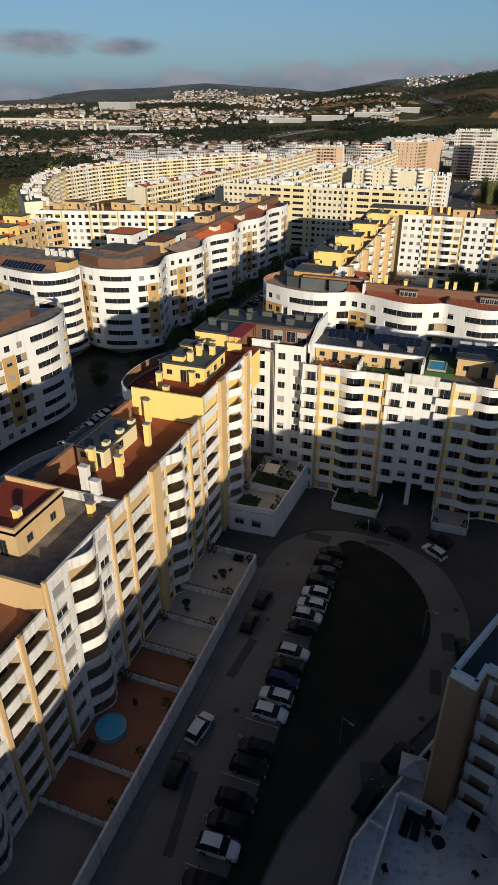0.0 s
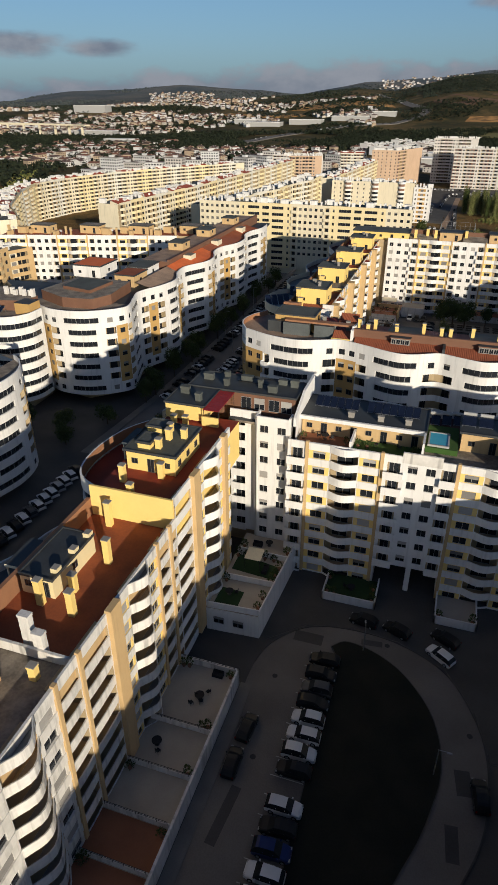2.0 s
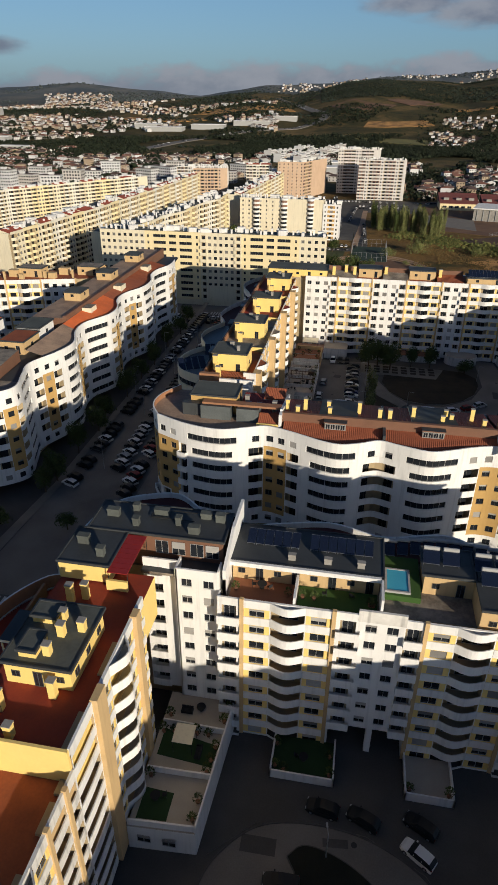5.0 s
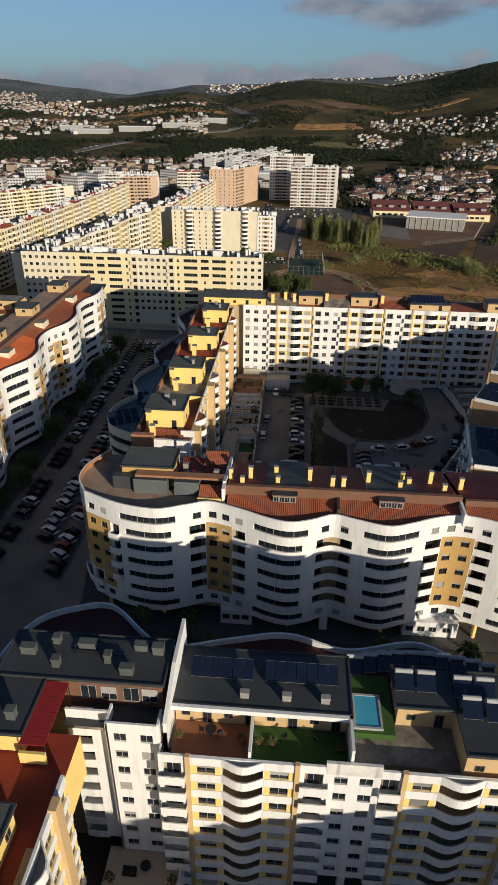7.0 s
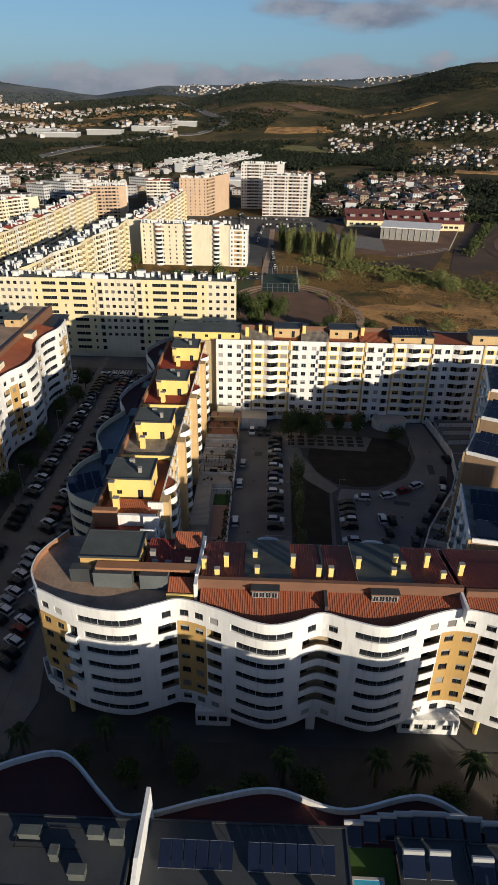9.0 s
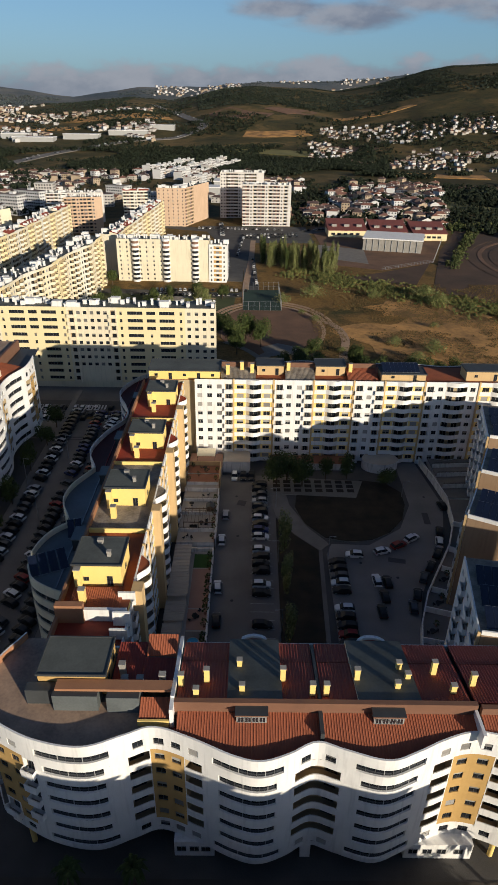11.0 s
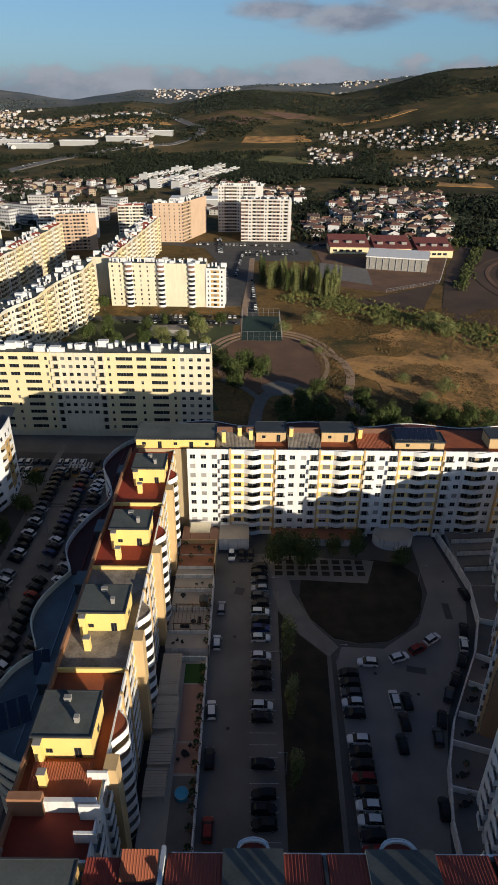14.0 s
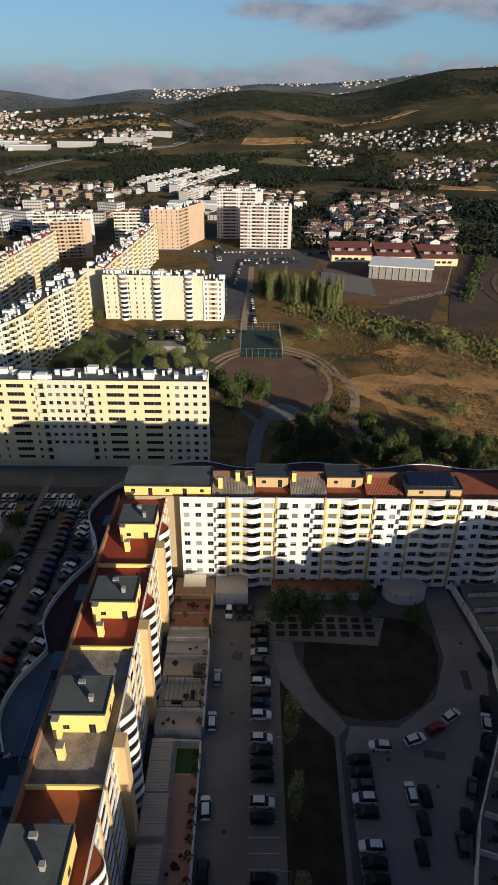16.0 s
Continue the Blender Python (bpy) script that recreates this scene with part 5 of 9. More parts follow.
roof_sheet(C0, pc, 0, pc.length - 12, lambda x, y: (-87, y), 23.5, FELT)
core(C0, [(-88, 20), (-87, 108), (-110, 110), (-110, 20)], -0.3, 23.4, INNER, TERRA)
C2 = building("white and yellow apartment block behind the wavy one")
pc = Path([(-168, 214), (-94, 236)])
J = Mesh()
facade(C2, pc, 0, 9, 2.72, (bay + [(2.7, "s"), (5.6, "p"), (2.4, "s"), (0.5, "t")]) * 3, WHITE, 1.0, J)
tagged(part("glazing", J, C2), "", "", "", "stuff")
roof_clutter(C2, pc, 25, 12, 8, 24, TAN)
core(C2, [(-168, 216), (-94, 238), (-97, 250), (-171, 228)], -0.3, 25, INNER, TERRA)

# ---- cream blocks beyond ----
E_ = building("long cream apartment block with pale yellow bands")
pe = Path([(-129.0, 316.4), (-27.0, 316.4)])
J = Mesh()
YELLOW_RUN = [(3.0, "q"), (7.5, "r"), (4.4, "rrrqqqqqqq"), (7.5, "r"), (3.0, "q")]
for u, run, m in ((0.0, [(21.0, "ppppppppww")], CREAM), (21.0, YELLOW_RUN, CREAM_Y), (46.4, [(3.0, "s"), (12.6, "ppppppppww"), (3.0, "s")], CREAM), (65.0, YELLOW_RUN, CREAM_Y), (90.4, [(11.6, "p")], CREAM)):
    facade(E_, pe, -3.5, 10, 2.9, run, m, 0.8, J, u0=u)
tagged(part("glazing", J, E_), "", "", "", "stuff")
roof_clutter(E_, pe, 25.6, 12, 3, 44)
core(E_, [(-129, 317.6), (-27.6, 317.6), (-27.6, 329), (-129, 329)], -7, 25.6, CREAM, GREYROOF)


def far_block(label, pts, depth, z0, n, h=2.8, wall=None, accent=None, cells=None, name="apartment_building", bands=0, red=0):
    b = building(label, "", name)
    p = Path(pts)
    J = Mesh()
    cells = cells or [(5.5, "p"), (4.5, "v"), (3.0, "y"), (4.5, "l")]
    row = []
    while sum(c[0] for c in row) + sum(c[0] for c in cells) < p.length:
        row += cells
    rest = p.length - sum(c[0] for c in row)
    if rest > 0.3:
        row.append((rest, "w"))
    if bands:
        u, i = 0.0, 0
        while row:
            piece, row = row[:bands], row[bands:]
            facade(b, p, z0, n, h, piece, (CREAM, CREAM_Y, CREAM, PALE)[i % 4], 0.8 + 0.35 * (i % 2), J, accent=accent or CREAM_Y, u0=u)
            u, i = u + sum(c[0] for c in piece), i + 1
    else:
        facade(b, p, z0, n, h, row, wall or CREAM, 0.8, J, accent=accent or CREAM_Y)
    tagged(part("glazing", J, b), "", "", "", "stuff")
    roof_clutter(b, p, z0 + n * h + 0.1, depth, int(p.length), int(p.length / 2.1))
    poly = [p.at(u, -1.5)[:2] for u in p.u] + [p.at(u, -depth)[:2] for u in reversed(p.u)]
    core(b, poly, z0 - 6, z0 + n * h + 0.1, wall or CREAM, GREYROOF)
    if red:
        k = int(p.length / 13)
        for i in range(k):
            if (i * 7 + red) % 5 < 3:
                u0, u1 = p.length * i / k, p.length * (i + 0.93) / k
                M, z = Mesh(), z0 + n * h + 0.2
                A, B2, C, D2 = p.at(u0, -0.5, z), p.at(u1, -0.5, z), p.at(u1, -6.0, z + 1.5), p.at(u0, -6.0, z + 1.5)
                M.face((A, B2, C, D2), ROOFRED)
                M.face((D2, C, p.at(u1, -6.0, z - 0.1), p.at(u0, -6.0, z - 0.1)), CREAM)
                M.face((A, D2, p.at(u0, -6.0, z - 0.1)), CREAM)
                M.face((B2, p.at(u1, -6.0, z - 0.1), C), CREAM)
                part("tiled_roof", M, b)
    return b, p, z0 + n * h


far_block("cream apartment block with round white balcony towers", [(-97, 485), (-40, 484)], 14, -6.3, 9, 2.75, cells=[(8.5, "q"), (12.0, "q"), (9.0, "q")])
hb = building("stacks of round white balconies on a cream block", "round balcony stacks", "balcony_tower")
for x in (-85.5, -66.5, -48.5):
    for k in range(10):
        z = -6.3 + 2.75 * k
        M = Mesh()
        M.tube(x, 484.6, z, z + 1.25, 2.5, 2.5, WHITE, 14)
        part("balcony", M, hb)
        if k < 9:
            M = Mesh()
            M.tube(x, 484.8, z + 1.25, z + 2.75, 2.2, 2.2, TOWER_BROWN if k > 6 else GLASS, 14)
            part("glazed_bay", M, hb)
far_block("white apartment block with brown panels", [(-40, 483.5), (-29, 483)], 14, -6.3, 8, 2.8, WHITE, OCHRE, [(3, "q"), (5, "y"), (3, "q")])
far_block("cream apartment row with yellow balcony bands", [(-128, 330), (-121, 352), (-119, 378), (-112, 400), (-111, 425), (-104, 450), (-103, 480)], 14, -6.3, 10, cells=[(4.6, "v"), (2.6, "y"), (3.0, "p"), (4.6, "v")], bands=4)
far_block("cream apartment row with balconies", [(-98, 500), (-88, 650)], 14, -6.3, 9, cells=[(4.6, "v"), (2.6, "y"), (3.0, "p"), (4.6, "v")], bands=4, red=1)
far_block("cream apartment row with balconies and red roofs", [(-174, 318), (-164, 400), (-157, 500), (-154, 600)], 14, -6.3, 10, cells=[(4.6, "v"), (2.6, "y"), (3.0, "p"), (4.6, "v")], bands=3, red=2)
far_block("long curved cream apartment row", [(-212, 286), (-243, 320), (-276, 376), (-289, 410), (-286, 445), (-272, 492), (-244, 543), (-203, 606)], 14, -6.3, 9, 2.66, cells=[(4.6, "v"), (2.6, "y"), (3.0, "p"), (4.6, "v")], bands=4, red=4)
far_block("cream tower block with brown balcony bands", [(-98, 681), (-73, 682), (-55, 734)], 15, -6.3, 11, 2.9, TANPINK, TOWER_BROWN, [(12.0, "q"), (12.9, "q"), (3.2, "y"), (4.4, "l"), (3.0, "l"), (3.2, "y"), (5.0, "l")])
far_block("white tower block with brown balcony bands", [(-22, 690), (22, 690)], 18, -6.3, 12, 2.9, TOWER, TOWER_BROWN, [(3.2, "y"), (3.2, "y"), (3.0, "p"), (4.4, "l")])
far_block("white tower block with many storeys", [(-44, 735), (-2, 735)], 18, -6.3, 14, 2.9, TOWER, TOWER_BROWN)
far_block("cream and brown apartment block", [(-170, 640), (-140, 648)], 14, -6.3, 10, 2.8, TANPINK, TOWER_BROWN, [(3.0, "l"), (3.0, "y"), (4.0, "l"), (2.6, "p")])
far_block("white apartment block with brown bands", [(-200, 690), (-150, 700)], 14, -6.3, 9, 2.8, TOWER, TOWER_BROWN, [(4.0, "l"), (3.0, "y"), (4.0, "l"), (2.6, "p")])
far_block("cream apartment block with red roof", [(-130, 690), (-105, 694)], 14, -6.3, 10, 2.8, PALE, TOWER_BROWN, [(3.0, "l"), (3.0, "y"), (4.0, "l"), (2.6, "p")], red=2)
far_block("tan apartment block with terracotta roofs", [(-190, 178), (-160, 192), (-152, 212)], 14, -0.3, 8, 2.75, TAN, CREAM)
T1 = building("stepped tan apartment block with orange tiled roofs")
for x, y, w, d, z, m in ((-163, 196, 16, 13, 23.2, ORANGE), (-156, 180, 15, 15, 22.4, REDROOF), (-149, 166, 15, 13, 21.6, ORANGE), (-170, 172, 15, 14, 20.5, FELT), (-178, 188, 16, 14, 21.0, REDROOF), (-143, 153, 13, 12, 20.6, FELT)):
    p = Path([(x - w / 2, y - d / 2), (x + w / 2, y - d / 2), (x + w / 2, y + d / 2)])
    J = Mesh()
    facade(T1, p, z - 22.0, 8, 2.75, [(w * 0.3, "p"), (w * 0.4, "v"), (w * 0.3, "p"), (d * 0.3, "y"), (d * 0.4, "v"), (d * 0.3, "p")], TAN, 0.9, J)
    tagged(part("glazing", J, T1), "", "", "", "stuff")
    core(T1, rect(x - w / 2 + 0.3, y - d / 2 + 1.5, x + w / 2 - 1.5, y + d / 2), -0.3, z - 0.2, TAN, m)
    penthouse(T1, x - w * 0.25, y - d * 0.1, x + w * 0.25, y + d * 0.3, z - 0.2, 3.4, YELLOW, FELT, 2, 1, 0.3)
    for k in range(2):
        M = Mesh()
        xa = x - w * 0.45 + k * w * 0.62
        M.face(((xa, y - d * 0.42, z), (xa + w * 0.26, y - d * 0.42, z), (xa + w * 0.26, y - d * 0.12, z + 1.5), (xa, y - d * 0.12, z + 1.5)), ORANGE)
        M.face(((xa + w * 0.26, y - d * 0.12, z + 1.5), (xa + w * 0.26, y + 0.1, z), (xa, y + 0.1, z), (xa, y - d * 0.12, z + 1.5)), ORANGE)
        part("tiled_roof", M, T1)
C3 = building("white apartment block with curved front and roof solar panels")
p = Path([(-150, 141), (-136, 137), (-122, 134.6), (-114, 132.6), (-107.5, 131.4), (-102.4, 132.5), (-99.6, 136.5), (-99.4, 141.6)], True)
facade(C3, p, 3.2, 7, 2.95, [(8.0, "RrrrrrR"), (1.2, "w"), (2.8, "plllllp"), (3.2, "pooooop"), (2.8, "plllllp"), (1.2, "w"), (8.5, "RrrrrrR"), (1.2, "w"), (3.0, "pooooop"), (2.8, "plllllp"), (9.0, "RrrrrrR"), (p.length - 43.7, "RrrrrrR")], WHITE, 1.2, dark=True)
core(C3, [(-150, 145), (-122, 138.5), (-110, 136.5), (-103, 137.5), (-103, 148), (-118, 154), (-150, 156)], -0.3, 23.7, INNER, FELT)
roof_sheet(C3, p, 0, p.length, lambda x, y: (min(x, -103), 139.5 if x > -115 else 146), 23.9, FELT)
M = Mesh()
M.prism([(-146, 146), (-124, 141.5), (-110.5, 140.5), (-104, 142), (-104, 147), (-120, 152), (-146, 154)], 23.6, 26.2, BROWN, FELT)
part("rooftop_storey", M, C3)
M = Mesh()
M.box(-104.6, 138.4, 23.6, -100.4, 142.6, 26.6, OCHRE, DARKROOF)
part("rooftop_room", M, C3)
solar_rows([(-121.5 + 1.22 * i, 137.9 - 0.16 * i) for i in range(12)], 24.0, 32, 1.1, 2.6, -7)
for i in range(7):
    M = Mesh()
    x, y = -112.6 + 1.3 * i, 145.4 + 0.7 * (i % 2)
    M.box(x, y, 26.2, x + 0.9, y + 0.8, 28.2 - 0.3 * (i % 3), WHITE_OLD, CONCRETE)
    part("chimney", M, C3)
penthouse(C1, -112, 176, -103, 186, 23.6, 3.2, WHITE, ORANGE, 2, 1, 0.3)
for x, y in ((-160, 224), (-142, 229), (-124, 234), (-106, 240)):
    penthouse(C2, x, y, x + 8, y + 5, 25, 2.8, TAN, FELT, 2, 1, 0.2)


# ---- first courtyard ----
ISLAND = [(-14.0, 81.5), (-12.3, 83.0), (-9, 82.6), (-5.5, 81.0), (-2.6, 78.5), (0.2, 74.6), (1.7, 70.2), (2.0, 66), (1.4, 62.5), (0.2, 58), (-1.4, 54), (-3.4, 49), (-5.5, 44.2), (-7.4, 38.5), (-8.9, 34.3), (-10, 26), (-12.6, 26), (-13.0, 80)]
ISLAND = [tuple(q) for q in Path(ISLAND[:16], True).pts] + ISLAND[16:]
RING = [tuple(q) for q in Path([(-24, 70), (-23.7, 75.6), (-22.2, 80.0), (-18, 84.2), (-12, 85.6), (-5, 85.0), (1.5, 81.8), (5.4, 76), (7.2, 69.5), (6.8, 61), (4.2, 54), (0.4, 46.5), (-2.4, 38), (-3.4, 30)], True).pts]
slab("road_apron", [(-24, 10)] + RING + [(-3.4, 10)], 0.0, 0.035, ROAD, "worn grey courtyard road", "road")
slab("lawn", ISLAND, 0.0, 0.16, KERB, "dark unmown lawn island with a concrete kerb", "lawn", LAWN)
for i in range(22):
    M = Mesh()
    M.box(-17.0, 26.2 + 2.42 * i, 0.036, -12.7, 26.3 + 2.42 * i, 0.042, PAINT)
    tagged(part("bay_line", M), "faded white parking bay line on asphalt", "road marking", "parking bay lines", "structure")


def wall_run(name, pts, z0, z1, t, m, label, category="wall"):
    M = Mesh()
    for a, c in zip(pts, pts[1:]):
        p = Path([a, c])
        bar(M, p, 0, p.length, -t, 0, z0, z1, m)
        side(M, p, 0, -t, 0, z0, z1, m)
        q = Path([c, a])
        band(M, q, 0, q.length, t, z0, z1, m)
    return tagged(part(name, M), label, category, "", "structure")


def railing(x0, y0, x1, y1, z, h=0.9, label="thin dark metal railing on a terrace wall"):
    rail = thing("railing", label, "railing", "terrace railings", "", (x0, y0, z))
    d = Vector((x1 - x0, y1 - y0))
    p = Path([(0, 0), d])
    M = Mesh()
    bar(M, p, 0, p.length, -0.04, 0, h - 0.05, h, METAL)
    bar(M, p, 0, p.length, -0.04, 0, h * 0.5, h * 0.5 + 0.03, METAL)
    part("rail", M, rail)
    n = max(2, int(p.length / 1.1))
    for i in range(n + 1):
        M = Mesh()
        x, y, _ = p.at(p.length * i / n)
        M.box(x - 0.025, y - 0.025, 0, x + 0.025, y + 0.025, h, METAL)
        part("post", M, rail)
    return rail


wall_run("kerb", ISLAND + ISLAND[:1], 0.0, 0.165, 0.12, KERB, "dark worn concrete kerb round the lawn island", "kerb")
wall_run("kerb", RING[8:-24], 0.0, 0.16, 0.16, KERB, "concrete kerb along the curved road", "kerb")
patches = random.Random(17)
for x, y, w, d in ((-17.6, 82.2, 4.2, 2.0), (4.6, 66.0, 1.8, 3.2), (-1.6, 42.6, 2.2, 5.0), (-20.6, 54, 1.2, 7), (-19.4, 33, 1.0, 9), (-8.6, 84.0, 3, 1.0), (3.6, 58.6, 1.4, 4.0), (20.6, 205, 4, 1.6), (-16, 228, 2.2, 2.4), (31.6, 222, 1.6, 5)):
    a = patches.uniform(-0.25, 0.25)
    c, n = math.cos(a), math.sin(a)
    slab("road_patch", [(x + c * p - n * q, y + n * p + c * q) for p, q in ((-w / 2, -d / 2), (w / 2, -d / 2), (w / 2, d / 2), (-w / 2, d / 2))], 0.0, 0.046, ASPHALT, "dark repaired patch in the road surface", "road")
for x, y in ((-20.4, 74.0), (-19.6, 61.6), (5.2, 72.6), (2.6, 52.6), (-6.4, 84.2), (-18.4, 46.2), (-17.4, 231.2), (-16.8, 213.6), (-17.6, 191), (12, 204), (19.6, 199), (33.4, 232)):
    M = Mesh()
    M.tube(x, y, 0.0, 0.05, 0.36, 0.36, METAL, 14)
    tagged(part("manhole_cover", M), "round dark iron manhole cover in the road", "manhole cover", "manhole covers", "structure")

# terraces in front of wing S, on a podium
slab("podium", rect(-33, 10, -24.7, 71.2), 0.0, 1.9, WHITE_OLD, "raised white terrace podium before the apartment wing", "terrace", TILE_GREY)
YARDS = ((61.5, 70.9, TILE_GREY), (55.4, 61.3, TILE_GREY), (49.8, 55.2, TILE_GREY), (44.8, 49.6, TILE_RED), (33.5, 44.6, TILE_RED), (28.1, 33.3, TILE_RED), (12, 27.9, PAVING))
for y0, y1, m in YARDS:
    slab("terrace_floor", rect(-32.9, y0, -25.0, y1), 1.9, 1.93, m, "tiled terrace floor", "terrace floor")
    wall_run("terrace_wall", [(-32.9, y1 + 0.1), (-25.0, y1 + 0.1)], 1.9, 2.75, 0.18, WHITE_OLD, "low white terrace wall")
    railing(-32.6, y1 + 0.05, -25.2, y1 + 0.05, 2.75, 0.5)
wall_run("terrace_wall", [(-24.6, 10), (-24.6, 71.2)], 0.0, 2.9, 0.3, WHITE_OLD, "stained white terrace wall beside the lane")
wall_run("terrace_wall", [(-24.6, 71.2), (-33, 71.2)], 0.0, 2.9, 0.3, WHITE_OLD, "stained white terrace wall beside the lane")
slab("pavement", [(-24.5, 10), (-24.5, 71.5), (-23.0, 71.5), (-22.8, 66), (-23.2, 10)], 0, 0.15, PAVING, "narrow paved footway along the terrace wall", "pavement")
# annex with a roof terrace at the corner
annex = thing("annex", "low white corner building with a turfed roof terrace", "building")
M = Mesh()
M.prism([(-32.5, 79.3), (-24.5, 79.8), (-23.4, 98.2), (-32.5, 98.2)], 0, 4.2, WHITE, TILE_GREY)
part("body", M, annex)
M = Mesh()
M.prism([(-31.8, 80.4), (-28.2, 80.6), (-28.2, 84.0), (-31.8, 84.2)], 4.2, 4.24, SHADED_TURF)
part("turf", M, annex)
M = Mesh()
M.prism([(-31.8, 88.6), (-24.6, 88.0), (-24.3, 91), (-31.8, 92.4)], 4.2, 4.24, SHADED_TURF)
part("turf", M, annex)
for a, c in (((-32.5, 79.5), (-24.5, 80.0)), ((-24.5, 79.9), (-23.4, 98.2)), ((-32.2, 86.2), (-24.3, 86.4)), ((-32.2, 93.0), (-23.8, 92.8))):
    M = Mesh()
    p = Path([a, c])
    bar(M, p, 0, p.length, -0.2, 0.0, 4.2, 5.2, WHITE)
    q = Path([c, a])
    band(M, q, 0, q.length, 0.2, 4.2, 5.2, WHITE)
    part("parapet", M, annex)
for x in (-30.6, -27.6):
    part("window", window_mesh(1.6, 1.2, 0.3), annex, "", Matrix.Translation((x, 79.36, 1.6)))
aw = thing("awning", "square beige awning over a roof terrace", "awning", "", "", (-28.6, 90.4, 4.24))
M = Mesh()
M.face(((-1.3, -1.3, 2.2), (1.3, -1.3, 2.2), (1.3, 1.3, 2.5), (-1.3, 1.3, 2.5)), CREAM)
M.face(((-1.3, 1.3, 2.46), (1.3, 1.3, 2.46), (1.3, -1.3, 2.16), (-1.3, -1.3, 2.16)), CREAM)
part("canopy", M, aw)
for x, y in ((-1.25, -1.25), (1.2, -1.25), (-1.25, 1.2), (1.2, 1.2)):
    M = Mesh()
    M.box(x, y, 0, x + 0.05, y + 0.05, 2.2, METAL)
    part("post", M, aw)
# front gardens of block A
for x0, x1, m in ((-17.6, -9.3, SHADED_TURF), (-0.4, 5.7, TILE_GREY)):
    slab("garden_floor", rect(x0, 91.0, x1, 96.7), 0.0, 0.7, CONCRETE, "small raised front garden", "garden", m)
    wall_run("garden_wall", [(x0, 90.8), (x1, 90.8)], 0, 1.6, 0.2, WHITE, "white garden wall before the block")
    wall_run("garden_wall", [(x1, 90.8), (x1, 96.7)], 0, 1.6, 0.2, WHITE, "white garden wall before the block")
    wall_run("garden_wall", [(x0, 96.7), (x0, 90.8)], 0, 1.6, 0.2, WHITE, "white garden wall before the block")
slab("forecourt", [(-23.4, 80), (-18.4, 84.6), (-12, 86.0), (-5, 85.4), (1.8, 82.2), (5.8, 76.2), (7.6, 69.5), (30, 69), (30, 98), (-23.4, 98)], 0, 0.12, PAVING, "paved forecourt with a kerb", "pavement", ASPHALT)

# east wing of the first courtyard
EW = building("white and tan apartment wing with roof terraces")
M = Mesh()
M.prism([(3.6, 40.6), (5.7, 39.8), (6.5, 42.1), (22, 37.0), (26, 46.4), (8.8, 52.5)], 0, 20.9, TAN_SHADED, DARKROOF)
part("body", M, EW)
for a, c in (((3.6, 40.6), (8.8, 52.5)), ((5.7, 39.8), (3.6, 40.6)), ((6.5, 42.1), (5.7, 39.8)), ((22, 37.0), (6.5, 42.1))):
    M = Mesh()
    p = Path([c, a])
    bar(M, p, 0, p.length, -0.3, 0.05, 20.9, 21.9, WHITE)
    q = Path([a, c])
    band(M, q, 0, q.length, 0.3, 20.9, 21.9, WHITE)
    part("parapet", M, EW)
p = Path([(8.8, 52.5), (3.6, 40.6)])
facade(EW, p, 3.6, 6, 2.8, [(0.3, "t"), (3.9, "l"), (0.3, "t"), (4.0, "l"), (0.3, "t"), (3.8, "l"), (0.3, "t")], WHITE, 0)
# Rooftop room out of view, added to lift the shadow on block A
penthouse(EW, 13, 45.6, 20, 48, 20.9, 4.2, TAN)
p = Path([(6.8, 42.0), (21.5, 37.1)])
facade(EW, p, 3.0, 6, 2.9, [(3.0, "s"), (3.2, "p"), (4.4, "v"), (3.4, "p")], WHITE, 0, bow=0.7)
# Two unseen blocks, added to throw shade over the first courtyard
M = Mesh()
M.prism([(16, 51), (22, 76), (36, 76), (36, 51)], 0, 26, TAN, FELT)
M.prism([(16, -60), (16, 33), (36, 33), (36, -60)], 0, 28.5, TAN, FELT)
part("far_units", M, EW)
p = Path([(22, 76), (16, 51)])
facade(EW, p, 1, 9, 2.72, [(25, "w")], WHITE, 0.8)
slab("podium", [(-3.0, 24), (-2.3, 33.9), (0.6, 40.6), (6.4, 52.4), (20, 52), (20, 24)], 0, 3.0, WHITE_OLD, "raised white terrace podium beside the road", "terrace", WHITE_OLD)
wall_run("terrace_wall", [(6.4, 52.4), (0.6, 40.6), (-2.3, 33.9), (-3.0, 24)], 0, 4.0, 0.25, WHITE_OLD, "white terrace wall along the curved road")
wall_run("terrace_wall", [(0.2, 28), (0.2, 31), (1.3, 39.9), (3.6, 39.6), (5.9, 38.9)], 3.0, 4.1, 0.25, WHITE, "white terrace wall")
wall_run("terrace_wall", [(-1.3, 36.4), (0.8, 35.8)], 3.0, 4.0, 0.2, WHITE_OLD, "low white terrace wall")
wall_run("terrace_wall", [(1.0, 44.4), (4.4, 43.4)], 3.0, 4.0, 0.2, WHITE_OLD, "low white terrace wall")
gz = thing("gazebo", "white pyramid canopy on four thin posts on a terrace", "gazebo", "", "", (2.2, 42.6, 3.0))
M = Mesh()
for a, c in (((-1.3, -1.3), (1.3, -1.3)), ((1.3, -1.3), (1.3, 1.3)), ((1.3, 1.3), (-1.3, 1.3)), ((-1.3, 1.3), (-1.3, -1.3))):
    M.face(((*a, 2.0), (*c, 2.0), (0, 0, 2.8)), FRAME)
    M.face(((0, 0, 2.76), (*c, 1.8), (*a, 1.8)), FRAME)
    M.face(((*a, 1.8), (*c, 1.8), (*c, 2.0), (*a, 2.0)), FRAME)
part("canopy", M, gz)
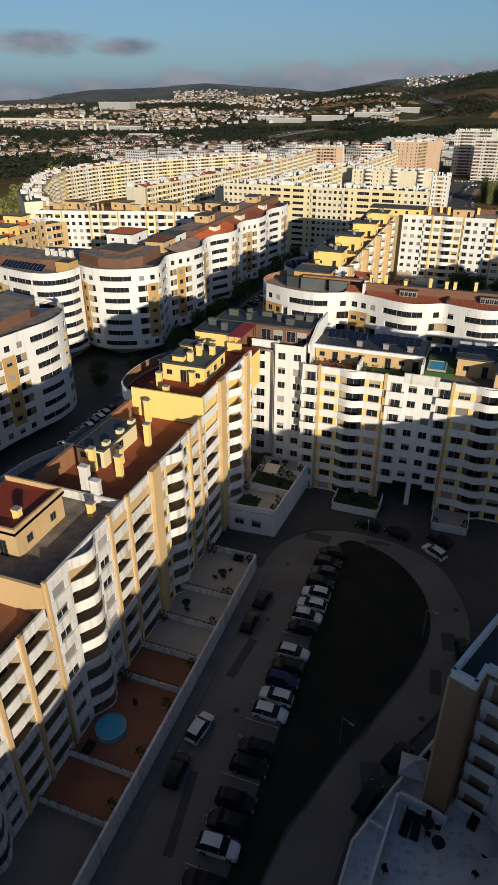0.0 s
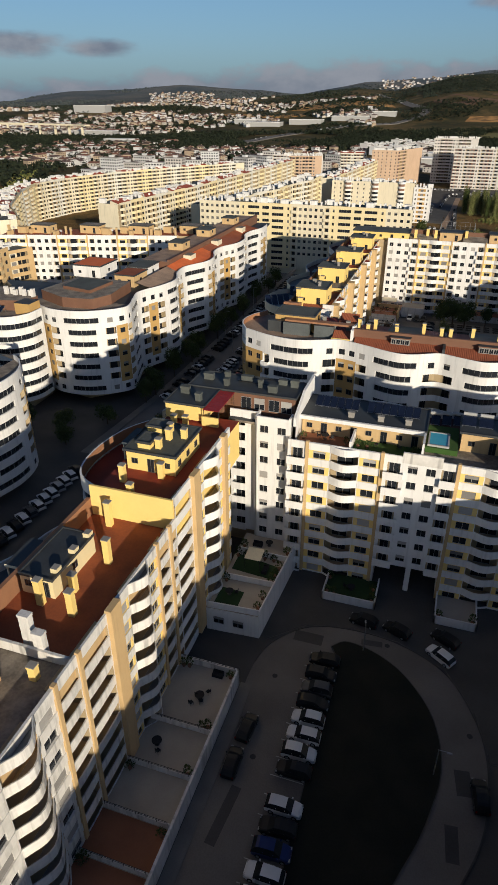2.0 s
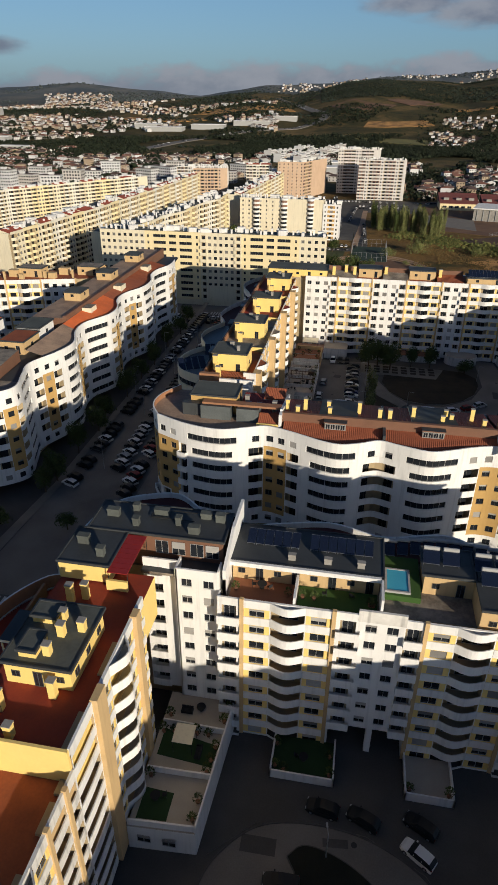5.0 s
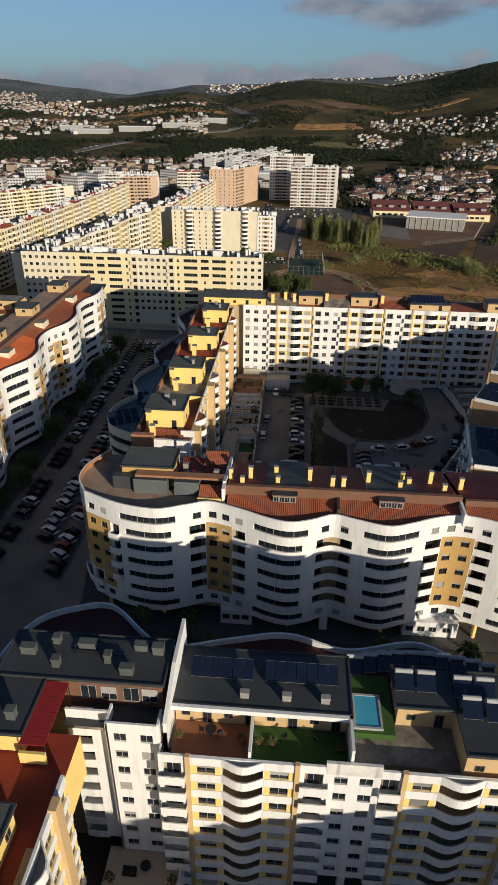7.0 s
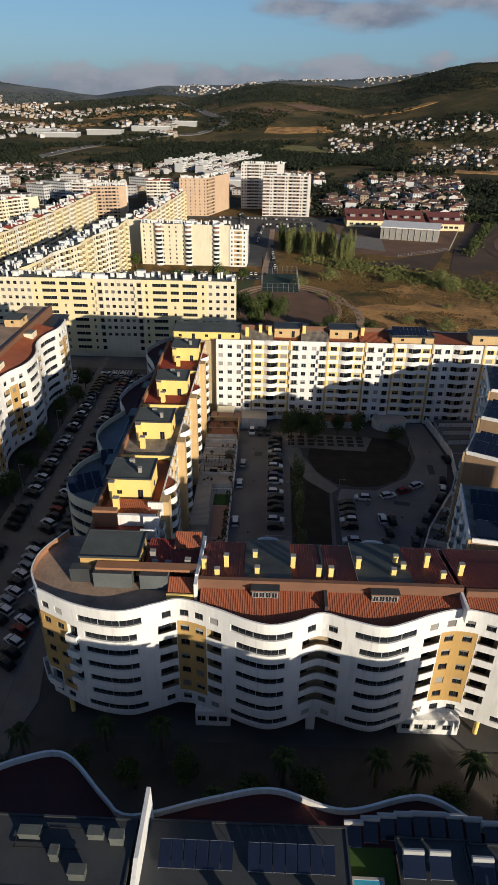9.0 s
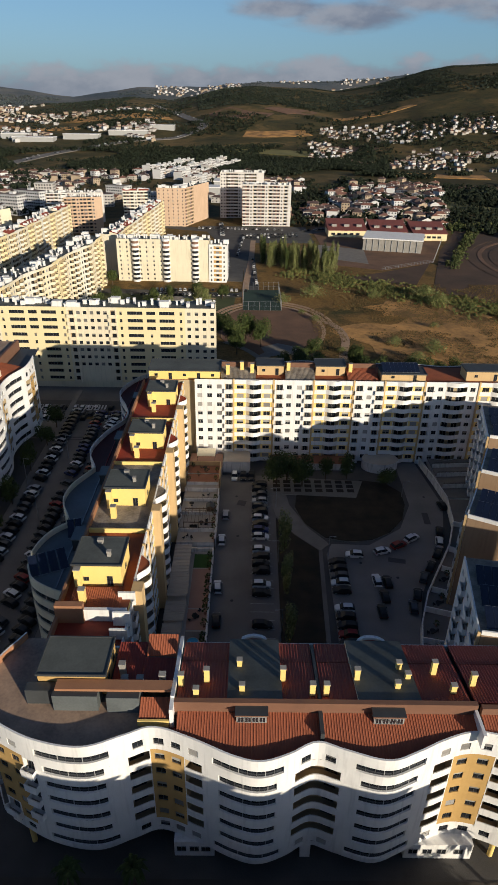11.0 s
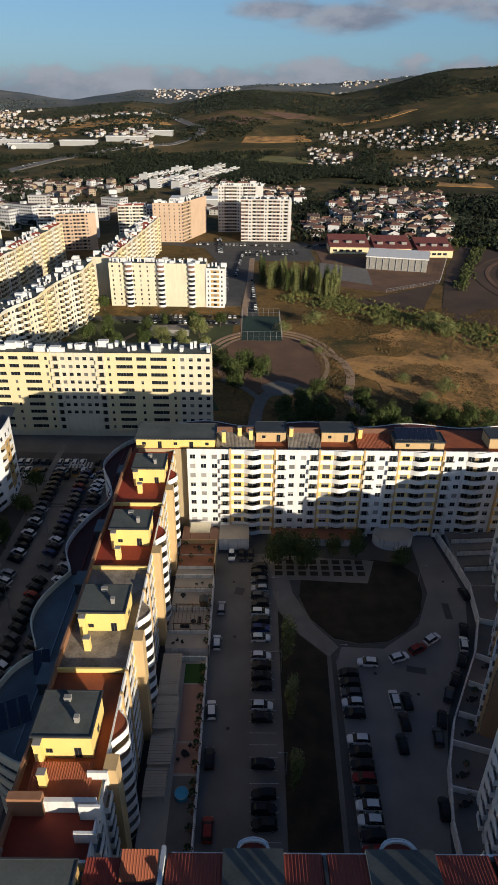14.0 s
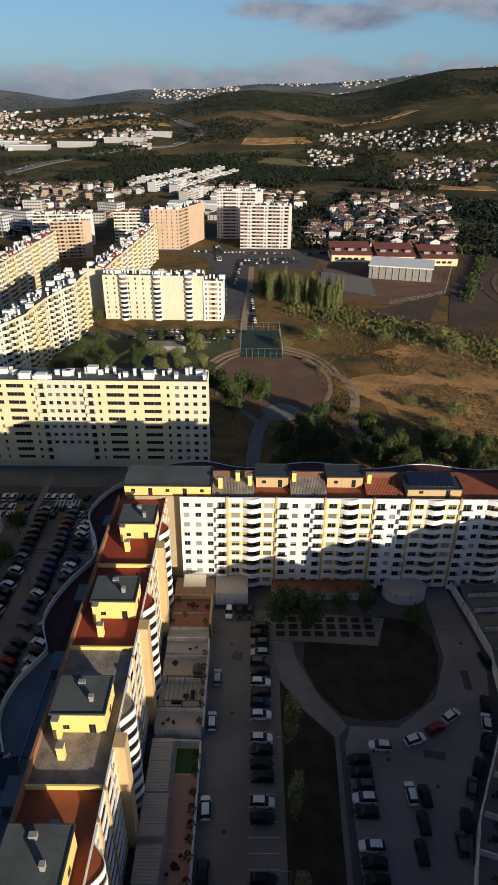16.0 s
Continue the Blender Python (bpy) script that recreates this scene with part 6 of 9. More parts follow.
for x in (-1.25, 1.2):
    for y in (-1.25, 1.2):
        M = Mesh()
        M.box(x, y, 0, x + 0.05, y + 0.05, 1.9, STEEL)
        part("post", M, gz)

# south block: unseen behind the camera's start, added to close and shade the courtyard
SB = building("unseen white apartment block added to close the courtyard")
M = Mesh()
M.box(-48, -60, 0, 16, -14, 24, WHITE, FELT)
part("body", M, SB)
facade(SB, Path([(16, -13.9), (-33, -13.9)]), 0, 8, 2.9, [(47, "w")], WHITE, 0.8)

# ---- second courtyard ----
slab("road_apron", [(-22.2, 160), (-22.0, 242), (-6.2, 242), (-5.0, 231.6), (3.6, 210.4), (1.6, 160)], 0.0, 0.035, ROAD, "worn grey parking lane", "road")
DRYLAWN = mat("worn_brown_lawn", (0.042, 0.029, 0.016), (0.009, 0.009, 0.005), 0.95, 0.25, 5, 1.2, 0.6)
slab("lawn", [(-7.6, 160), (-7.2, 221.6), (-2.9, 214.4), (2.6, 208.4), (1.8, 190), (0.8, 160)], 0.0, 0.16, CONCRETE, "long narrow worn lawn with a concrete kerb", "lawn", DRYLAWN)
slab("path", [(-8.8, 232.2), (-4.0, 232.2), (-3.2, 226), (-1.0, 219.6), (4.4, 212.4), (5.4, 210.8), (3.0, 208.2), (-2.8, 214.6), (-7.1, 222.2)], 0.0, 0.13, PAVING, "paved path between two lawns", "path")
slab("road_apron", [(3.6, 160), (4.4, 207), (6, 211), (15, 210.6), (24, 217.5), (28.6, 228), (29, 250), (35, 250), (37.5, 228), (34, 214), (24, 194), (19, 176), (16, 160)], 0.0, 0.04, ROAD_PALE, "curved grey courtyard road", "road")
slab("lawn", [(-1.0, 233.5), (-2.0, 226), (0.0, 219), (4.6, 213.2), (10, 211.8), (16, 212.4), (21, 215.6), (25.2, 221), (27.4, 228), (27.6, 234), (24, 238.6), (17.4, 240)], 0.0, 0.16, CONCRETE, "dark round worn lawn with a concrete kerb", "lawn", DRYLAWN)
slab("paved_square", [(-8.8, 232.6), (14.9, 231.0), (17.8, 239.4), (-8.8, 241.6)], 0.0, 0.2, CONCRETE, "small paved square with planting strips", "pavement", PAVING)
for i, j in itertools.product(range(8), range(3)):
    slab("planting_strip", rect(-7.4 + 2.9 * i, 233.6 + 2.2 * j, -5.5 + 2.9 * i, 235.1 + 2.2 * j), 0.2, 0.24, DRYLAWN, "narrow planting strip in the paving", "planting strip")
for i in range(28):
    M = Mesh()
    M.box(-13.6, 168.3 + 2.42 * i, 0.036, -8.6, 168.4 + 2.42 * i, 0.042, PAINT)
    tagged(part("bay_line", M), "faded white parking bay line on asphalt", "road marking", "parking bay lines", "structure")
slab("podium", rect(-31.2, 160, -22.5, 206), 0.0, 1.0, WHITE_OLD, "raised terrace podium before the apartment wing", "terrace", TILE_GREY)
slab("podium", rect(-31.2, 208, -22.3, 242), 0.0, 2.4, WHITE_OLD, "raised terrace podium before the apartment wing", "terrace", TILE_GREY)
wall_run("terrace_wall", [(-22.2, 160), (-22.2, 206.2), (-31.2, 206.2)], 0.0, 2.2, 0.3, WHITE_OLD, "white terrace wall along the parking lane")
wall_run("terrace_wall", [(-22.0, 208), (-22.0, 230), (-31.2, 230)], 0.0, 3.4, 0.3, WHITE_OLD, "white terrace wall along the parking lane")
wall_run("terrace_wall", [(-22.0, 232.5), (-22.0, 242), (-31.2, 242)], 0.0, 4.6, 0.3, TAN, "tan terrace wall along the parking lane")
for y, m in ((212, TILE_GREY), (219, TILE_GREY), (225, TILE_GREY)):
    wall_run("terrace_wall", [(-31, y), (-22.4, y)], 2.4, 3.3, 0.18, WHITE_OLD, "low white terrace wall")
    railing(-30.8, y, -22.6, y, 3.3, 0.5)
for y0, y1, m in ((233, 237, TILE_RED), (237.4, 241.6, TILE_RED)):
    slab("terrace_floor", rect(-31, y0, -22.4, y1), 2.4, 3.4, WHITE_OLD, "red tiled roof terrace", "terrace floor", m)
for y0, y1, m in ((187.6, 200, TILE_PINK), (200.4, 205.2, TURF), (181.5, 187.2, TILE_PINK), (162, 181, PAVING)):
    slab("terrace_floor", rect(-26.6, y0, -22.6, y1), 1.0, 1.03, m, "terrace floor", "terrace floor")


def slatted_awning(x0, y0, x1, y1, z):
    ob = thing("pergola", "ribbed grey awning roof over a terrace", "awning", "ribbed awnings", "", (x0, y0, z))
    k = int((y1 - y0) / 0.5)
    for i in range(k):
        M = Mesh()
        M.box(0, i * 0.5, 0, x1 - x0, i * 0.5 + 0.42, 0.07, TILE_GREY)
        part("slat", M, ob)
    for x in (0.1, x1 - x0 - 0.1):
        M = Mesh()
        M.box(x - 0.06, 0, -0.12, x + 0.06, y1 - y0, 0, STEEL)
        part("beam", M, ob)
    for y in (0.2, y1 - y0 - 0.2):
        M = Mesh()
        M.box(x1 - x0 - 0.2, y - 0.05, 1.0 - z, x1 - x0 - 0.1, y + 0.05, -0.1, STEEL)
        part("post", M, ob)


slatted_awning(-31.0, 195.5, -27.2, 205.5, 3.6)
slatted_awning(-31.0, 188.0, -26.8, 195.0, 3.9)
slatted_awning(-31.0, 181.5, -27.0, 187.2, 3.4)
slatted_awning(-31.0, 176.0, -27.4, 181.0, 3.2)


def round_pool(x, y, z, r):
    ob = thing("paddling_pool", "round blue above-ground pool with clear water", "pool", "", "", (x, y, z))
    M = Mesh()
    M.tube(0, 0, 0, 0.75, r, r, POOL, 28, False)
    M.tube(0, 0, 0.75, 0.78, r, r - 0.1, STEEL, 28, False)
    part("wall", M, ob)
    M = Mesh()
    M.tube(0, 0, 0.0, 0.62, r - 0.03, r - 0.03, POOL, 28)
    part("water", M, ob)


round_pool(-30.2, 37.6, 1.93, 1.75)
round_pool(-24.8, 177.6, 1.03, 1.2)
# terraces before block D
slab("podium", rect(-21.5, 243.5, -13.8, 250.4), 0, 3.6, WHITE_OLD, "low white garage block with a terrace roof", "garage", TILE_GREY)
slab("podium", rect(-8.0, 245.5, 16, 250.4), 0, 2.2, WHITE_OLD, "raised terrace with a white wall", "terrace", TILE_RED)
slab("podium", oval(24.0, 247.6, 5.2, 3.8), 0, 3.0, WHITE_OLD, "rounded white terrace block", "terrace", TILE_GREY)
slab("podium", rect(38.6, 229.2, 70, 250.4), 0, 1.6, WHITE_OLD, "raised terraces with white walls", "terrace", PAVING)
for y in (234, 240, 245):
    wall_run("terrace_wall", [(38.8, y), (60, y + 1.5)], 1.6, 2.8, 0.2, WHITE_OLD, "white wall between terraces")
    railing(39, y + 0.1, 59, y + 1.5, 2.8, 0.5)
wall_run("terrace_wall", [(35.8, 250), (37.2, 240), (38.4, 229), (37.0, 218), (33.6, 209), (28.6, 200), (24.2, 192), (20.8, 183), (18.6, 173), (18.0, 160)], 0, 2.4, 0.3, WHITE_OLD, "white terrace wall along the curved road")
slab("podium", [(38.6, 229), (37.2, 218), (33.8, 209), (28.8, 200), (24.4, 192), (21, 183), (18.8, 173), (18.2, 160), (60, 160), (60, 229)], 0, 1.4, WHITE_OLD, "terraces stepping along the curved road", "terrace", PAVING)
for (x0, y0), (x1, y1) in (((19.9, 178.5), (24, 177.5)), ((22.6, 187), (29, 185)), ((25.4, 193), (29.2, 191.6)), ((29.4, 200), (33, 198.4)), ((33, 207), (37, 205)), ((36.6, 217), (44, 215))):
    wall_run("terrace_wall", [(x0, y0), (x1, y1)], 1.4, 2.8, 0.2, WHITE, "white wall between terraces")
# east wing of the second courtyard: stepped units with solar roofs
for (x0, y0), (x1, y1), z in (((20.6, 159), (23.8, 177.3), 23.6), ((27.8, 189.4), (33.0, 199.6), 23.6), ((35.8, 206), (41, 217), 23.8), ((43, 222), (47.5, 241), 23.8)):
    u2 = building("tan and white apartment unit with a roof of solar panels")
    d = Vector((x1 - x0, y1 - y0)).normalized()
    e = Vector((d.y, -d.x))
    a, c = Vector((x0, y0)) + e * 0.3, Vector((x1, y1)) + e * 0.3
    M = Mesh()
    M.prism([tuple(a), tuple(c), tuple(c + e * 17), tuple(a + e * 17)], 0, z, TAN_SHADED, FELT)
    part("body", M, u2)
    p = Path([(x1, y1), (x0, y0)])
    n = int((p.length - 0.4) / 5.0)
    facade(u2, p, 0.0, 8, 2.85, [((p.length - 0.4) / n - 2.4, "p"), (2.4, "s")] * n + [(0.4, "t")], WHITE, 1.0, bow=0.6)
    M = Mesh()
    q = Path([tuple(a), tuple(a + e * 17)])
    bar(M, q, 0, q.length, -0.25, 0.02, z, z + 0.8, WHITE)
    part("parapet", M, u2)
    turn = math.degrees(math.atan2(e.y, e.x))
    for j in range(max(1, int(p.length / 5.2))):
        o = a + d * (1.2 + 5.0 * j) + e * 1.6
        solar_rows([tuple(o + e * 1.3 * i) for i in range(6)], z, 14, 1.25, 4.2, turn)

# ---- street between the wavy blocks ----
slab("pavement", [(-79, 120), (-76.5, 152), (-77, 300), (-75.2, 300), (-74.6, 152), (-76.6, 120)], 0, 0.14, PAVING, "paved footway along the street", "pavement")
slab("pavement", [(-52.5, 116), (-52.5, 136), (-50.8, 143), (-52.2, 150), (-54, 180), (-54, 200), (-53, 262), (-56.0, 262), (-56.5, 150), (-55, 116)], 0, 0.14, PAVING, "paved footway along the street", "pavement")
slab("street", [(-76.4, 116), (-74.8, 152), (-75.4, 262), (-56.2, 262), (-56.6, 150), (-55.2, 116)], 0, 0.036, ROAD, "worn grey street lined with parked cars", "road")
slab("promenade", rect(-50, 116.5, 60, 136.5), 0, 0.12, DARKPAVE, "paved promenade with palms between two blocks", "pavement")
for k, (x, y) in enumerate(((-72, 112), (-71, 284), (-64, 123))):
    for i in range(7):
        M = Mesh()
        M.box(x + 1.1 * i, y, 0.022, x + 1.1 * i + 0.55, y + 3.6, 0.03, PAINT)
        tagged(part("zebra_stripe", M), "white zebra crossing stripe on asphalt", "road marking", "zebra crossing", "structure")

# pool terrace and rooftop of block A
slab("pool_lawn", rect(-5.5, 101.0, -0.9, 108.6), 23.5, 24.35, TURF, "artificial turf roof terrace", "roof terrace")
pool = thing("swimming_pool", "small rectangular turquoise pool with a white rim", "pool", "", "", (-3.7, 103.6, 24.35))
M = Mesh()
for q in ((-1.55, -2.2, 1.55, -1.95), (-1.55, 1.95, 1.55, 2.2), (-1.55, -1.95, -1.3, 1.95), (1.3, -1.95, 1.55, 1.95)):
    M.box(q[0], q[1], 0, q[2], q[3], 0.3, FRAME)
part("rim", M, pool)
M = Mesh()
M.box(-1.3, -1.95, 0, 1.3, 1.95, 0.22, POOL)
part("water", M, pool)
solar_rows([(-22.6 + 1.15 * i, 104.6) for i in range(6)], 26.75, 22, 1.05, 2.3)
solar_rows([(-14.4 + 1.15 * i, 104.6) for i in range(7)], 26.75, 22, 1.05, 2.3)
TANKS = "solar water heaters with white tanks on a roof"
solar_rows([(0.2, 104.6), (2.6, 104.6), (6.4, 104.2), (8.8, 104.2)], 26.75, 30, 2.0, 1.9, 0, True, TANKS)
solar_rows([(6.8, 101.6), (9.2, 101.4)], 26.75, 30, 2.0, 1.9, 0, True, TANKS)
solar_rows([(-4.6 + 1.7 * i, 109.6 - 0.02 * (1.7 * i - 7.6) ** 2) for i in range(10)], 24.3, 30, 1.4, 1.9, 0, True, TANKS)
can = thing("canopy", "dark red ribbed canopy roof on posts over a terrace", "canopy", "", "", (-36.6, 97.2, 26.9))
for i in range(8):
    M = Mesh()
    M.box(-1.25, -3.6 + 0.92 * i, 2.0, 1.25, -3.6 + 0.92 * i + 0.86, 2.1, REDMETAL)
    part("roof_panel", M, can)
for x in (-1.2, 1.15):
    for y in (-3.5, 3.4):
        M = Mesh()
        M.box(x, y, 0, x + 0.08, y + 0.08, 2.0, METAL)
        part("post", M, can)


# ---- loose things on the terraces ----
CLOTH = mat("dark_outdoor_fabric", (0.018, 0.018, 0.02), (0.012, 0.012, 0.013), 0.9, 1.5, 12, 0.6, 0.2)
POT = mat("clay_pot", (0.26, 0.12, 0.07), (0.18, 0.085, 0.05), 0.85, 2, 10, 0.8, 0.1)
TIMBER = mat("brown_timber", (0.16, 0.095, 0.055), (0.10, 0.06, 0.035), 0.8, 1.2, 10, 0.9, 0.2)
FURNITURE = {}


def garden_table(x, y, z, m=None):
    ob = thing("garden_table", "round dark garden table on a terrace", "table", "terrace tables", "", (x, y, z))
    M = Mesh()
    M.tube(0, 0, 0.68, 0.73, 0.62, 0.62, m or CLOTH, 20)
    part("tabletop", M, ob)
    M = Mesh()
    M.tube(0, 0, 0.0, 0.68, 0.05, 0.05, METAL, 8)
    M.tube(0, 0, 0.0, 0.04, 0.32, 0.28, METAL, 12)
    part("pedestal", M, ob)


def garden_chair(x, y, z, turn, m=None):
    if "chair" not in FURNITURE:
        S, K, L = Mesh(), Mesh(), Mesh()
        S.box(-0.25, -0.25, 0.42, 0.25, 0.25, 0.47, CLOTH)
        K.box(-0.25, 0.21, 0.47, 0.25, 0.26, 0.9, CLOTH, taper=0.0)
        L.box(-0.02, -0.02, 0, 0.02, 0.02, 0.42, METAL)
        FURNITURE["chair"] = (S.data("seat"), K.data("backrest"), L.data("leg"))
    ob = thing("garden_chair", "dark garden chair on a terrace", "chair", "terrace chairs", "", (x, y, z))
    ob.rotation_euler = (0, 0, radians(turn))
    part("seat", FURNITURE["chair"][0], ob)
    part("backrest", FURNITURE["chair"][1], ob)
    for a in (-0.22, 0.22):
        for c in (-0.22, 0.22):
            part("leg", FURNITURE["chair"][2], ob, "", Matrix.Translation((a, c, 0)))


def garden_sofa(x, y, z, turn, w=1.9):
    ob = thing("garden_sofa", "dark cushioned garden sofa on a terrace", "sofa", "", "", (x, y, z))
    ob.rotation_euler = (0, 0, radians(turn))
    for nm, q in (("base", (-w / 2, -0.4, 0.06, w / 2, 0.4, 0.3)), ("backrest", (-w / 2, 0.24, 0.3, w / 2, 0.42, 0.8)), ("armrest", (-w / 2, -0.4, 0.3, -w / 2 + 0.18, 0.24, 0.58)), ("armrest", (w / 2 - 0.18, -0.4, 0.3, w / 2, 0.24, 0.58)), ("cushion", (-w / 2 + 0.2, -0.38, 0.3, -0.01, 0.22, 0.45)), ("cushion", (0.01, -0.38, 0.3, w / 2 - 0.2, 0.22, 0.45))):
        M = Mesh()
        M.box(*q, CLOTH, None, 0.02)
        part(nm, M, ob)


def potted_plant(x, y, z, h=1.2, w=0.9, seed=0):
    key = ("plant", seed % 3)
    if key not in FURNITURE:
        r = random.Random(50 + seed % 3)
        P, F = Mesh(), Mesh()
        P.tube(0, 0, 0, 0.3, 0.16, 0.22, POT, 12)
        for k in range(110):
            a, t, u = r.uniform(0, 6.28), r.random() ** 0.6, r.uniform(0.25, 1.0)
            c = Vector((0.5 * t * math.cos(a) * math.sin(math.pi * min(u, 0.9)), 0.5 * t * math.sin(a) * math.sin(math.pi * min(u, 0.9)), u))
            d = Vector((math.cos(a), math.sin(a), r.uniform(0.1, 0.9))).normalized()
            e = d.orthogonal().normalized() * 0.05
            F.face((c, c + d * 0.1 + e, c + d * 0.2, c + d * 0.1 - e), LEAF)
        FURNITURE[key] = (P.data("pot"), F.data("foliage"))
    ob = thing("potted_plant", "green bushy plant in a clay pot on a terrace", "plant", "terrace plants", "", (x, y, z))
    part("pot", FURNITURE[key][0], ob, "", Matrix.Diagonal((1.3, 1.3, 1.2, 1)))
    part("foliage", FURNITURE[key][1], ob, "", Matrix.Diagonal((w, w, h, 1)))


def parasol(x, y, z, m, label):
    ob = thing("parasol", label, "parasol", "", "", (x, y, z))
    M = Mesh()
    n = 8
    for i in range(n):
        a, c = 2 * math.pi * i / n, 2 * math.pi * (i + 1) / n
        M.face(((1.4 * math.cos(a), 1.4 * math.sin(a), 2.1), (1.4 * math.cos(c), 1.4 * math.sin(c), 2.1), (0, 0, 2.65)), m)
        M.face(((0, 0, 2.6), (1.4 * math.cos(c), 1.4 * math.sin(c), 2.05), (1.4 * math.cos(a), 1.4 * math.sin(a), 2.05)), m)
    part("canopy", M, ob)
    M = Mesh()
    M.tube(0, 0, 0, 2.6, 0.03, 0.03, STEEL, 8)
    M.tube(0, 0, 0, 0.08, 0.3, 0.25, METAL, 12)
    part("pole", M, ob)


def pergola(x0, y0, x1, y1, z, h, label):
    ob = thing("pergola", label, "pergola", "", "", (x0, y0, z))
    w, d = x1 - x0, y1 - y0
    for a, c in ((0, 0), (w, 0), (0, d), (w, d), (w / 2, 0), (w / 2, d)):
        M = Mesh()
        M.box(a - 0.07, c - 0.07, 0, a + 0.07, c + 0.07, h, TIMBER)
        part("post", M, ob)
    for c in (0, d):
        M = Mesh()
        M.box(-0.2, c - 0.06, h, w + 0.2, c + 0.06, h + 0.16, TIMBER)
        part("beam", M, ob)
    for i in range(9):
        M = Mesh()
        M.box(w * i / 8 - 0.04, -0.2, h + 0.16, w * i / 8 + 0.04, d + 0.2, h + 0.26, TIMBER)
        part("rafter", M, ob)


def shed(x, y, z):
    ob = thing("garden_shed", "small dark timber garden shed with a pitched roof", "shed", "", "", (x, y, z))
    M = Mesh()
    M.box(-0.9, -0.9, 0, 0.9, 0.9, 1.7, TIMBER)
    part("walling", M, ob)
    M = Mesh()
    for a, c in (((-1.05, 1.65), (0, 2.25)), ((0, 2.25), (1.05, 1.65))):
        M.face(((a[0], -1.05, a[1]), (c[0], -1.05, c[1]), (c[0], 1.05, c[1]), (a[0], 1.05, a[1])), DARKROOF)
        M.face(((a[0], 1.05, a[1] - 0.08), (c[0], 1.05, c[1] - 0.08), (c[0], -1.05, c[1] - 0.08), (a[0], -1.05, a[1] - 0.08)), DARKROOF)
    part("roof", M, ob)


garden_sofa(2.4, 37.7, 3.0, 80, 2.6)
garden_sofa(3.3, 37.6, 3.0, -95, 2.4)
garden_table(4.3, 38.2, 3.0)
for a, (dx, dy) in ((0, (0, 0.9)), (180, (0.1, -0.9)), (-90, (0.95, 0))):
    garden_chair(4.3 + dx, 38.2 + dy, 3.0, a)
garden_table(5.4, 36.7, 3.0)
garden_chair(1.1, 32.8, 3.0, 30)
garden_sofa(8.6, 40.4, 3.0, 70, 2.4)
garden_sofa(3.4, 45.4, 3.0, 60, 1.5)
parasol(9.6, 37.4, 3.0, FRAME, "white parasol open on a white terrace")
garden_chair(8.8, 35.2, 3.0, 140)
# terraces of the first wing
for x, y in ((-28.6, 66.2), (-27.8, 65.4), (-28.9, 64.8), (-27.4, 67.0)):
    garden_chair(x, y, 1.93, x * 57 % 360)
garden_table(-28.2, 66.0, 1.93)
garden_sofa(-27.2, 70.0, 1.93, 0, 1.5)
garden_table(-30.6, 58.4, 1.93)
garden_chair(-30.0, 57.4, 1.93, 160)
garden_chair(-29.2, 41.4, 1.93, 40)
garden_sofa(-31.2, 34.6, 1.93, 90, 1.6)
for i, (x, y) in enumerate(((-25.5, 70.2), (-25.6, 62.2), (-25.5, 55.8), (-25.5, 48.8), (-26.2, 61.8), (-25.5, 42.2), (-25.6, 36.0), (-32.2, 43.8), (-31.8, 44.2), (-25.5, 30.0), (-32.2, 70.2), (-31.4, 70.3), (-32.2, 54.6))):
    potted_plant(x, y, 1.93, 1.2 + 0.3 * (i % 3), 1.1, i)
# roof terrace of the corner annex, and the gardens of the end block
garden_sofa(-26.6, 89.6, 4.24, -90, 1.8)
garden_table(-30.2, 83.0, 4.24)
garden_chair(-29.2, 83.4, 4.24, -80)
for i, (x, y) in enumerate(((-25.2, 81.2), (-25.1, 83.4), (-24.9, 87.2), (-24.8, 88.8), (-24.6, 90.6), (-31.8, 91.8), (-30.4, 92.0), (-28.8, 92.0), (-27.4, 92.2), (-25.9, 92.2), (-31.6, 85.6))):
    potted_plant(x, y, 4.24, 1.3 + 0.3 * (i % 3), 1.2, i)
for i, (x, y) in enumerate(((-17.0, 92.0), (-15.8, 91.6), (-9.9, 91.8), (-10.0, 94.4), (-17.1, 95.2), (5.1, 91.8), (0.2, 91.8))):
    potted_plant(x, y, 0.7, 1.2 + 0.3 * (i % 3), 1.2, i)
garden_table(-13.4, 93.6, 0.7)
garden_chair(-14.4, 93.8, 0.7, 80)
# terraces of the second wing
shed(-23.9, 220.8, 2.4)
pergola(-29.8, 212.6, -22.8, 218.4, 2.4, 2.3, "brown timber pergola over a seating terrace")
garden_sofa(-24.6, 215.6, 2.4, -90)
garden_sofa(-27.6, 214.0, 2.4, 180)
garden_table(-25.8, 215.0, 2.4)
for x, y in ((-28.8, 209.8), (-27.6, 209.2), (-29.6, 209.0), (-24.8, 227.6), (-26.0, 227.2)):
    garden_chair(x, y, 2.4, x * 77 % 360)
garden_table(-28.8, 223.2, 2.4)
for x, y in ((-25.2, 185.4), (-24.4, 184.6), (-26.0, 183.8), (-24.2, 186.4)):
    garden_chair(x, y, 1.03, x * 91 % 360)
garden_table(-25.0, 184.8, 1.03)
for i in range(15):
    potted_plant(-22.9, 163.0 + 2.8 * i + 0.6 * math.sin(5 * i), 1.03 if i else 1.0, 1.6 + 0.5 * (i % 3), 1.5, i)
for i in range(6):
    potted_plant(-22.7, 209.4 + 3.2 * i, 2.4, 1.5 + 0.4 * (i % 2), 1.3, i)
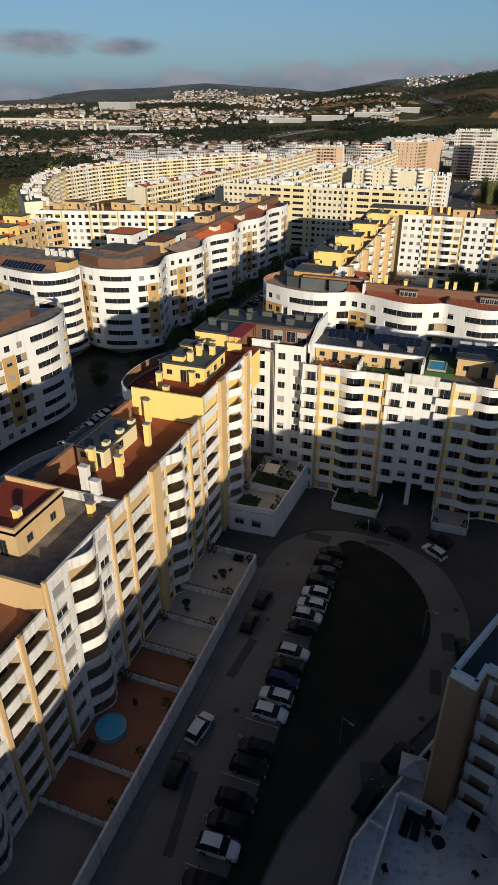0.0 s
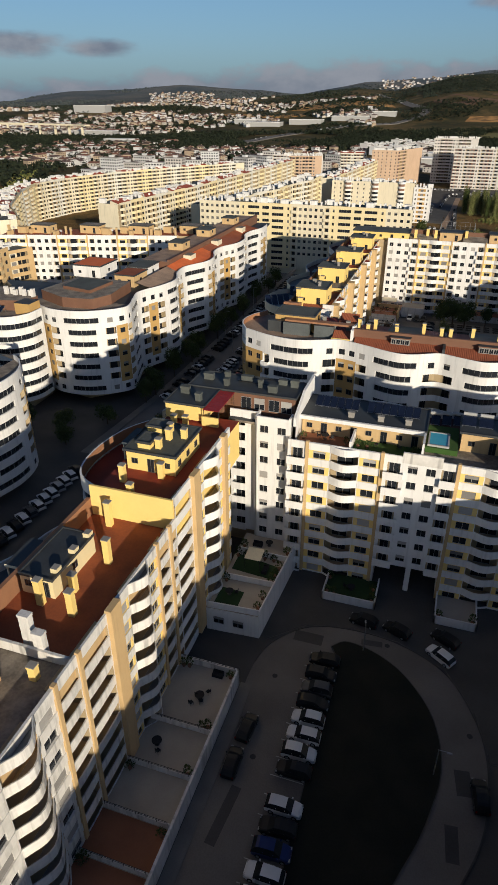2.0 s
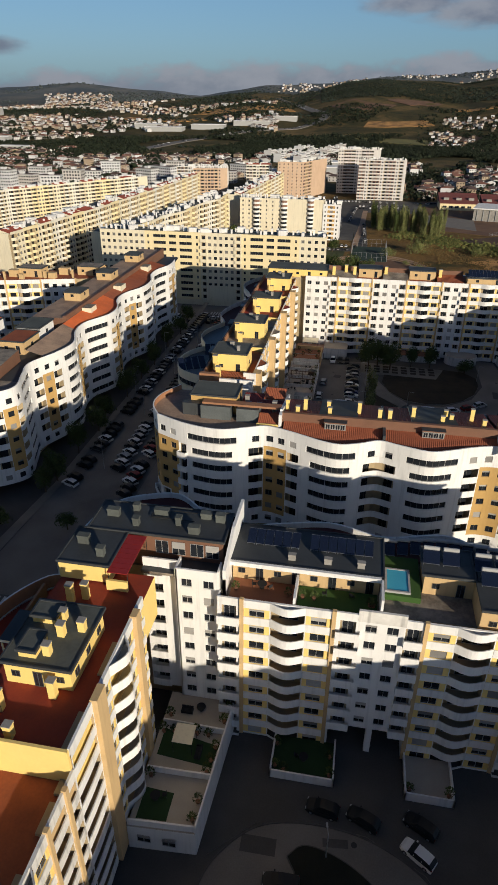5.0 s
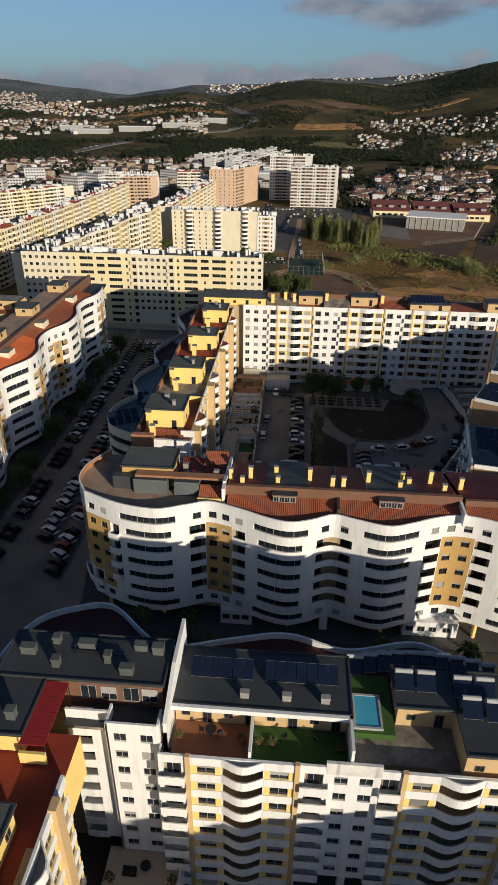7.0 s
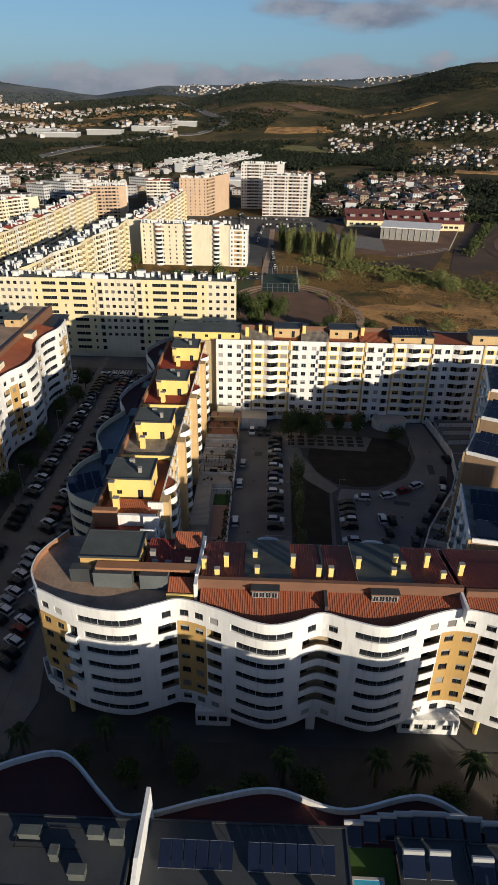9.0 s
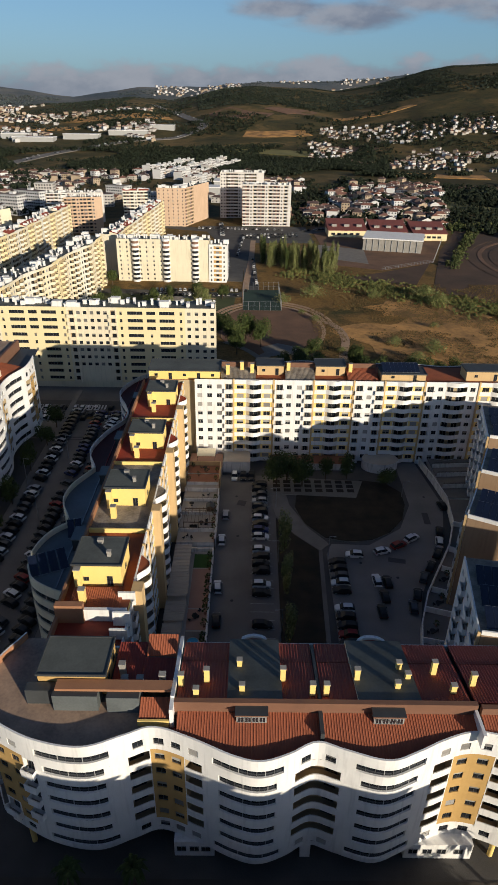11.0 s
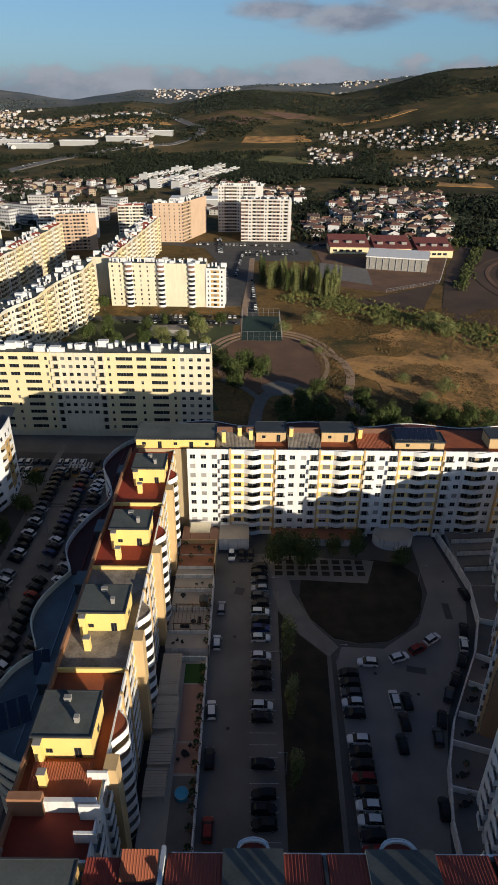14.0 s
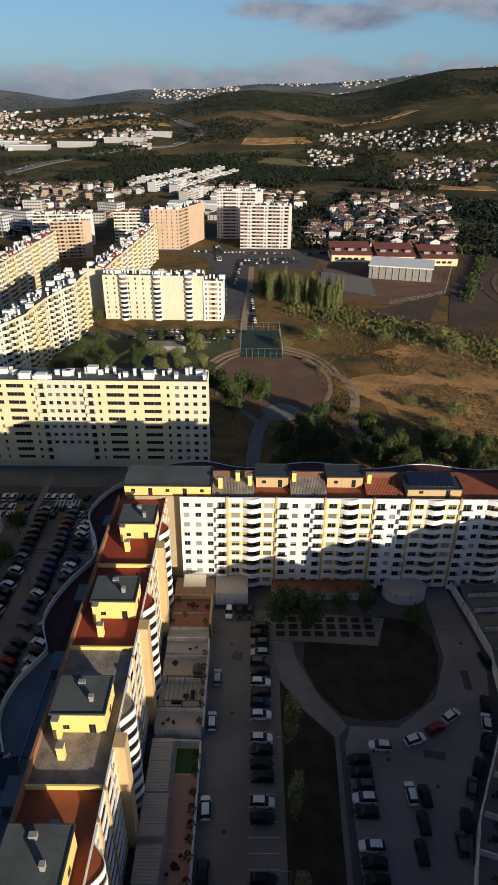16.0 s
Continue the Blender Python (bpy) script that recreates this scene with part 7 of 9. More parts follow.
for i, (x, y) in enumerate(((-30.4, 234.0), (-28.0, 236.2), (-23.2, 234.2), (-23.0, 238.6), (-26.0, 238.2), (-29.8, 241.0))):
    potted_plant(x, y, 3.4, 1.2, 1.1, i)
garden_table(-26.4, 239.4, 3.4)
garden_chair(-27.4, 239.6, 3.4, 80)
garden_chair(-25.4, 239.0, 3.4, -90)
for i, (x, y) in enumerate(((-6.4, 246.4), (-2.0, 246.2), (3.0, 246.6), (7.6, 246.2), (12.4, 246.4), (15.0, 248.6))):
    potted_plant(x, y, 2.2, 1.4, 1.3, i)
aw = thing("awning", "square beige awning over a raised terrace", "awning", "", "", (-26.4, 246.0, 2.4))
M = Mesh()
M.face(((-2.6, -2.0, 2.7), (2.6, -2.0, 2.7), (2.6, 2.0, 3.0), (-2.6, 2.0, 3.0)), CREAM)
M.face(((-2.6, 2.0, 2.95), (2.6, 2.0, 2.95), (2.6, -2.0, 2.65), (-2.6, -2.0, 2.65)), CREAM)
part("canopy", M, aw)
for x, y in ((-2.5, -1.9), (2.45, -1.9), (-2.5, 1.85), (2.45, 1.85)):
    M = Mesh()
    M.box(x, y, 0, x + 0.06, y + 0.06, 2.7, METAL)
    part("post", M, aw)
slab("podium", rect(-31.2, 242.2, -21.8, 250.4), 0, 2.4, WHITE_OLD, "raised corner terrace between two wings", "terrace", TILE_PINK)
# east terraces of the second courtyard
for x, y in ((22.6, 181.0), (25.8, 189.0), (29.0, 196.4), (34.6, 204.4), (39.6, 212.0), (21.6, 176.0)):
    garden_table(x, y, 1.4)
    garden_chair(x + 0.9, y + 0.3, 1.4, -80)
    garden_chair(x - 0.9, y - 0.2, 1.4, 95)
    potted_plant(x + 1.2, y + 2.0, 1.4, 1.4, 1.2, int(x))
# roof terraces of the end block
garden_table(-20.4, 100.2, 23.6)
for x, y in ((-21.4, 100.3), (-19.4, 100.1), (-12.6, 100.2), (-9.2, 100.3)):
    garden_chair(x, y, 23.6, x * 63 % 360)
for i, x in enumerate((-23.6, -17.0, -15.2, -13.8, -7.0, -6.6)):
    potted_plant(x, 99.3, 23.6, 1.3, 1.0, i)
garden_sofa(-29.6, 95.4, 4.2, 0, 1.6)
garden_table(-27.8, 96.0, 4.2)
for i, (x, y) in enumerate(((-24.3, 94.6), (-24.1, 96.6), (-31.6, 94.4))):
    potted_plant(x, y, 4.2, 1.5, 1.3, i)
# lamp posts in the courtyards and on the street
def lamp_post(x, y, z, h, turn):
    ob = thing("street_lamp", "slim grey street lamp with a single arm", "street lamp", "street lamps", "", (x, y, z))
    ob.rotation_euler = (0, 0, radians(turn))
    M = Mesh()
    M.tube(0, 0, 0, h, 0.08, 0.05, STEEL, 8)
    part("pole", M, ob)
    M = Mesh()
    M.box(-0.03, -0.03, h - 0.06, 1.1, 0.03, h, STEEL)
    part("arm", M, ob)
    M = Mesh()
    M.box(0.9, -0.12, h - 0.14, 1.5, 0.12, h - 0.06, STEEL, None, 0.02)
    part("head", M, ob)


for x, y, z, h, turn in ((-9.6, 82.2, 0.16, 4.5, 100), (1.2, 66.0, 0.16, 4.5, 0), (-5.8, 46.0, 0.16, 4.5, -20), (-7.0, 226, 0.16, 6, 180), (-7.2, 204, 0.16, 6, 180), (-7.3, 182, 0.16, 6, 180), (27.4, 232, 0.16, 5, 0), (4.6, 206, 0.04, 6, 0), (-67.6, 160, 0.02, 8, 0), (-67.6, 190, 0.02, 8, 0), (-67.6, 220, 0.02, 8, 0), (-67.6, 250, 0.02, 8, 0), (-75.4, 205, 0.14, 8, 0), (-75.4, 236, 0.14, 8, 0)):
    lamp_post(x, y, z, h, turn)


# ---- cars ----
def paint(name, col, rough=0.4):
    m = mat(name, col, tuple(c * 0.85 for c in col), rough, 1.5, 8, 0.5, 0.0, 0.0, 0.3)
    return m


PAINTS = {"w": ("white", paint("white_car_paint", (0.72, 0.72, 0.71))), "k": ("black", paint("black_car_paint", (0.012, 0.012, 0.013))),
          "g": ("dark grey", paint("grey_car_paint", (0.075, 0.078, 0.082))), "s": ("silver", paint("silver_car_paint", (0.36, 0.37, 0.38))),
          "b": ("dark blue", paint("blue_car_paint", (0.015, 0.03, 0.12))), "r": ("dark red", paint("red_car_paint", (0.22, 0.018, 0.014)))}
CARGLASS = mat("tinted_car_glass", (0.014, 0.016, 0.018), None, 0.35, 1, 5, 0.3, 0, 0, 0.2)
RUBBER = mat("tyre_rubber", (0.02, 0.02, 0.02), None, 0.9, 2, 9, 0.4, 0.1)
LAMP = mat("headlight_glass", (0.5, 0.5, 0.48), None, 0.1, 2, 9, 0.2, 0)
TAIL = mat("tail_light", (0.25, 0.01, 0.01), None, 0.2, 2, 9, 0.2, 0)
HATCH = ((-2.1, 0.42, 0.62, 0.70, 0.70, 0.72, 0.66), (-2.04, 0.26, 0.80, 0.98, 0.82, 0.84, 0.70), (-1.62, 0.22, 0.90, 1.34, 0.86, 0.86, 0.64), (-1.3, 0.22, 0.92, 1.45, 0.87, 0.87, 0.62),
         (-0.2, 0.22, 0.92, 1.48, 0.88, 0.88, 0.63), (0.35, 0.22, 0.90, 1.42, 0.88, 0.88, 0.62), (1.05, 0.22, 0.90, 0.97, 0.87, 0.86, 0.72), (1.75, 0.24, 0.76, 0.84, 0.84, 0.82, 0.66), (2.04, 0.3, 0.6, 0.68, 0.76, 0.74, 0.6), (2.12, 0.4, 0.52, 0.56, 0.66, 0.64, 0.54))


def car_parts(col, tall):
    body, glass = Mesh(), Mesh()
    rings = []
    for y, zl, zb, zt, wl, wb, wt in HATCH:
        zt = zb + (zt - zb) * (1 + tall) if zt > 1.2 else zt
        rings.append([(-wl, y, zl), (-wb, y, zb), (-wt, y, zt), (wt, y, zt), (wb, y, zb), (wl, y, zl)])
    for i, (a, c) in enumerate(zip(rings, rings[1:])):
        for j in range(5):
            cabin = 1 <= i <= 5 and (j in (1, 3) or (j == 2 and i in (1, 5)))
            (glass if cabin else body).face((a[j], a[j + 1], c[j + 1], c[j])[::-1], CARGLASS if cabin else col)
    body.face(rings[0], col)
    body.face(rings[-1][::-1], col)
    for sx in (-1, 1):
        for yy in (-0.75, 0.3):
            body.box(sx * 0.80 - 0.02, yy - 0.04, 0.92, sx * 0.80 + 0.02, yy + 0.04, 1.2, col)
        body.box(sx * 0.98 - 0.09, 0.7, 0.92, sx * 0.98 + 0.09, 0.86, 1.05, col)
    wheel = Mesh()
    n = 12
    for x, r, m in ((0.0, 0.31, RUBBER), (0.005, 0.19, STEEL)):
        for sgn in (-1, 1):
            wheel.face([(sgn * (0.1 + x), r * math.cos(sgn * 2 * math.pi * k / n), r * math.sin(sgn * 2 * math.pi * k / n)) for k in range(n)], m)
    for k in range(n):
        a, c = 2 * math.pi * k / n, 2 * math.pi * (k + 1) / n
        wheel.face(((-0.1, 0.31 * math.cos(a), 0.31 * math.sin(a)), (0.1, 0.31 * math.cos(a), 0.31 * math.sin(a)), (0.1, 0.31 * math.cos(c), 0.31 * math.sin(c)), (-0.1, 0.31 * math.cos(c), 0.31 * math.sin(c))), RUBBER)
    lamp, tail = Mesh(), Mesh()
    lamp.box(-0.17, -0.1, -0.06, 0.17, 0.1, 0.06, LAMP, taper=0.03)
    tail.box(-0.1, -0.05, -0.12, 0.1, 0.05, 0.12, TAIL, taper=0.02)
    return body.data("body"), glass.data("glazing"), wheel.data("wheel"), lamp.data("headlight"), tail.data("tail_light")


CAR_KIT = {}
car_dice = random.Random(3)


def car(c, x, y, turn, z=0.04, far=False, where="parked in a marked bay"):
    """turn: degrees by which the car's nose points away from the north, to the west."""
    tall = car_dice.choice((0.0, 0.0, 0.12, 0.28))
    if (c, tall) not in CAR_KIT:
        CAR_KIT[c, tall] = car_parts(PAINTS[c][1], tall)
    body, glass, wheel, lamp, tail = CAR_KIT[c, tall]
    ob = thing("car", f"{PAINTS[c][0]} {'small van-like car' if tall > 0.2 else 'hatchback car'} {where}", "car", "parked cars", "", (x, y, z))
    ob.rotation_euler = (0, 0, radians(turn + car_dice.uniform(-2, 2)))
    part("body", body, ob)
    part("glazing", glass, ob)
    for sx in (-0.80, 0.80):
        for sy in (-1.3, 1.32):
            part("wheel", wheel, ob, "", Matrix.Translation((sx, sy, 0.31)))
        if not far:
            part("headlight", lamp, ob, "", Matrix.Translation((sx * 0.78, 1.98, 0.66)))
            part("tail_light", tail, ob, "", Matrix.Translation((sx * 0.9, -2.04, 0.82)))
    return ob


for c, y in zip("kkgkwwwkwkbwwkkkkwkw", (78.4, 75.8, 73.2, 70.9, 68.4, 66.0, 63.5, 61.1, 56.6, 54.2, 51.8, 49.3, 46.9, 42.0, 39.6, 35.6, 33.2, 30.8, 27.4, 24.8)):
    car(c, -14.4, y, 92 if y % 1 < 0.5 else -88)
for c, x, y, a in (("w", -21.4, 42.2, -8), ("k", -21.6, 36.6, 0), ("k", -21.4, 64.8, -4), ("k", -21.6, 59.8, 0), ("k", -10.4, 87.6, 80), ("k", -5.4, 87.2, 66), ("k", 1.5, 87.6, 60), ("w", 1.0, 84.2, 55), ("k", 6.4, 64.6, 5), ("k", 0.6, 46.4, -28), ("k", -1.6, 40.6, -20)):
    car(c, x, y, a, where="parked at the courtyard kerb")
for c, y in zip("kkgsgkwkbwwkkkwkkkkk", (236.4, 233.9, 231.2, 228.4, 225.9, 223.3, 220.6, 218.1, 215.6, 212.8, 207.8, 205.3, 202.6, 200.1, 195.6, 192.9, 183.6, 178.2, 175.7, 173.2)):
    car(c, -11.2, y, 90 if y % 1 < 0.5 else -90)
for i, (c, y) in enumerate(zip("kkgwkwkkrkwwkrk", (203.6, 201.2, 198.8, 196.4, 194.0, 188.6, 186.1, 183.6, 181.2, 178.8, 176.4, 174.0, 171.6, 169.2, 166.8))):
    car(c, 6.4 - 0.015 * (203 - y), y, 88)
for c, x, y, a in (("w", 10.8, 206.4, 88), ("w", 17.6, 207.8, -70), ("r", 22.0, 210.2, -62), ("w", 25.8, 213.0, -55), ("w", 14.5, 197.4, 4), ("k", 16.8, 197.0, 0), ("k", 15.4, 192.4, 2), ("k", 14.0, 187.8, 0), ("w", 32.2, 211.6, -10), ("k", 33.4, 215.8, -14), ("k", 30.6, 207.2, -24), ("k", 27.8, 202.4, -28), ("g", 25.4, 198.6, -22), ("k", 22.6, 193.0, -14), ("g", 20.8, 189.2, -8), ("k", 37.0, 227.2, 8), ("k", 18.4, 176, -5), ("s", -20.0, 221.8, 0), ("w", -20.6, 211.4, 0), ("w", -20.8, 194.6, 2), ("k", -20.6, 184.6, 0), ("r", -20.2, 172.4, 0), ("w", -18.2, 240.6, 180), ("k", -15.7, 240.6, 180), ("k", -13.4, 240.6, 180)):
    car(c, x, y, a, where="parked at the courtyard kerb")
mix = random.Random(5)
for y in np.arange(150, 282, 2.6):
    for x, turn, chance in ((-59.2, 60, 0.93), (-64.4, 60, 0.9), (-76.0 + 2.4, 0, 0.0)):
        if mix.random() < chance and not (x < -60 and y < 160):
            car(mix.choice("kkgwkwsggbkkwskgwkr"), x + mix.uniform(-0.3, 0.3), float(y), turn, 0.04, True, "parked askew along the street")
for y in np.arange(152, 282, 2.7):
    if mix.random() < 0.9:
        car(mix.choice("kkgwwsgkkw"), -72.6, float(y), 68, 0.04, True, "parked askew along the street")
for i in range(15):
    for x0, y0, turn in ((-96, 297, 0), (-94, 290, 0), (-95, 284, 0), (-61, 297, 0), (-61, 290, 0)):
        if mix.random() < (0.85 if x0 < -90 else 0.5) and x0 + 2.6 * i < -42:
            car(mix.choice("kkgwkwsgk"), x0 + 2.6 * i, y0, turn, ground_z(x0 + 2.6 * i, y0) + 0.1, True, "parked before the cream block")
for i in range(13):
    car("gkwkwgwwwswwk"[i], -75.3, 84.6 + 2.3 * i, 62, 0.04, True, "parked askew along the street")
for i in range(6):
    car("wwgwkw"[i], -61.5 + 0.5 * i, 92 + 2.7 * i, 62, 0.04, True, "parked askew along the street")


# ---- trees ----
def leaf_cloud(n, rx, ry, rz, size, seed, hollow=0.55):
    """Many small leaf clumps through a ragged, many-lobed crown."""
    r = random.Random(seed)
    M = Mesh()
    lobes = [(r.uniform(-0.55, 0.55) * rx, r.uniform(-0.55, 0.55) * ry, r.uniform(-0.5, 0.6) * rz, r.uniform(0.38, 0.62)) for _ in range(15)]
    for _ in range(n):
        lx, ly, lz, lr = r.choice(lobes)
        d = Vector((r.gauss(0, 1), r.gauss(0, 1), r.gauss(0, 1))).normalized() * (hollow + (1 - hollow) * r.random())
        c = Vector((lx + d.x * lr * rx, ly + d.y * lr * ry, lz + d.z * lr * rz))
        nrm = (d + Vector((r.uniform(-0.6, 0.6), r.uniform(-0.6, 0.6), r.uniform(-0.2, 0.8)))).normalized()
        a = nrm.orthogonal().normalized()
        a.rotate(Matrix.Rotation(r.uniform(0, 6.28), 3, nrm))
        b = nrm.cross(a)
        s = size * r.uniform(0.6, 1.3)
        M.face((c - a * s, c - b * s * 0.55 + nrm * 0.1 * s, c + a * s, c + b * s * 0.55 - nrm * 0.1 * s), LEAF)
    return M


TREES = {}


def tree(x, y, z, h, spread, kind="round", lit=False, label="leafy green tree with an uneven crown"):
    key = (kind, lit)
    if key not in TREES:
        T, C = Mesh(), None
        if kind == "poplar":
            T.tube(0, 0, -0.05, 0.75, 0.018, 0.006, BARK, 7)
            C = leaf_cloud(1500, 0.26, 0.26, 0.62, 0.032, 11)
        elif kind == "bush":
            T.tube(0, 0, -0.05, 0.4, 0.03, 0.01, BARK, 6)
            C = leaf_cloud(900, 0.6, 0.6, 0.5, 0.04, 12)
        else:
            T.tube(0, 0, -0.05, 0.45, 0.035, 0.022, BARK, 8)
            for k in range(5):
                a = k * 1.26
                q = Vector((0.22 * math.cos(a), 0.22 * math.sin(a), 0.72))
                for s0, s1, r0, r1 in ((0.0, 0.5, 0.016, 0.011), (0.5, 1.0, 0.011, 0.004)):
                    A, B2 = Vector((0, 0, 0.36)).lerp(q, s0), Vector((0, 0, 0.36)).lerp(q, s1)
                    for i in range(4):
                        c0, c1 = i * math.pi / 2, (i + 1) * math.pi / 2
                        T.face([A + Vector((r0 * math.cos(c0), r0 * math.sin(c0), 0)), A + Vector((r0 * math.cos(c1), r0 * math.sin(c1), 0)), B2 + Vector((r1 * math.cos(c1), r1 * math.sin(c1), 0)), B2 + Vector((r1 * math.cos(c0), r1 * math.sin(c0), 0))], BARK)
            C = leaf_cloud(2700, 0.55, 0.55, 0.42, 0.036, 13)
        cd = C.data("crown")
        # lit crowns take the leaf copy that has sunlight in its colour
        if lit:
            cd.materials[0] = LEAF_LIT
        TREES[key] = (T.data("trunk"), cd, {"poplar": 0.55, "bush": 0.42, "round": 0.66}[kind])
    trunk, crown, up = TREES[key]
    ob = thing("shrub" if kind == "bush" else "tree", label, "shrub" if kind == "bush" else "tree", "", "", (x, y, z))
    ob.rotation_euler = (0, 0, (x * 12.9 + y * 7.3) % 6.28)
    part("trunk", trunk, ob, "", Matrix.Diagonal((spread, spread, h, 1)))
    part("crown", crown, ob, "", Matrix.Translation((0, 0, up * h)) @ Matrix.Diagonal((spread, spread, h, 1)))
    return ob


def palm(x, y, h):
    ob = thing("palm_tree", "palm tree with drooping green fronds on the promenade", "palm tree", "promenade palms", "", (x, y, 0.12))
    if "palm" not in TREES:
        T, C = Mesh(), Mesh()
        T.tube(0, 0, -0.05, 1.0, 0.05, 0.035, BARK, 9)
        for k in range(26):
            a = k * 0.2417 * 5 + (k % 2) * 0.2
            pts = []
            for i in range(6):
                s = i / 5
                pts.append((s * (0.30 + 0.05 * (k % 3)), 1.0 + 0.24 * math.sin(s * 2.4) - 0.20 * s * s * (1 + (k % 4) * 0.7), 0.055 * math.sin(math.pi * (0.15 + 0.85 * s))))
            for (r0, z0, w0), (r1, z1, w1) in zip(pts, pts[1:]):
                for sg in (-1, 1):
                    def P(r, z, w):
                        return (r * math.cos(a) - sg * w * math.sin(a), r * math.sin(a) + sg * w * math.cos(a), z - abs(w) * 0.5)
                    q = (P(r0, z0, 0), P(r1, z1, 0), P(r1, z1, w1), P(r0, z0, w0))
                    C.face(q if sg > 0 else q[::-1], LEAF)
        TREES["palm"] = (T.data("trunk"), C.data("fronds"))
    part("trunk", TREES["palm"][0], ob, "", Matrix.Diagonal((h, h, h, 1)))
    part("fronds", TREES["palm"][1], ob, "", Matrix.Diagonal((h, h, h, 1)))


for x, y, h in ((-49.4, 132.6, 6), (-37.3, 134.5, 6), (-28.9, 134.8, 6), (-10.4, 130.0, 6.4), (3.2, 130.5, 6.4), (9.0, 130.4, 6), (16.6, 130.2, 6.8), (-20, 124, 6), (-2, 122, 6), (24, 130, 6.5), (-44, 124, 6)):
    palm(x, y, h)
for x, y, h, s in ((-46, 129, 4.5, 4.6), (-40.5, 131, 4, 4.4), (-33, 129.5, 4.2, 4.8), (-24.6, 130.5, 4.6, 5.0), (-15, 127.6, 4.6, 5.2), (-6.4, 128.6, 4.8, 5.4), (6.2, 126.6, 4.2, 4.6), (13, 127.4, 4.4, 4.8), (21, 126.4, 4.4, 5.0)):
    tree(x, y, 0.12, h, s, label="low dark tree on the paved promenade")
for i, y in enumerate((148, 153, 166, 178, 184, 200, 214, 226, 243, 258, 270)):
    tree(-76.6 + 0.4 * (i % 2), y, 0.14, 6.5 + (i % 3), 5.4 + 0.5 * (i % 2), label="dark street tree along the footway")
for x, y, h, s in ((-6.4, 237.6, 9.0, 8), (0.6, 236.4, 8.6, 7.4), (-3.4, 239.6, 8.4, 7.5), (7.5, 240.2, 7.0, 5.0), (13.6, 241.0, 7.0, 5.4), (24.4, 238.2, 4, 6), (-52, 128, 5, 5), (-56, 126, 5, 4), (-88, 128, 5, 5), (-97, 126, 6, 6), (-80, 134, 5, 5), (-84, 122, 5, 5), (-66, 136, 4, 4)):
    tree(x, y, 0.1, h, s)
for x, y, h, s in ((-5.8, 193.6, 6, 5.0), (-5.6, 208.2, 7, 5.4), (-5.8, 180.2, 5, 4.4)):
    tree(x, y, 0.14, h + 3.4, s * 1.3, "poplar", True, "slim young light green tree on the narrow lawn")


# ---- beyond the blocks: park, school, fields, houses, woods ----
def drape(name, poly, m, lift, label, category):
    """A thin slab that follows the ground."""
    M = Mesh()
    M.prism(poly, lambda x, y: ground_z(x, y) - 0.3, lambda x, y: ground_z(x, y) + lift, m)
    return tagged(part(name, M), label, category, "", "structure")


def ribbon(name, pts, width, m, lift, label, category, cell=8.0):
    p = Path(pts, True)
    M = Mesh()
    us = np.linspace(0, p.length, max(2, int(p.length / cell)))
    for a, c in zip(us, us[1:]):
        q = [p.at(a, width / 2), p.at(c, width / 2), p.at(c, -width / 2), p.at(a, -width / 2)]
        M.face([(x, y, ground_z(x, y) + lift) for x, y, _ in q], m)
        M.face([(q[1][0], q[1][1], ground_z(*q[1][:2]) + lift), (q[0][0], q[0][1], ground_z(*q[0][:2]) + lift), (q[0][0], q[0][1], ground_z(*q[0][:2]) - 0.4), (q[1][0], q[1][1], ground_z(*q[1][:2]) - 0.4)], m)
    return tagged(part(name, M), label, category, "", "structure")


DIRT = mat("bare_brown_earth", (0.185, 0.098, 0.055), (0.10, 0.056, 0.034), 0.95, 0.08, 1.5, 1.0, 0.5)
PATHM = mat("pale_gravel_path", (0.40, 0.265, 0.17), (0.26, 0.17, 0.11), 0.95, 0.2, 3, 0.8, 0.2)
DRY = mat("dry_golden_grass", (0.50, 0.26, 0.08), (0.17, 0.095, 0.034), 0.95, 0.06, 0.5, 1.6, 0.9)
GRASSM = mat("park_grass", (0.075, 0.09, 0.03), (0.035, 0.042, 0.016), 0.95, 0.06, 1.0, 1.0, 0.5)
DRYGREEN = mat("olive_pasture", (0.17, 0.15, 0.05), (0.09, 0.09, 0.03), 0.95, 0.03, 0.6, 1.0, 0.4)
PLOUGH = mat("ploughed_earth", (0.095, 0.052, 0.030), (0.045, 0.027, 0.016), 0.95, 0.05, 0.8, 1.1, 0.6)
drape("park_lawn", [(-108, 338), (-108, 466), (-22, 460), (-24, 420), (-40, 395), (-26, 340)], GRASSM, 0.1, "park lawn with paths between cream blocks", "lawn")
drape("round_field", oval(-4, 394, 26.5, 38, 40), DIRT, 0.15, "round bare earth field ringed by a path", "field")
for r in (1.0, 1.12, 1.22):
    pts = [(-4 + 27 * r * math.cos(a), 394 + 39 * r * math.sin(a)) for a in np.linspace(radians(150 if r > 1 else -60), radians(10 if r > 1 else 170), 24)]
    ribbon("gravel_path", pts, 2.0, PATHM, 0.22, "pale gravel path round the field", "path", 3)
ribbon("gravel_path", [(22, 408), (30, 398), (32, 376), (28, 352), (38, 330), (60, 318), (110, 312)], 4.0, PATHM, 0.2, "curving pale dirt track", "path")
ribbon("gravel_path", [(-12, 300), (-12, 326), (-9, 350), (-2, 362)], 5.0, PAVING, 0.22, "pale paved path to the round field", "path", 4)
ribbon("gravel_path", [(-9, 350), (-16, 362), (-26, 372)], 3.0, PAVING, 0.26, "pale paved path", "path", 4)
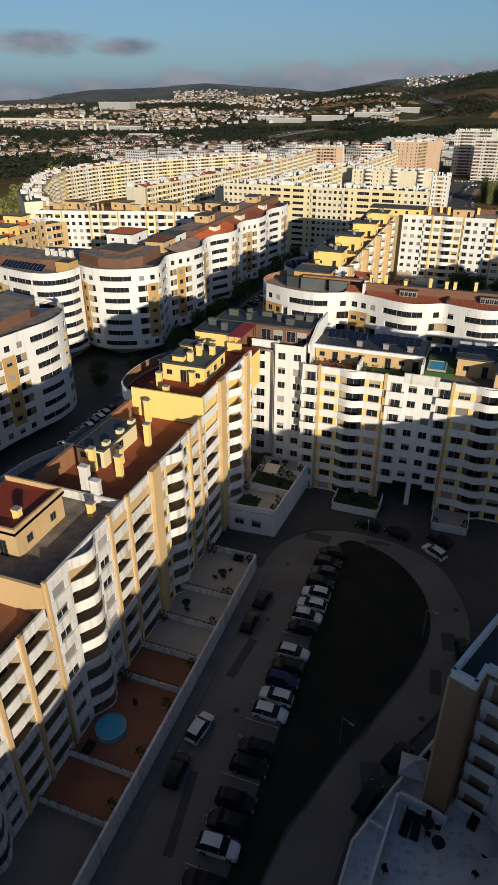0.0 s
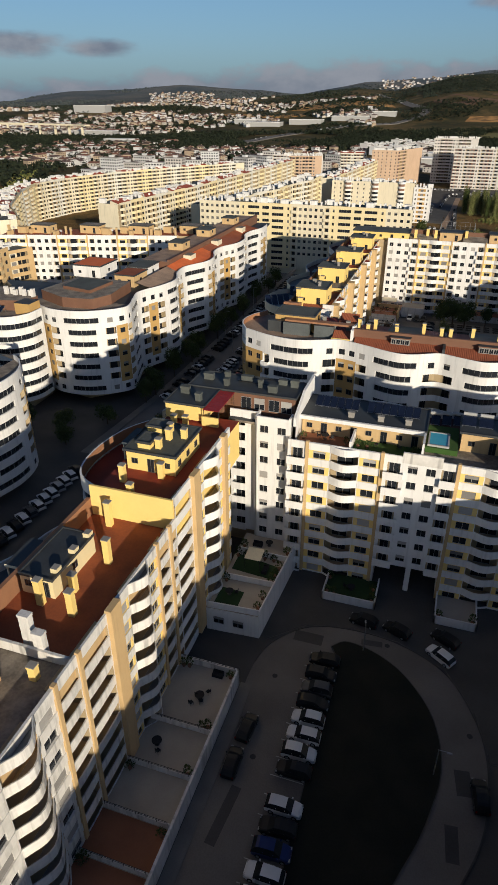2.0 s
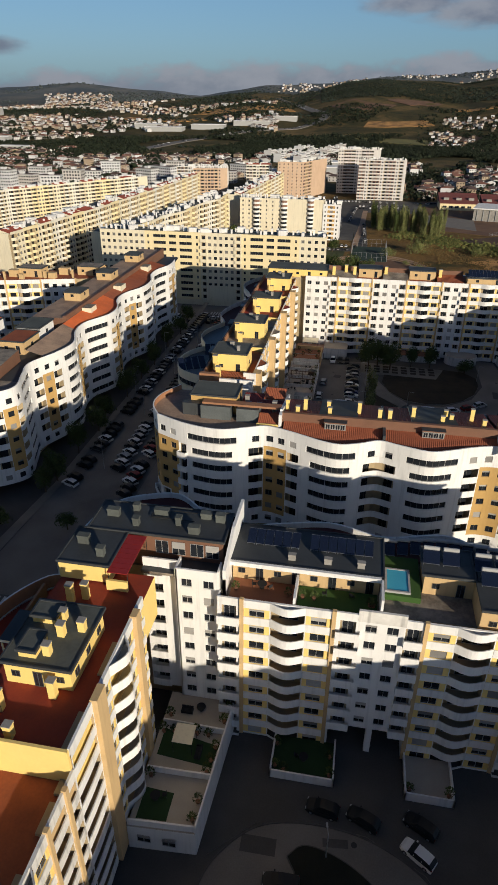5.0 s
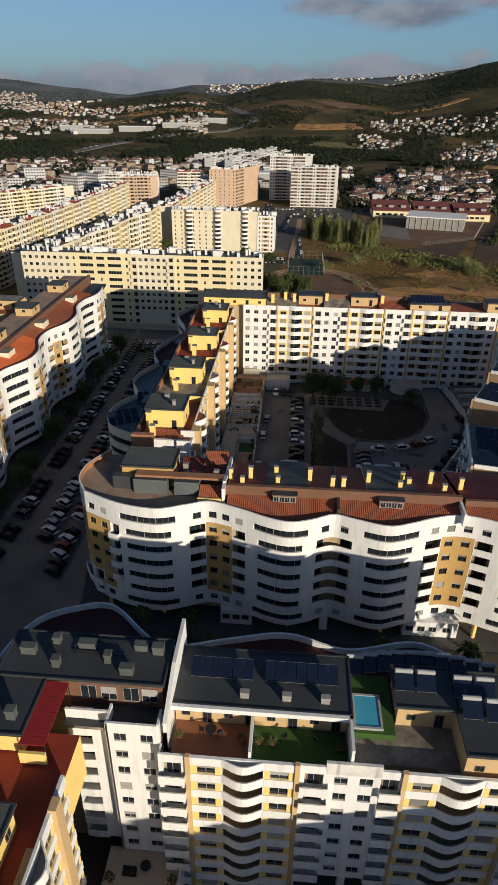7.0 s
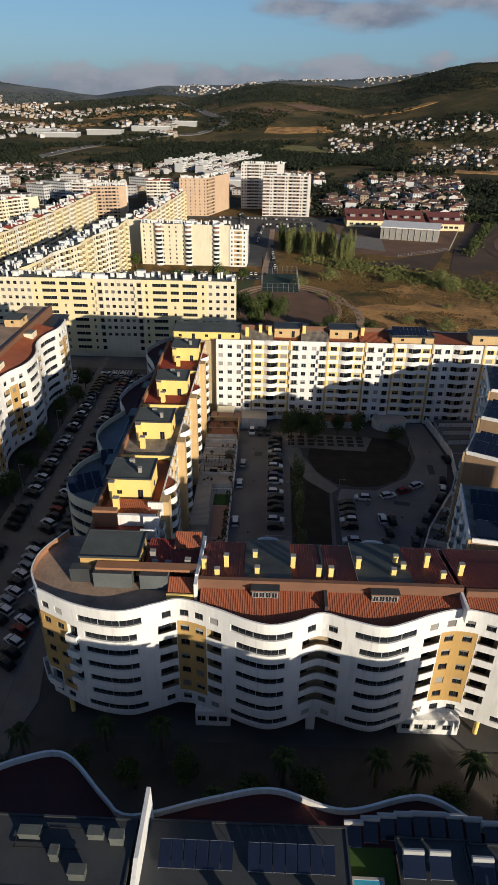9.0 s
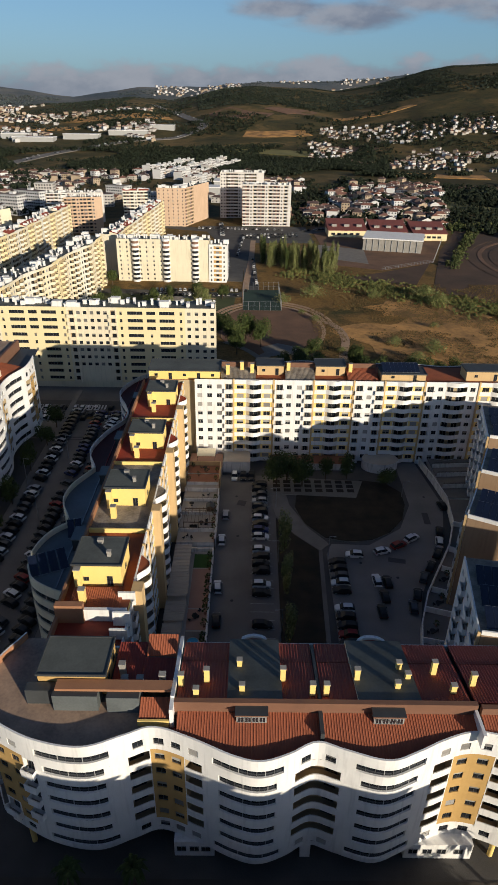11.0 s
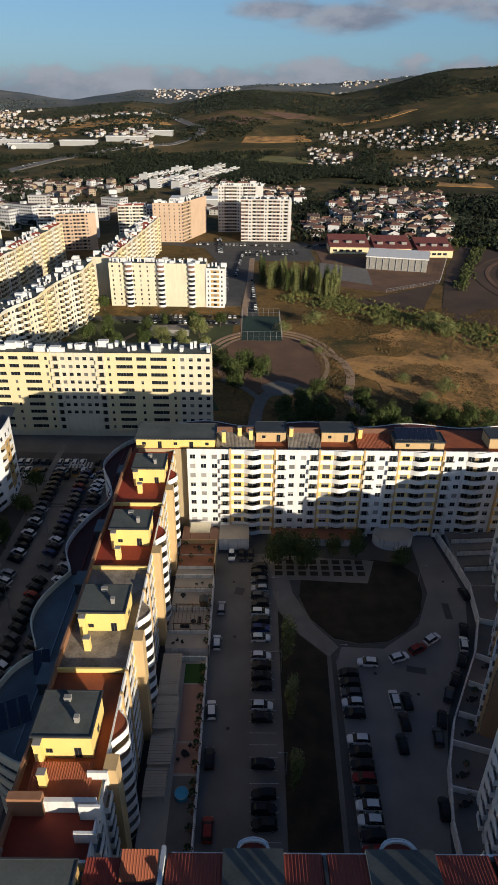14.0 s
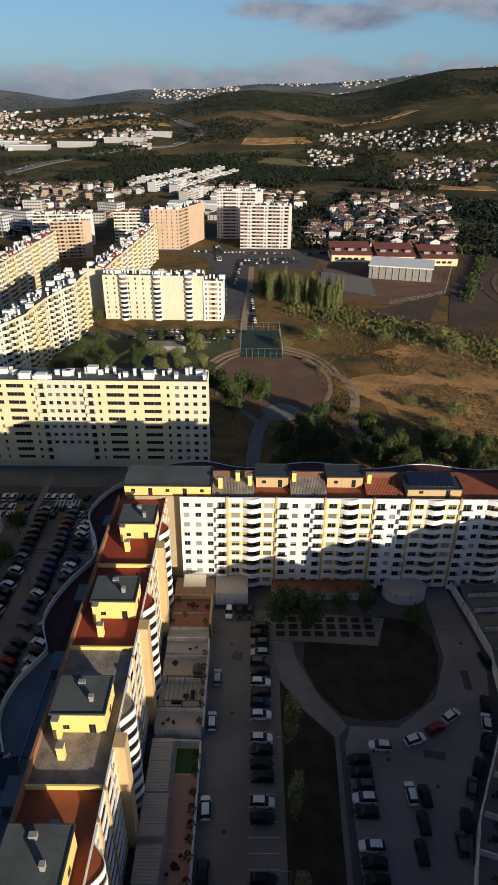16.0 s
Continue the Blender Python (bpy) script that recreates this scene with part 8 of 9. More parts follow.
drape("paved_fan", [(-6, 354), (6, 356), (8, 366), (-1, 371), (-9, 365)], PAVING, 0.28, "small paved fan at the field's edge", "pavement")
COURTBLUE = mat("dark_blue_court", (0.03, 0.05, 0.075), (0.02, 0.035, 0.055), 0.9, 0.2, 3, 0.7, 0.1)
COURT = mat("dark_green_court", (0.022, 0.05, 0.036), (0.016, 0.036, 0.027), 0.9, 0.2, 3, 0.7, 0.1)
drape("court", rect(-18, 424, 3, 466), COURT, 0.25, "fenced green sports court", "sports court")
drape("court", rect(-72, 396, -52, 424), COURTBLUE, 0.3, "small dark blue sports court in the park", "sports court")
slab("park_pavilion", rect(-66, 430, -46, 438), -6.3, -2.8, CONCRETE, "low grey concrete pavilion in the park", "pavilion", FELT)
ribbon("gravel_path", [(-92, 372), (-84, 402), (-76, 430), (-60, 448), (-34, 446)], 2.6, PATHM, 0.2, "pale park path", "path", 4)
drape("parking_ground", rect(-26, 292, -8, 318), ASPHALT, 0.12, "small dark asphalt parking ground", "road")
drape("dry_meadow", [(88 + (30 + 6 * math.sin(2 * a + 2) + 4 * math.sin(9 * a)) * math.cos(a), 430 + (22 + 5 * math.sin(4 * a) + 3 * math.sin(9 * a + 2)) * math.sin(a)) for a in np.linspace(0, 6.2, 50)], DRY, 0.1, "patch of dry golden grass below the reeds", "field")
drape("dry_meadow", [(92 + (58 + 9 * math.sin(3 * a) + 5 * math.sin(7 * a + 1)) * math.cos(a), 376 + (42 + 7 * math.sin(5 * a) + 4 * math.sin(11 * a)) * math.sin(a)) for a in np.linspace(0, 6.2, 60)], DRY, 0.12, "dry golden meadow", "field")
drape("ploughed_field", [(98, 470), (150, 425), (240, 430), (260, 640), (176, 690), (134, 590)], PLOUGH, 0.12, "ploughed brown field with curved furrows", "field")
drape("ploughed_field", [(48, 500), (88, 476), (128, 580), (108, 540), (76, 516)], PLOUGH, 0.12, "dark bare earth between reeds and a school yard", "field")
drape("tower_car_park", [(-40, 610), (38, 612), (36, 686), (-60, 686)], ASPHALT, 0.13, "dark asphalt car park round the towers", "road")
drape("tower_car_park", [(-40, 486), (-19, 486), (-19, 610), (-44, 610)], ASPHALT, 0.13, "dark asphalt car park beside the cream block", "road")
drape("school_yard", [(44, 536), (76, 522), (118, 548), (156, 660), (150, 700), (40, 690)], DIRT, 0.15, "bare earth school yard", "yard")
drape("sports_ground", [(36, 560), (70, 540), (74, 588), (40, 606)], PAVING, 0.3, "grey asphalt sports ground with goals", "sports court")
for i in range(7):
    r = 40 + 8 * i
    pts = [(235 - r * math.cos(a), 540 + 1.25 * r * math.sin(a)) for a in np.linspace(-1.0, 1.0, 12)]
    ribbon("furrow", pts, 3.2, DIRT if i % 2 else PLOUGH, 0.3, "curved furrow in a ploughed field", "field")
M = Mesh()
for y in np.arange(262.5, 316, 2.5):
    M.face([(x, q, ground_z(-60, q) + 0.06) for x, q in ((-130, y), (-28, y), (-28, y + 2.5), (-130, y + 2.5))], ROAD)
tagged(part("car_park", M), "sloping dark asphalt car park before the cream block", "road", "", "structure")
ribbon("street", [(-130, 300), (-60, 298), (-20, 300), (60, 296)], 12, ASPHALT, 0.14, "asphalt street before the cream block", "road")
ribbon("street", [(-115, 460), (-60, 458), (-18, 456), (-14, 500), (-18, 620)], 9, ASPHALT, 0.16, "asphalt street past the cream block", "road")
ribbon("street", [(-120, 690), (-30, 660), (40, 664), (120, 740)], 14, ASPHALT, 0.16, "wide asphalt street before the towers", "road")
ribbon("footway", [(-16, 424), (-17, 470), (-14, 540), (-12, 620)], 4, PATHM, 0.2, "straight pale footway", "path")

# school with its long white sports hall
hall = thing("sports_hall", "long low white sports hall with a flat roof", "sports hall")
z = -6.3
M = Mesh()
M.prism([(73, 588), (116, 578), (124, 606), (81, 617)], z, z + 9.0, CONCRETE, FRAME)
part("body", M, hall)
M = Mesh()
M.prism([(72, 587), (116.6, 577), (125, 606.6), (80.4, 618)], z + 9.0, z + 9.8, WHITE)
part("roof", M, hall)
for i in range(9):
    M = Mesh()
    x, y = 75.5 + 4.6 * i, 587.2 - 1.07 * i
    M.box(x, y - 0.3, z, x + 0.4, y + 0.3, z + 8.4, STEEL)
    part("buttress", M, hall)
SCHOOLRED = mat("dull_red_roof", (0.21, 0.06, 0.048), (0.14, 0.046, 0.038), 0.8, 0.2, 3, 0.8, 0.1)
school = thing("school", "low cream school building with red flat roofs", "school")
for x0, y0, x1, y1, h in ((52, 640, 84, 666, 5.6), (88, 636, 118, 662, 5.6), (122, 630, 150, 656, 5.6)):
    M = Mesh()
    M.box(x0, y0, z, x1, y1, z + h, CREAM_Y, CREAM_Y)
    part("wing", M, school)
    M = Mesh()
    M.prism(rect(x0 - 0.6, y0 - 0.6, x1 + 0.6, y1 + 0.6), z + h, lambda x, y: z + h + 0.5 + (y - y0 + 0.6) * 0.2, SCHOOLRED)
    part("roof", M, school)
    M = Mesh()
    for k in range(3):
        x = x0 + (x1 - x0) * (k + 0.5) / 3
        M.box(x - 2.2, y0 + 7, z + h, x + 2.2, y0 + 11, z + h + 4.0, CONCRETE, SCHOOLRED)
    part("rooflight", M, school)
    for i in range(5):
        part("window", window_mesh(3.2, 1.8, 0), school, "", Matrix.Translation((x0 + 4 + (x1 - x0 - 6) * i / 5, y0 - 0.05, z + 2)))


def fence(pts, h, label):
    ob = thing("fence", label, "fence")
    p = Path(pts)
    for zz in (0.1, h / 2, h - 0.06):
        M = Mesh()
        for a, c in zip(p.pts, p.pts[1:]):
            q = Path([a, c])
            zg = ground_z(*a)
            bar(M, q, 0, q.length, -0.05, 0, zg + zz, zg + zz + 0.07, STEEL)
        part("rail", M, ob)
    n = int(p.length / 3)
    for i in range(n + 1):
        x, y, _ = p.at(p.length * i / n)
        M = Mesh()
        M.box(x - 0.06, y - 0.06, ground_z(x, y), x + 0.06, y + 0.06, ground_z(x, y) + h, STEEL)
        part("post", M, ob)


fence([(-18, 424), (3, 424), (3, 466), (-18, 466), (-18, 424)], 5.0, "tall pale metal fence round a sports court")
fence([(76, 522), (118, 548), (156, 660)], 2.2, "pale metal fence along the school yard")

# planting: named trees near, joined clumps farther off
grow = random.Random(21)
for x, y, h, s in ((-16, 372, 14, 11), (-22, 366, 13, 10), (-9, 366, 13, 9), (-28, 378, 12, 9), (-20, 356, 11, 9), (14, 352, 9, 8), (8, 344, 8, 8)):
    tree(x, y, ground_z(x, y), h, s, "round", False, "large dark park tree with a dense crown")
for i in range(46):
    x = grow.uniform(-6, 84)
    y = 306 + 34 * grow.random() - max(0, x - 40) * 0.25
    tree(x, y, ground_z(x, y), grow.uniform(6, 11), grow.uniform(6, 9), "round", False, "dark green tree in the belt behind the block")
for i in range(48):
    x, y = -6 + 1.0 * i + grow.uniform(-3, 3), 536 - 0.53 * i + grow.uniform(-8, 8)
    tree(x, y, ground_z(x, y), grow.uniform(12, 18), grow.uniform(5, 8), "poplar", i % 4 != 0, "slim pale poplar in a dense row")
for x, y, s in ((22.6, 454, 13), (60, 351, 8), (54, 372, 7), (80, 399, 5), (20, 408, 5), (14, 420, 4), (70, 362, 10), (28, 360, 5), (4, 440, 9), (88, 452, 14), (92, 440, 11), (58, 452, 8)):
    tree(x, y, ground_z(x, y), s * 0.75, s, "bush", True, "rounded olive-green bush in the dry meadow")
for x, y, h in ((-43, 434, 12), (-40, 428, 11), (-54, 402, 8), (-79, 409, 8), (-86, 420, 9), (-92, 400, 8), (-70, 424, 7), (-60, 446, 7), (-99, 474, 9), (-64, 398, 7), (-90, 440, 8), (-74, 392, 7), (-50, 388, 8), (-66, 410, 9), (-58, 416, 10), (-48, 414, 9), (-82, 396, 8), (-96, 420, 9), (-100, 396, 8), (-36, 404, 9), (-44, 398, 10), (-30, 446, 8), (-68, 436, 8)):
    tree(x, y, ground_z(x, y), h, h * 0.9, "round", y < 430 and x > -60, "park tree between the cream blocks")


def clumps(name, spots, label, category, m, tufts=9):
    """One joined mesh of many small ragged tufts."""
    r = random.Random(len(spots))
    v, f = [], []
    for x, y, h, w in spots:
        z0 = ground_z(x, y)
        for _ in range(tufts):
            d = Vector((r.gauss(0, 1), r.gauss(0, 1), abs(r.gauss(0, 1)) * 0.9 + 0.1)).normalized()
            c = Vector((x + d.x * w * 0.42, y + d.y * w * 0.42, z0 + h * (0.25 + 0.6 * d.z)))
            a = d.orthogonal().normalized()
            a.rotate(Matrix.Rotation(r.uniform(0, 6.28), 3, d))
            b = d.cross(a)
            s = w * r.uniform(0.16, 0.34)
            k = len(v)
            v += [tuple(c - a * s - d * s * 0.3), tuple(c - b * s * 0.8), tuple(c + a * s - d * s * 0.3), tuple(c + b * s * 0.8), tuple(c + d * s * 0.5)]
            f += [(k, k + 1, k + 4), (k + 1, k + 2, k + 4), (k + 2, k + 3, k + 4), (k + 3, k, k + 4)]
    me = bpy.data.meshes.new(name)
    me.from_pydata(v, [], f)
    me.materials.append(m)
    me.update()
    return tagged(new(name, me), label, category, "", "stuff")


WOOD = island_mat("far_woods", [(0.015, 0.022, 0.012), (0.019, 0.027, 0.014), (0.012, 0.018, 0.010), (0.026, 0.031, 0.016)], 0.9, 0.02, 0.6)
HEATH = island_mat("heath", [(0.17, 0.105, 0.042), (0.21, 0.125, 0.048), (0.10, 0.08, 0.032), (0.13, 0.10, 0.04)], 0.95, 0.05, 0.6)
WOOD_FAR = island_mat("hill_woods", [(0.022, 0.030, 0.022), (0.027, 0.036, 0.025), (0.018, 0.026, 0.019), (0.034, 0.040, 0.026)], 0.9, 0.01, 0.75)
# Lighter, bluer copy of the hill woods: distance haze put into the colour
WOOD_HAZED = island_mat("hazed_ridge_woods", [(0.052, 0.066, 0.068), (0.062, 0.076, 0.076), (0.046, 0.058, 0.062), (0.074, 0.084, 0.080)], 0.9, 0.005, 0.8)
SCRUB = island_mat("scrub", [(0.12, 0.14, 0.042), (0.16, 0.16, 0.052), (0.075, 0.095, 0.03), (0.21, 0.18, 0.062)], 0.9, 0.05, 0.6)
HEDGE = island_mat("hedge_leaves", [(0.05, 0.066, 0.022), (0.07, 0.085, 0.028), (0.035, 0.05, 0.016), (0.10, 0.10, 0.035)], 0.9, 0.05, 0.6)
spots = []
for i in range(3600):
    t = grow.random() * 1.7
    k = grow.gauss(0, 1)
    if noise.noise(Vector((t * 9, k, 2.2))) < -0.25:
        continue
    x, y = 14 + 95 * t + 5 * k, 517 - 78 * t + 6.5 * k
    spots.append((x, y, grow.uniform(0.8, 2.6), grow.uniform(0.9, 2.4)))
clumps("reed_bank", spots, "thick olive-green reeds and bushes along a ditch", "bushes", SCRUB)
spots = []
while len(spots) < 19000:
    x, y = grow.uniform(18, 190), grow.uniform(304, 486)
    if noise.noise(Vector((x / 22, y / 22, 1.5))) + 0.4 * noise.noise(Vector((x / 6, y / 6, 4.5))) > -0.12:
        spots.append((x, y, grow.uniform(0.25, 0.7), grow.uniform(0.4, 1.0)))
clumps("meadow_scrub", spots, "low scrub scattered over dry grass", "bushes", HEATH, 7)
spots = []
for i in range(300):
    t = grow.random()
    spots.append((126 + 70 * t + grow.gauss(0, 2.5), 530 + 170 * t + grow.gauss(0, 3), grow.uniform(1.5, 4), grow.uniform(1.4, 3.2)))
for i in range(600):
    t = grow.random()
    spots.append((170 + 120 * t + grow.gauss(0, 8), 690 + 10 * t + grow.gauss(0, 10), grow.uniform(2, 5), grow.uniform(2, 4.5)))
clumps("hedgerow", spots, "olive-green hedgerow of trees along the fields", "trees", HEDGE, 14)


def belt(n, r0, r1, a0, a1, seed, h=(7, 13), w=(8, 16), gap=0.0, scale=260):
    """Spots in a band of the distance, kept where a slow noise is high."""
    r, out = random.Random(seed), []
    while len(out) < n:
        d, a = r.uniform(r0, r1), radians(r.uniform(a0, a1))
        x, y = d * math.sin(a), d * math.cos(a)
        if noise.noise(Vector((x / scale, y / scale, seed))) > gap:
            out.append((x, y, r.uniform(*h), r.uniform(*w)))
    return out


clumps("wood", belt(9500, 1130, 1560, -42, 9, 1, (6, 11), (5, 9), -0.3), "dark wood across the valley", "trees", WOOD, 6)
clumps("wood", belt(4600, 1560, 2400, -45, 22, 2, (4, 8), (5, 10), 0.10, 200), "scattered dark woods beyond the houses", "trees", WOOD, 7)
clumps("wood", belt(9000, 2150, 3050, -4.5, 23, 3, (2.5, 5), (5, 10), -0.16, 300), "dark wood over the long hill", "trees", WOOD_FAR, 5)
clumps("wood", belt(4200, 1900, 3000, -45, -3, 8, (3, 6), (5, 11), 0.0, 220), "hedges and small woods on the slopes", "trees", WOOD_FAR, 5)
clumps("wood", belt(5200, 3600, 7000, -42, 22, 9, (4, 8), (12, 24), 0.1, 700), "far ridge woods in a haze-lightened grey-green", "trees", WOOD_HAZED, 4)
clumps("wood", belt(3600, 1160, 1390, -5, 10, 10, (7, 11), (4.5, 8), -0.5, 260), "dense dark wood in the valley", "trees", WOOD, 6)
spots = []
for i in range(230):
    t = grow.random()
    spots.append((-292 - 120 * t - 60 * t * t + grow.gauss(0, 5), 340 + 190 * t + 130 * t * t + grow.gauss(0, 6), grow.uniform(5, 9), grow.uniform(4, 8)))
clumps("verge", spots, "olive-green trees along the road verge", "trees", SCRUB, 16)
clumps("wood", belt(900, 700, 1180, -45, -16, 4, (6, 11), (7, 13), 0.05, 120), "trees between the houses", "trees", WOOD, 7)
clumps("wood", belt(900, 640, 1300, 6, 24, 5, (5, 10), (6, 12), 0.12, 120), "trees between the houses and fields", "trees", WOOD, 7)

clumps("wood", belt(2300, 690, 1060, -1, 19, 6, (4, 8), (3, 7), -0.3, 60), "garden trees between the village houses", "trees", WOOD, 7)
clumps("wood", belt(1400, 1300, 1850, 3, 21, 12, (3, 6), (4, 8), -0.1, 70), "trees between the houses on the slope", "trees", WOOD, 7)
clumps("wood", belt(1200, 830, 1400, -50, -2, 7, (4, 8), (4, 8), -0.1, 80), "garden trees between the village houses", "trees", WOOD, 7)

# houses: near ones one by one, far ones joined
HOUSE_WALLS = [(0.56, 0.55, 0.54), (0.46, 0.42, 0.36), (0.60, 0.60, 0.60), (0.40, 0.31, 0.22), (0.50, 0.47, 0.44)]
HOUSE_MATS = [mat(f"house_render_{'abcde'[i]}", c, tuple(k * 0.85 for k in c), 0.9, 0.1, 1.0, 0.5, 0.0) for i, c in enumerate(HOUSE_WALLS)]
ROOF_A = mat("orange_tile_roof", (0.21, 0.095, 0.068), (0.13, 0.066, 0.05), 0.9, 0.2, 2, 0.9, 0.1)
ROOF_B = mat("brown_tile_roof", (0.12, 0.075, 0.065), (0.075, 0.052, 0.047), 0.9, 0.2, 2, 0.9, 0.1)
KITS = {}


def house_kit(i):
    if i not in KITS:
        r = random.Random(100 + i)
        w, d, h = r.uniform(8, 13), r.uniform(8, 12), r.choice((3.2, 5.8, 6.2, 8.6))
        b, rf, wn2 = Mesh(), Mesh(), Mesh()
        b.box(-w / 2, -d / 2, -2, w / 2, d / 2, h, HOUSE_MATS[i % 5])
        o, rise = 0.5, r.uniform(1.6, 2.4)
        e = [(-w / 2 - o, -d / 2 - o, h), (w / 2 + o, -d / 2 - o, h), (w / 2 + o, d / 2 + o, h), (-w / 2 - o, d / 2 + o, h)]
        q = w * 0.28 if i % 3 else w / 2 + o
        t0, t1 = (-q if i % 3 else -q, 0, h + rise), (q, 0, h + rise)
        m = ROOF_A if i % 2 else ROOF_B
        rf.face((e[0], e[1], t1, t0), m)
        rf.face((e[2], e[3], t0, t1), m)
        rf.face((e[1], e[2], t1), m if i % 3 else HOUSE_MATS[i % 5])
        rf.face((e[3], e[0], t0), m if i % 3 else HOUSE_MATS[i % 5])
        rf.face(e[::-1], m)
        rf.box(w * 0.2, -0.4, h, w * 0.2 + 0.7, 0.4, h + rise + 0.8, HOUSE_MATS[i % 5])
        for zz in np.arange(0.9, h - 1.2, 2.8):
            for k in range(3):
                x = -w / 2 + w * (k + 0.5) / 3
                wn2.box(x - 0.6, -d / 2 - 0.04, zz, x + 0.6, -d / 2 + 0.02, zz + 1.3, GLASS)
                y = -d / 2 + d * (k + 0.5) / 3
                wn2.box(w / 2 - 0.02, y - 0.6, zz, w / 2 + 0.04, y + 0.6, zz + 1.3, GLASS)
        KITS[i] = (b, rf, wn2, b.data("walling"), rf.data("roof"), wn2.data("glazing"))
    return KITS[i]


def house(i, x, y, turn):
    kit = house_kit(i)
    ob = thing("house", ("white", "cream", "white", "ochre", "pale")[i % 5] + " village house with a " + ("orange" if i % 2 else "brown") + " tiled roof", "house", "village houses", "", (x, y, ground_z(x, y)))
    ob.rotation_euler = (0, 0, turn)
    part("walling", kit[3], ob)
    part("roof", kit[4], ob)
    tagged(part("glazing", kit[5], ob), "", "", "", "stuff")


def far_houses(name, spots, label):
    M = Mesh()
    for i, x, y, turn, s in spots:
        kit = house_kit(i)
        m = Matrix.Translation((x, y, ground_z(x, y))) @ Matrix.Rotation(turn, 4, "Z") @ Matrix.Diagonal((s, s, s, 1))
        for src in kit[:3]:
            k = len(M.v)
            M.v.extend(tuple(m @ Vector(p)) for p in src.v)
            M.f.extend(tuple(k + j for j in q) for q in src.f)
            M.s.extend(M.slot(src.mats[j]) for j in src.s)
    return tagged(part(name, M), label, "houses", "", "stuff")


row = random.Random(9)
taken = []


def settle(n, r0, r1, a0, a1, gap, scale, seed, apart):
    out = []
    tries = 0
    while len(out) < n and tries < n * 60:
        tries += 1
        d, a = row.uniform(r0, r1), radians(row.uniform(a0, a1))
        x, y = d * math.sin(a), d * math.cos(a)
        if noise.noise(Vector((x / scale, y / scale, seed))) < gap:
            continue
        if any(abs(x - p) + abs(y - q) < apart for p, q in taken[-900:]):
            continue
        taken.append((x, y))
        street = noise.noise(Vector((x / 150, y / 150, 2.0))) * 1.5
        out.append((row.randrange(12), x, y, street + row.choice((0, 1.571)), 1.0))
    return out


for i, x, y, t, s in settle(80, 715, 1010, 0.5, 13.5, -0.3, 140, 4.2, 16):
    house(i, x, y, t)
far_houses("village", settle(110, 715, 1060, -0.5, 13.5, -0.3, 140, 4.2, 12), "densely built village houses with brown roofs")
far_houses("village", settle(260, 840, 1180, -32, 0, -0.2, 150, 5.2, 17), "village of white houses with orange roofs")
far_houses("village", settle(420, 900, 1350, -50, -24, -0.3, 170, 6.2, 17), "village of white houses with orange roofs")
far_houses("village", [(a, b, c, d, 0.72) for a, b, c, d, e in settle(430, 1300, 1820, 4, 21, -0.25, 160, 7.2, 12)], "village of white houses on the slope")
far_houses("village", settle(620, 1600, 2250, -48, -8, 0.05, 260, 8.2, 18), "far villages of white houses")
far_houses("village", settle(560, 1700, 2700, -48, -15, 0.0, 240, 10.2, 18), "wide suburb of pale houses with orange roofs")
far_houses("village", [(a, b, c, d, 1.5) for q in ((190, 4300, 5300, -26, -21, -0.4), (130, 5200, 6000, -8, -1, -0.1), (150, 5600, 6500, 1, 12, 0.0), (120, 5200, 6400, 12, 20, 0.0), (60, 2950, 3500, 2, 12, 0.0)) for a, b, c, d, e in settle(*q, 300, 9.2, 24)], "far white houses on the hillsides")


for pts, w, m in (([(-120, 1560), (-20, 1510), (110, 1465)], 60, DRYGREEN), ([(140, 1540), (190, 1530), (250, 1540)], 70, PLOUGH), ([(-110, 2075), (-40, 1990), (30, 1960)], 90, DIRT), ([(50, 2040), (100, 2090), (160, 2060)], 90, DIRT), ([(-700, 1900), (-560, 1860), (-430, 1890)], 60, DRY), ([(-520, 2060), (-380, 2040), (-250, 2090)], 90, DRY), ([(220, 1190), (290, 1170), (360, 1160)], 60, DRY), ([(200, 1010), (255, 990), (330, 1010)], 70, DIRT), ([(190, 860), (235, 800), (300, 780)], 60, DRYGREEN), ([(-30, 1730), (40, 1720), (120, 1740)], 70, DRY), ([(200, 1980), (300, 1960), (420, 2000)], 40, DRY)):
    ribbon("dry_field", pts, w, m, 0.8, "strip of dry golden field in the valley", "field", 30)
# small blocks of flats at the town's edge
flat = random.Random(77)
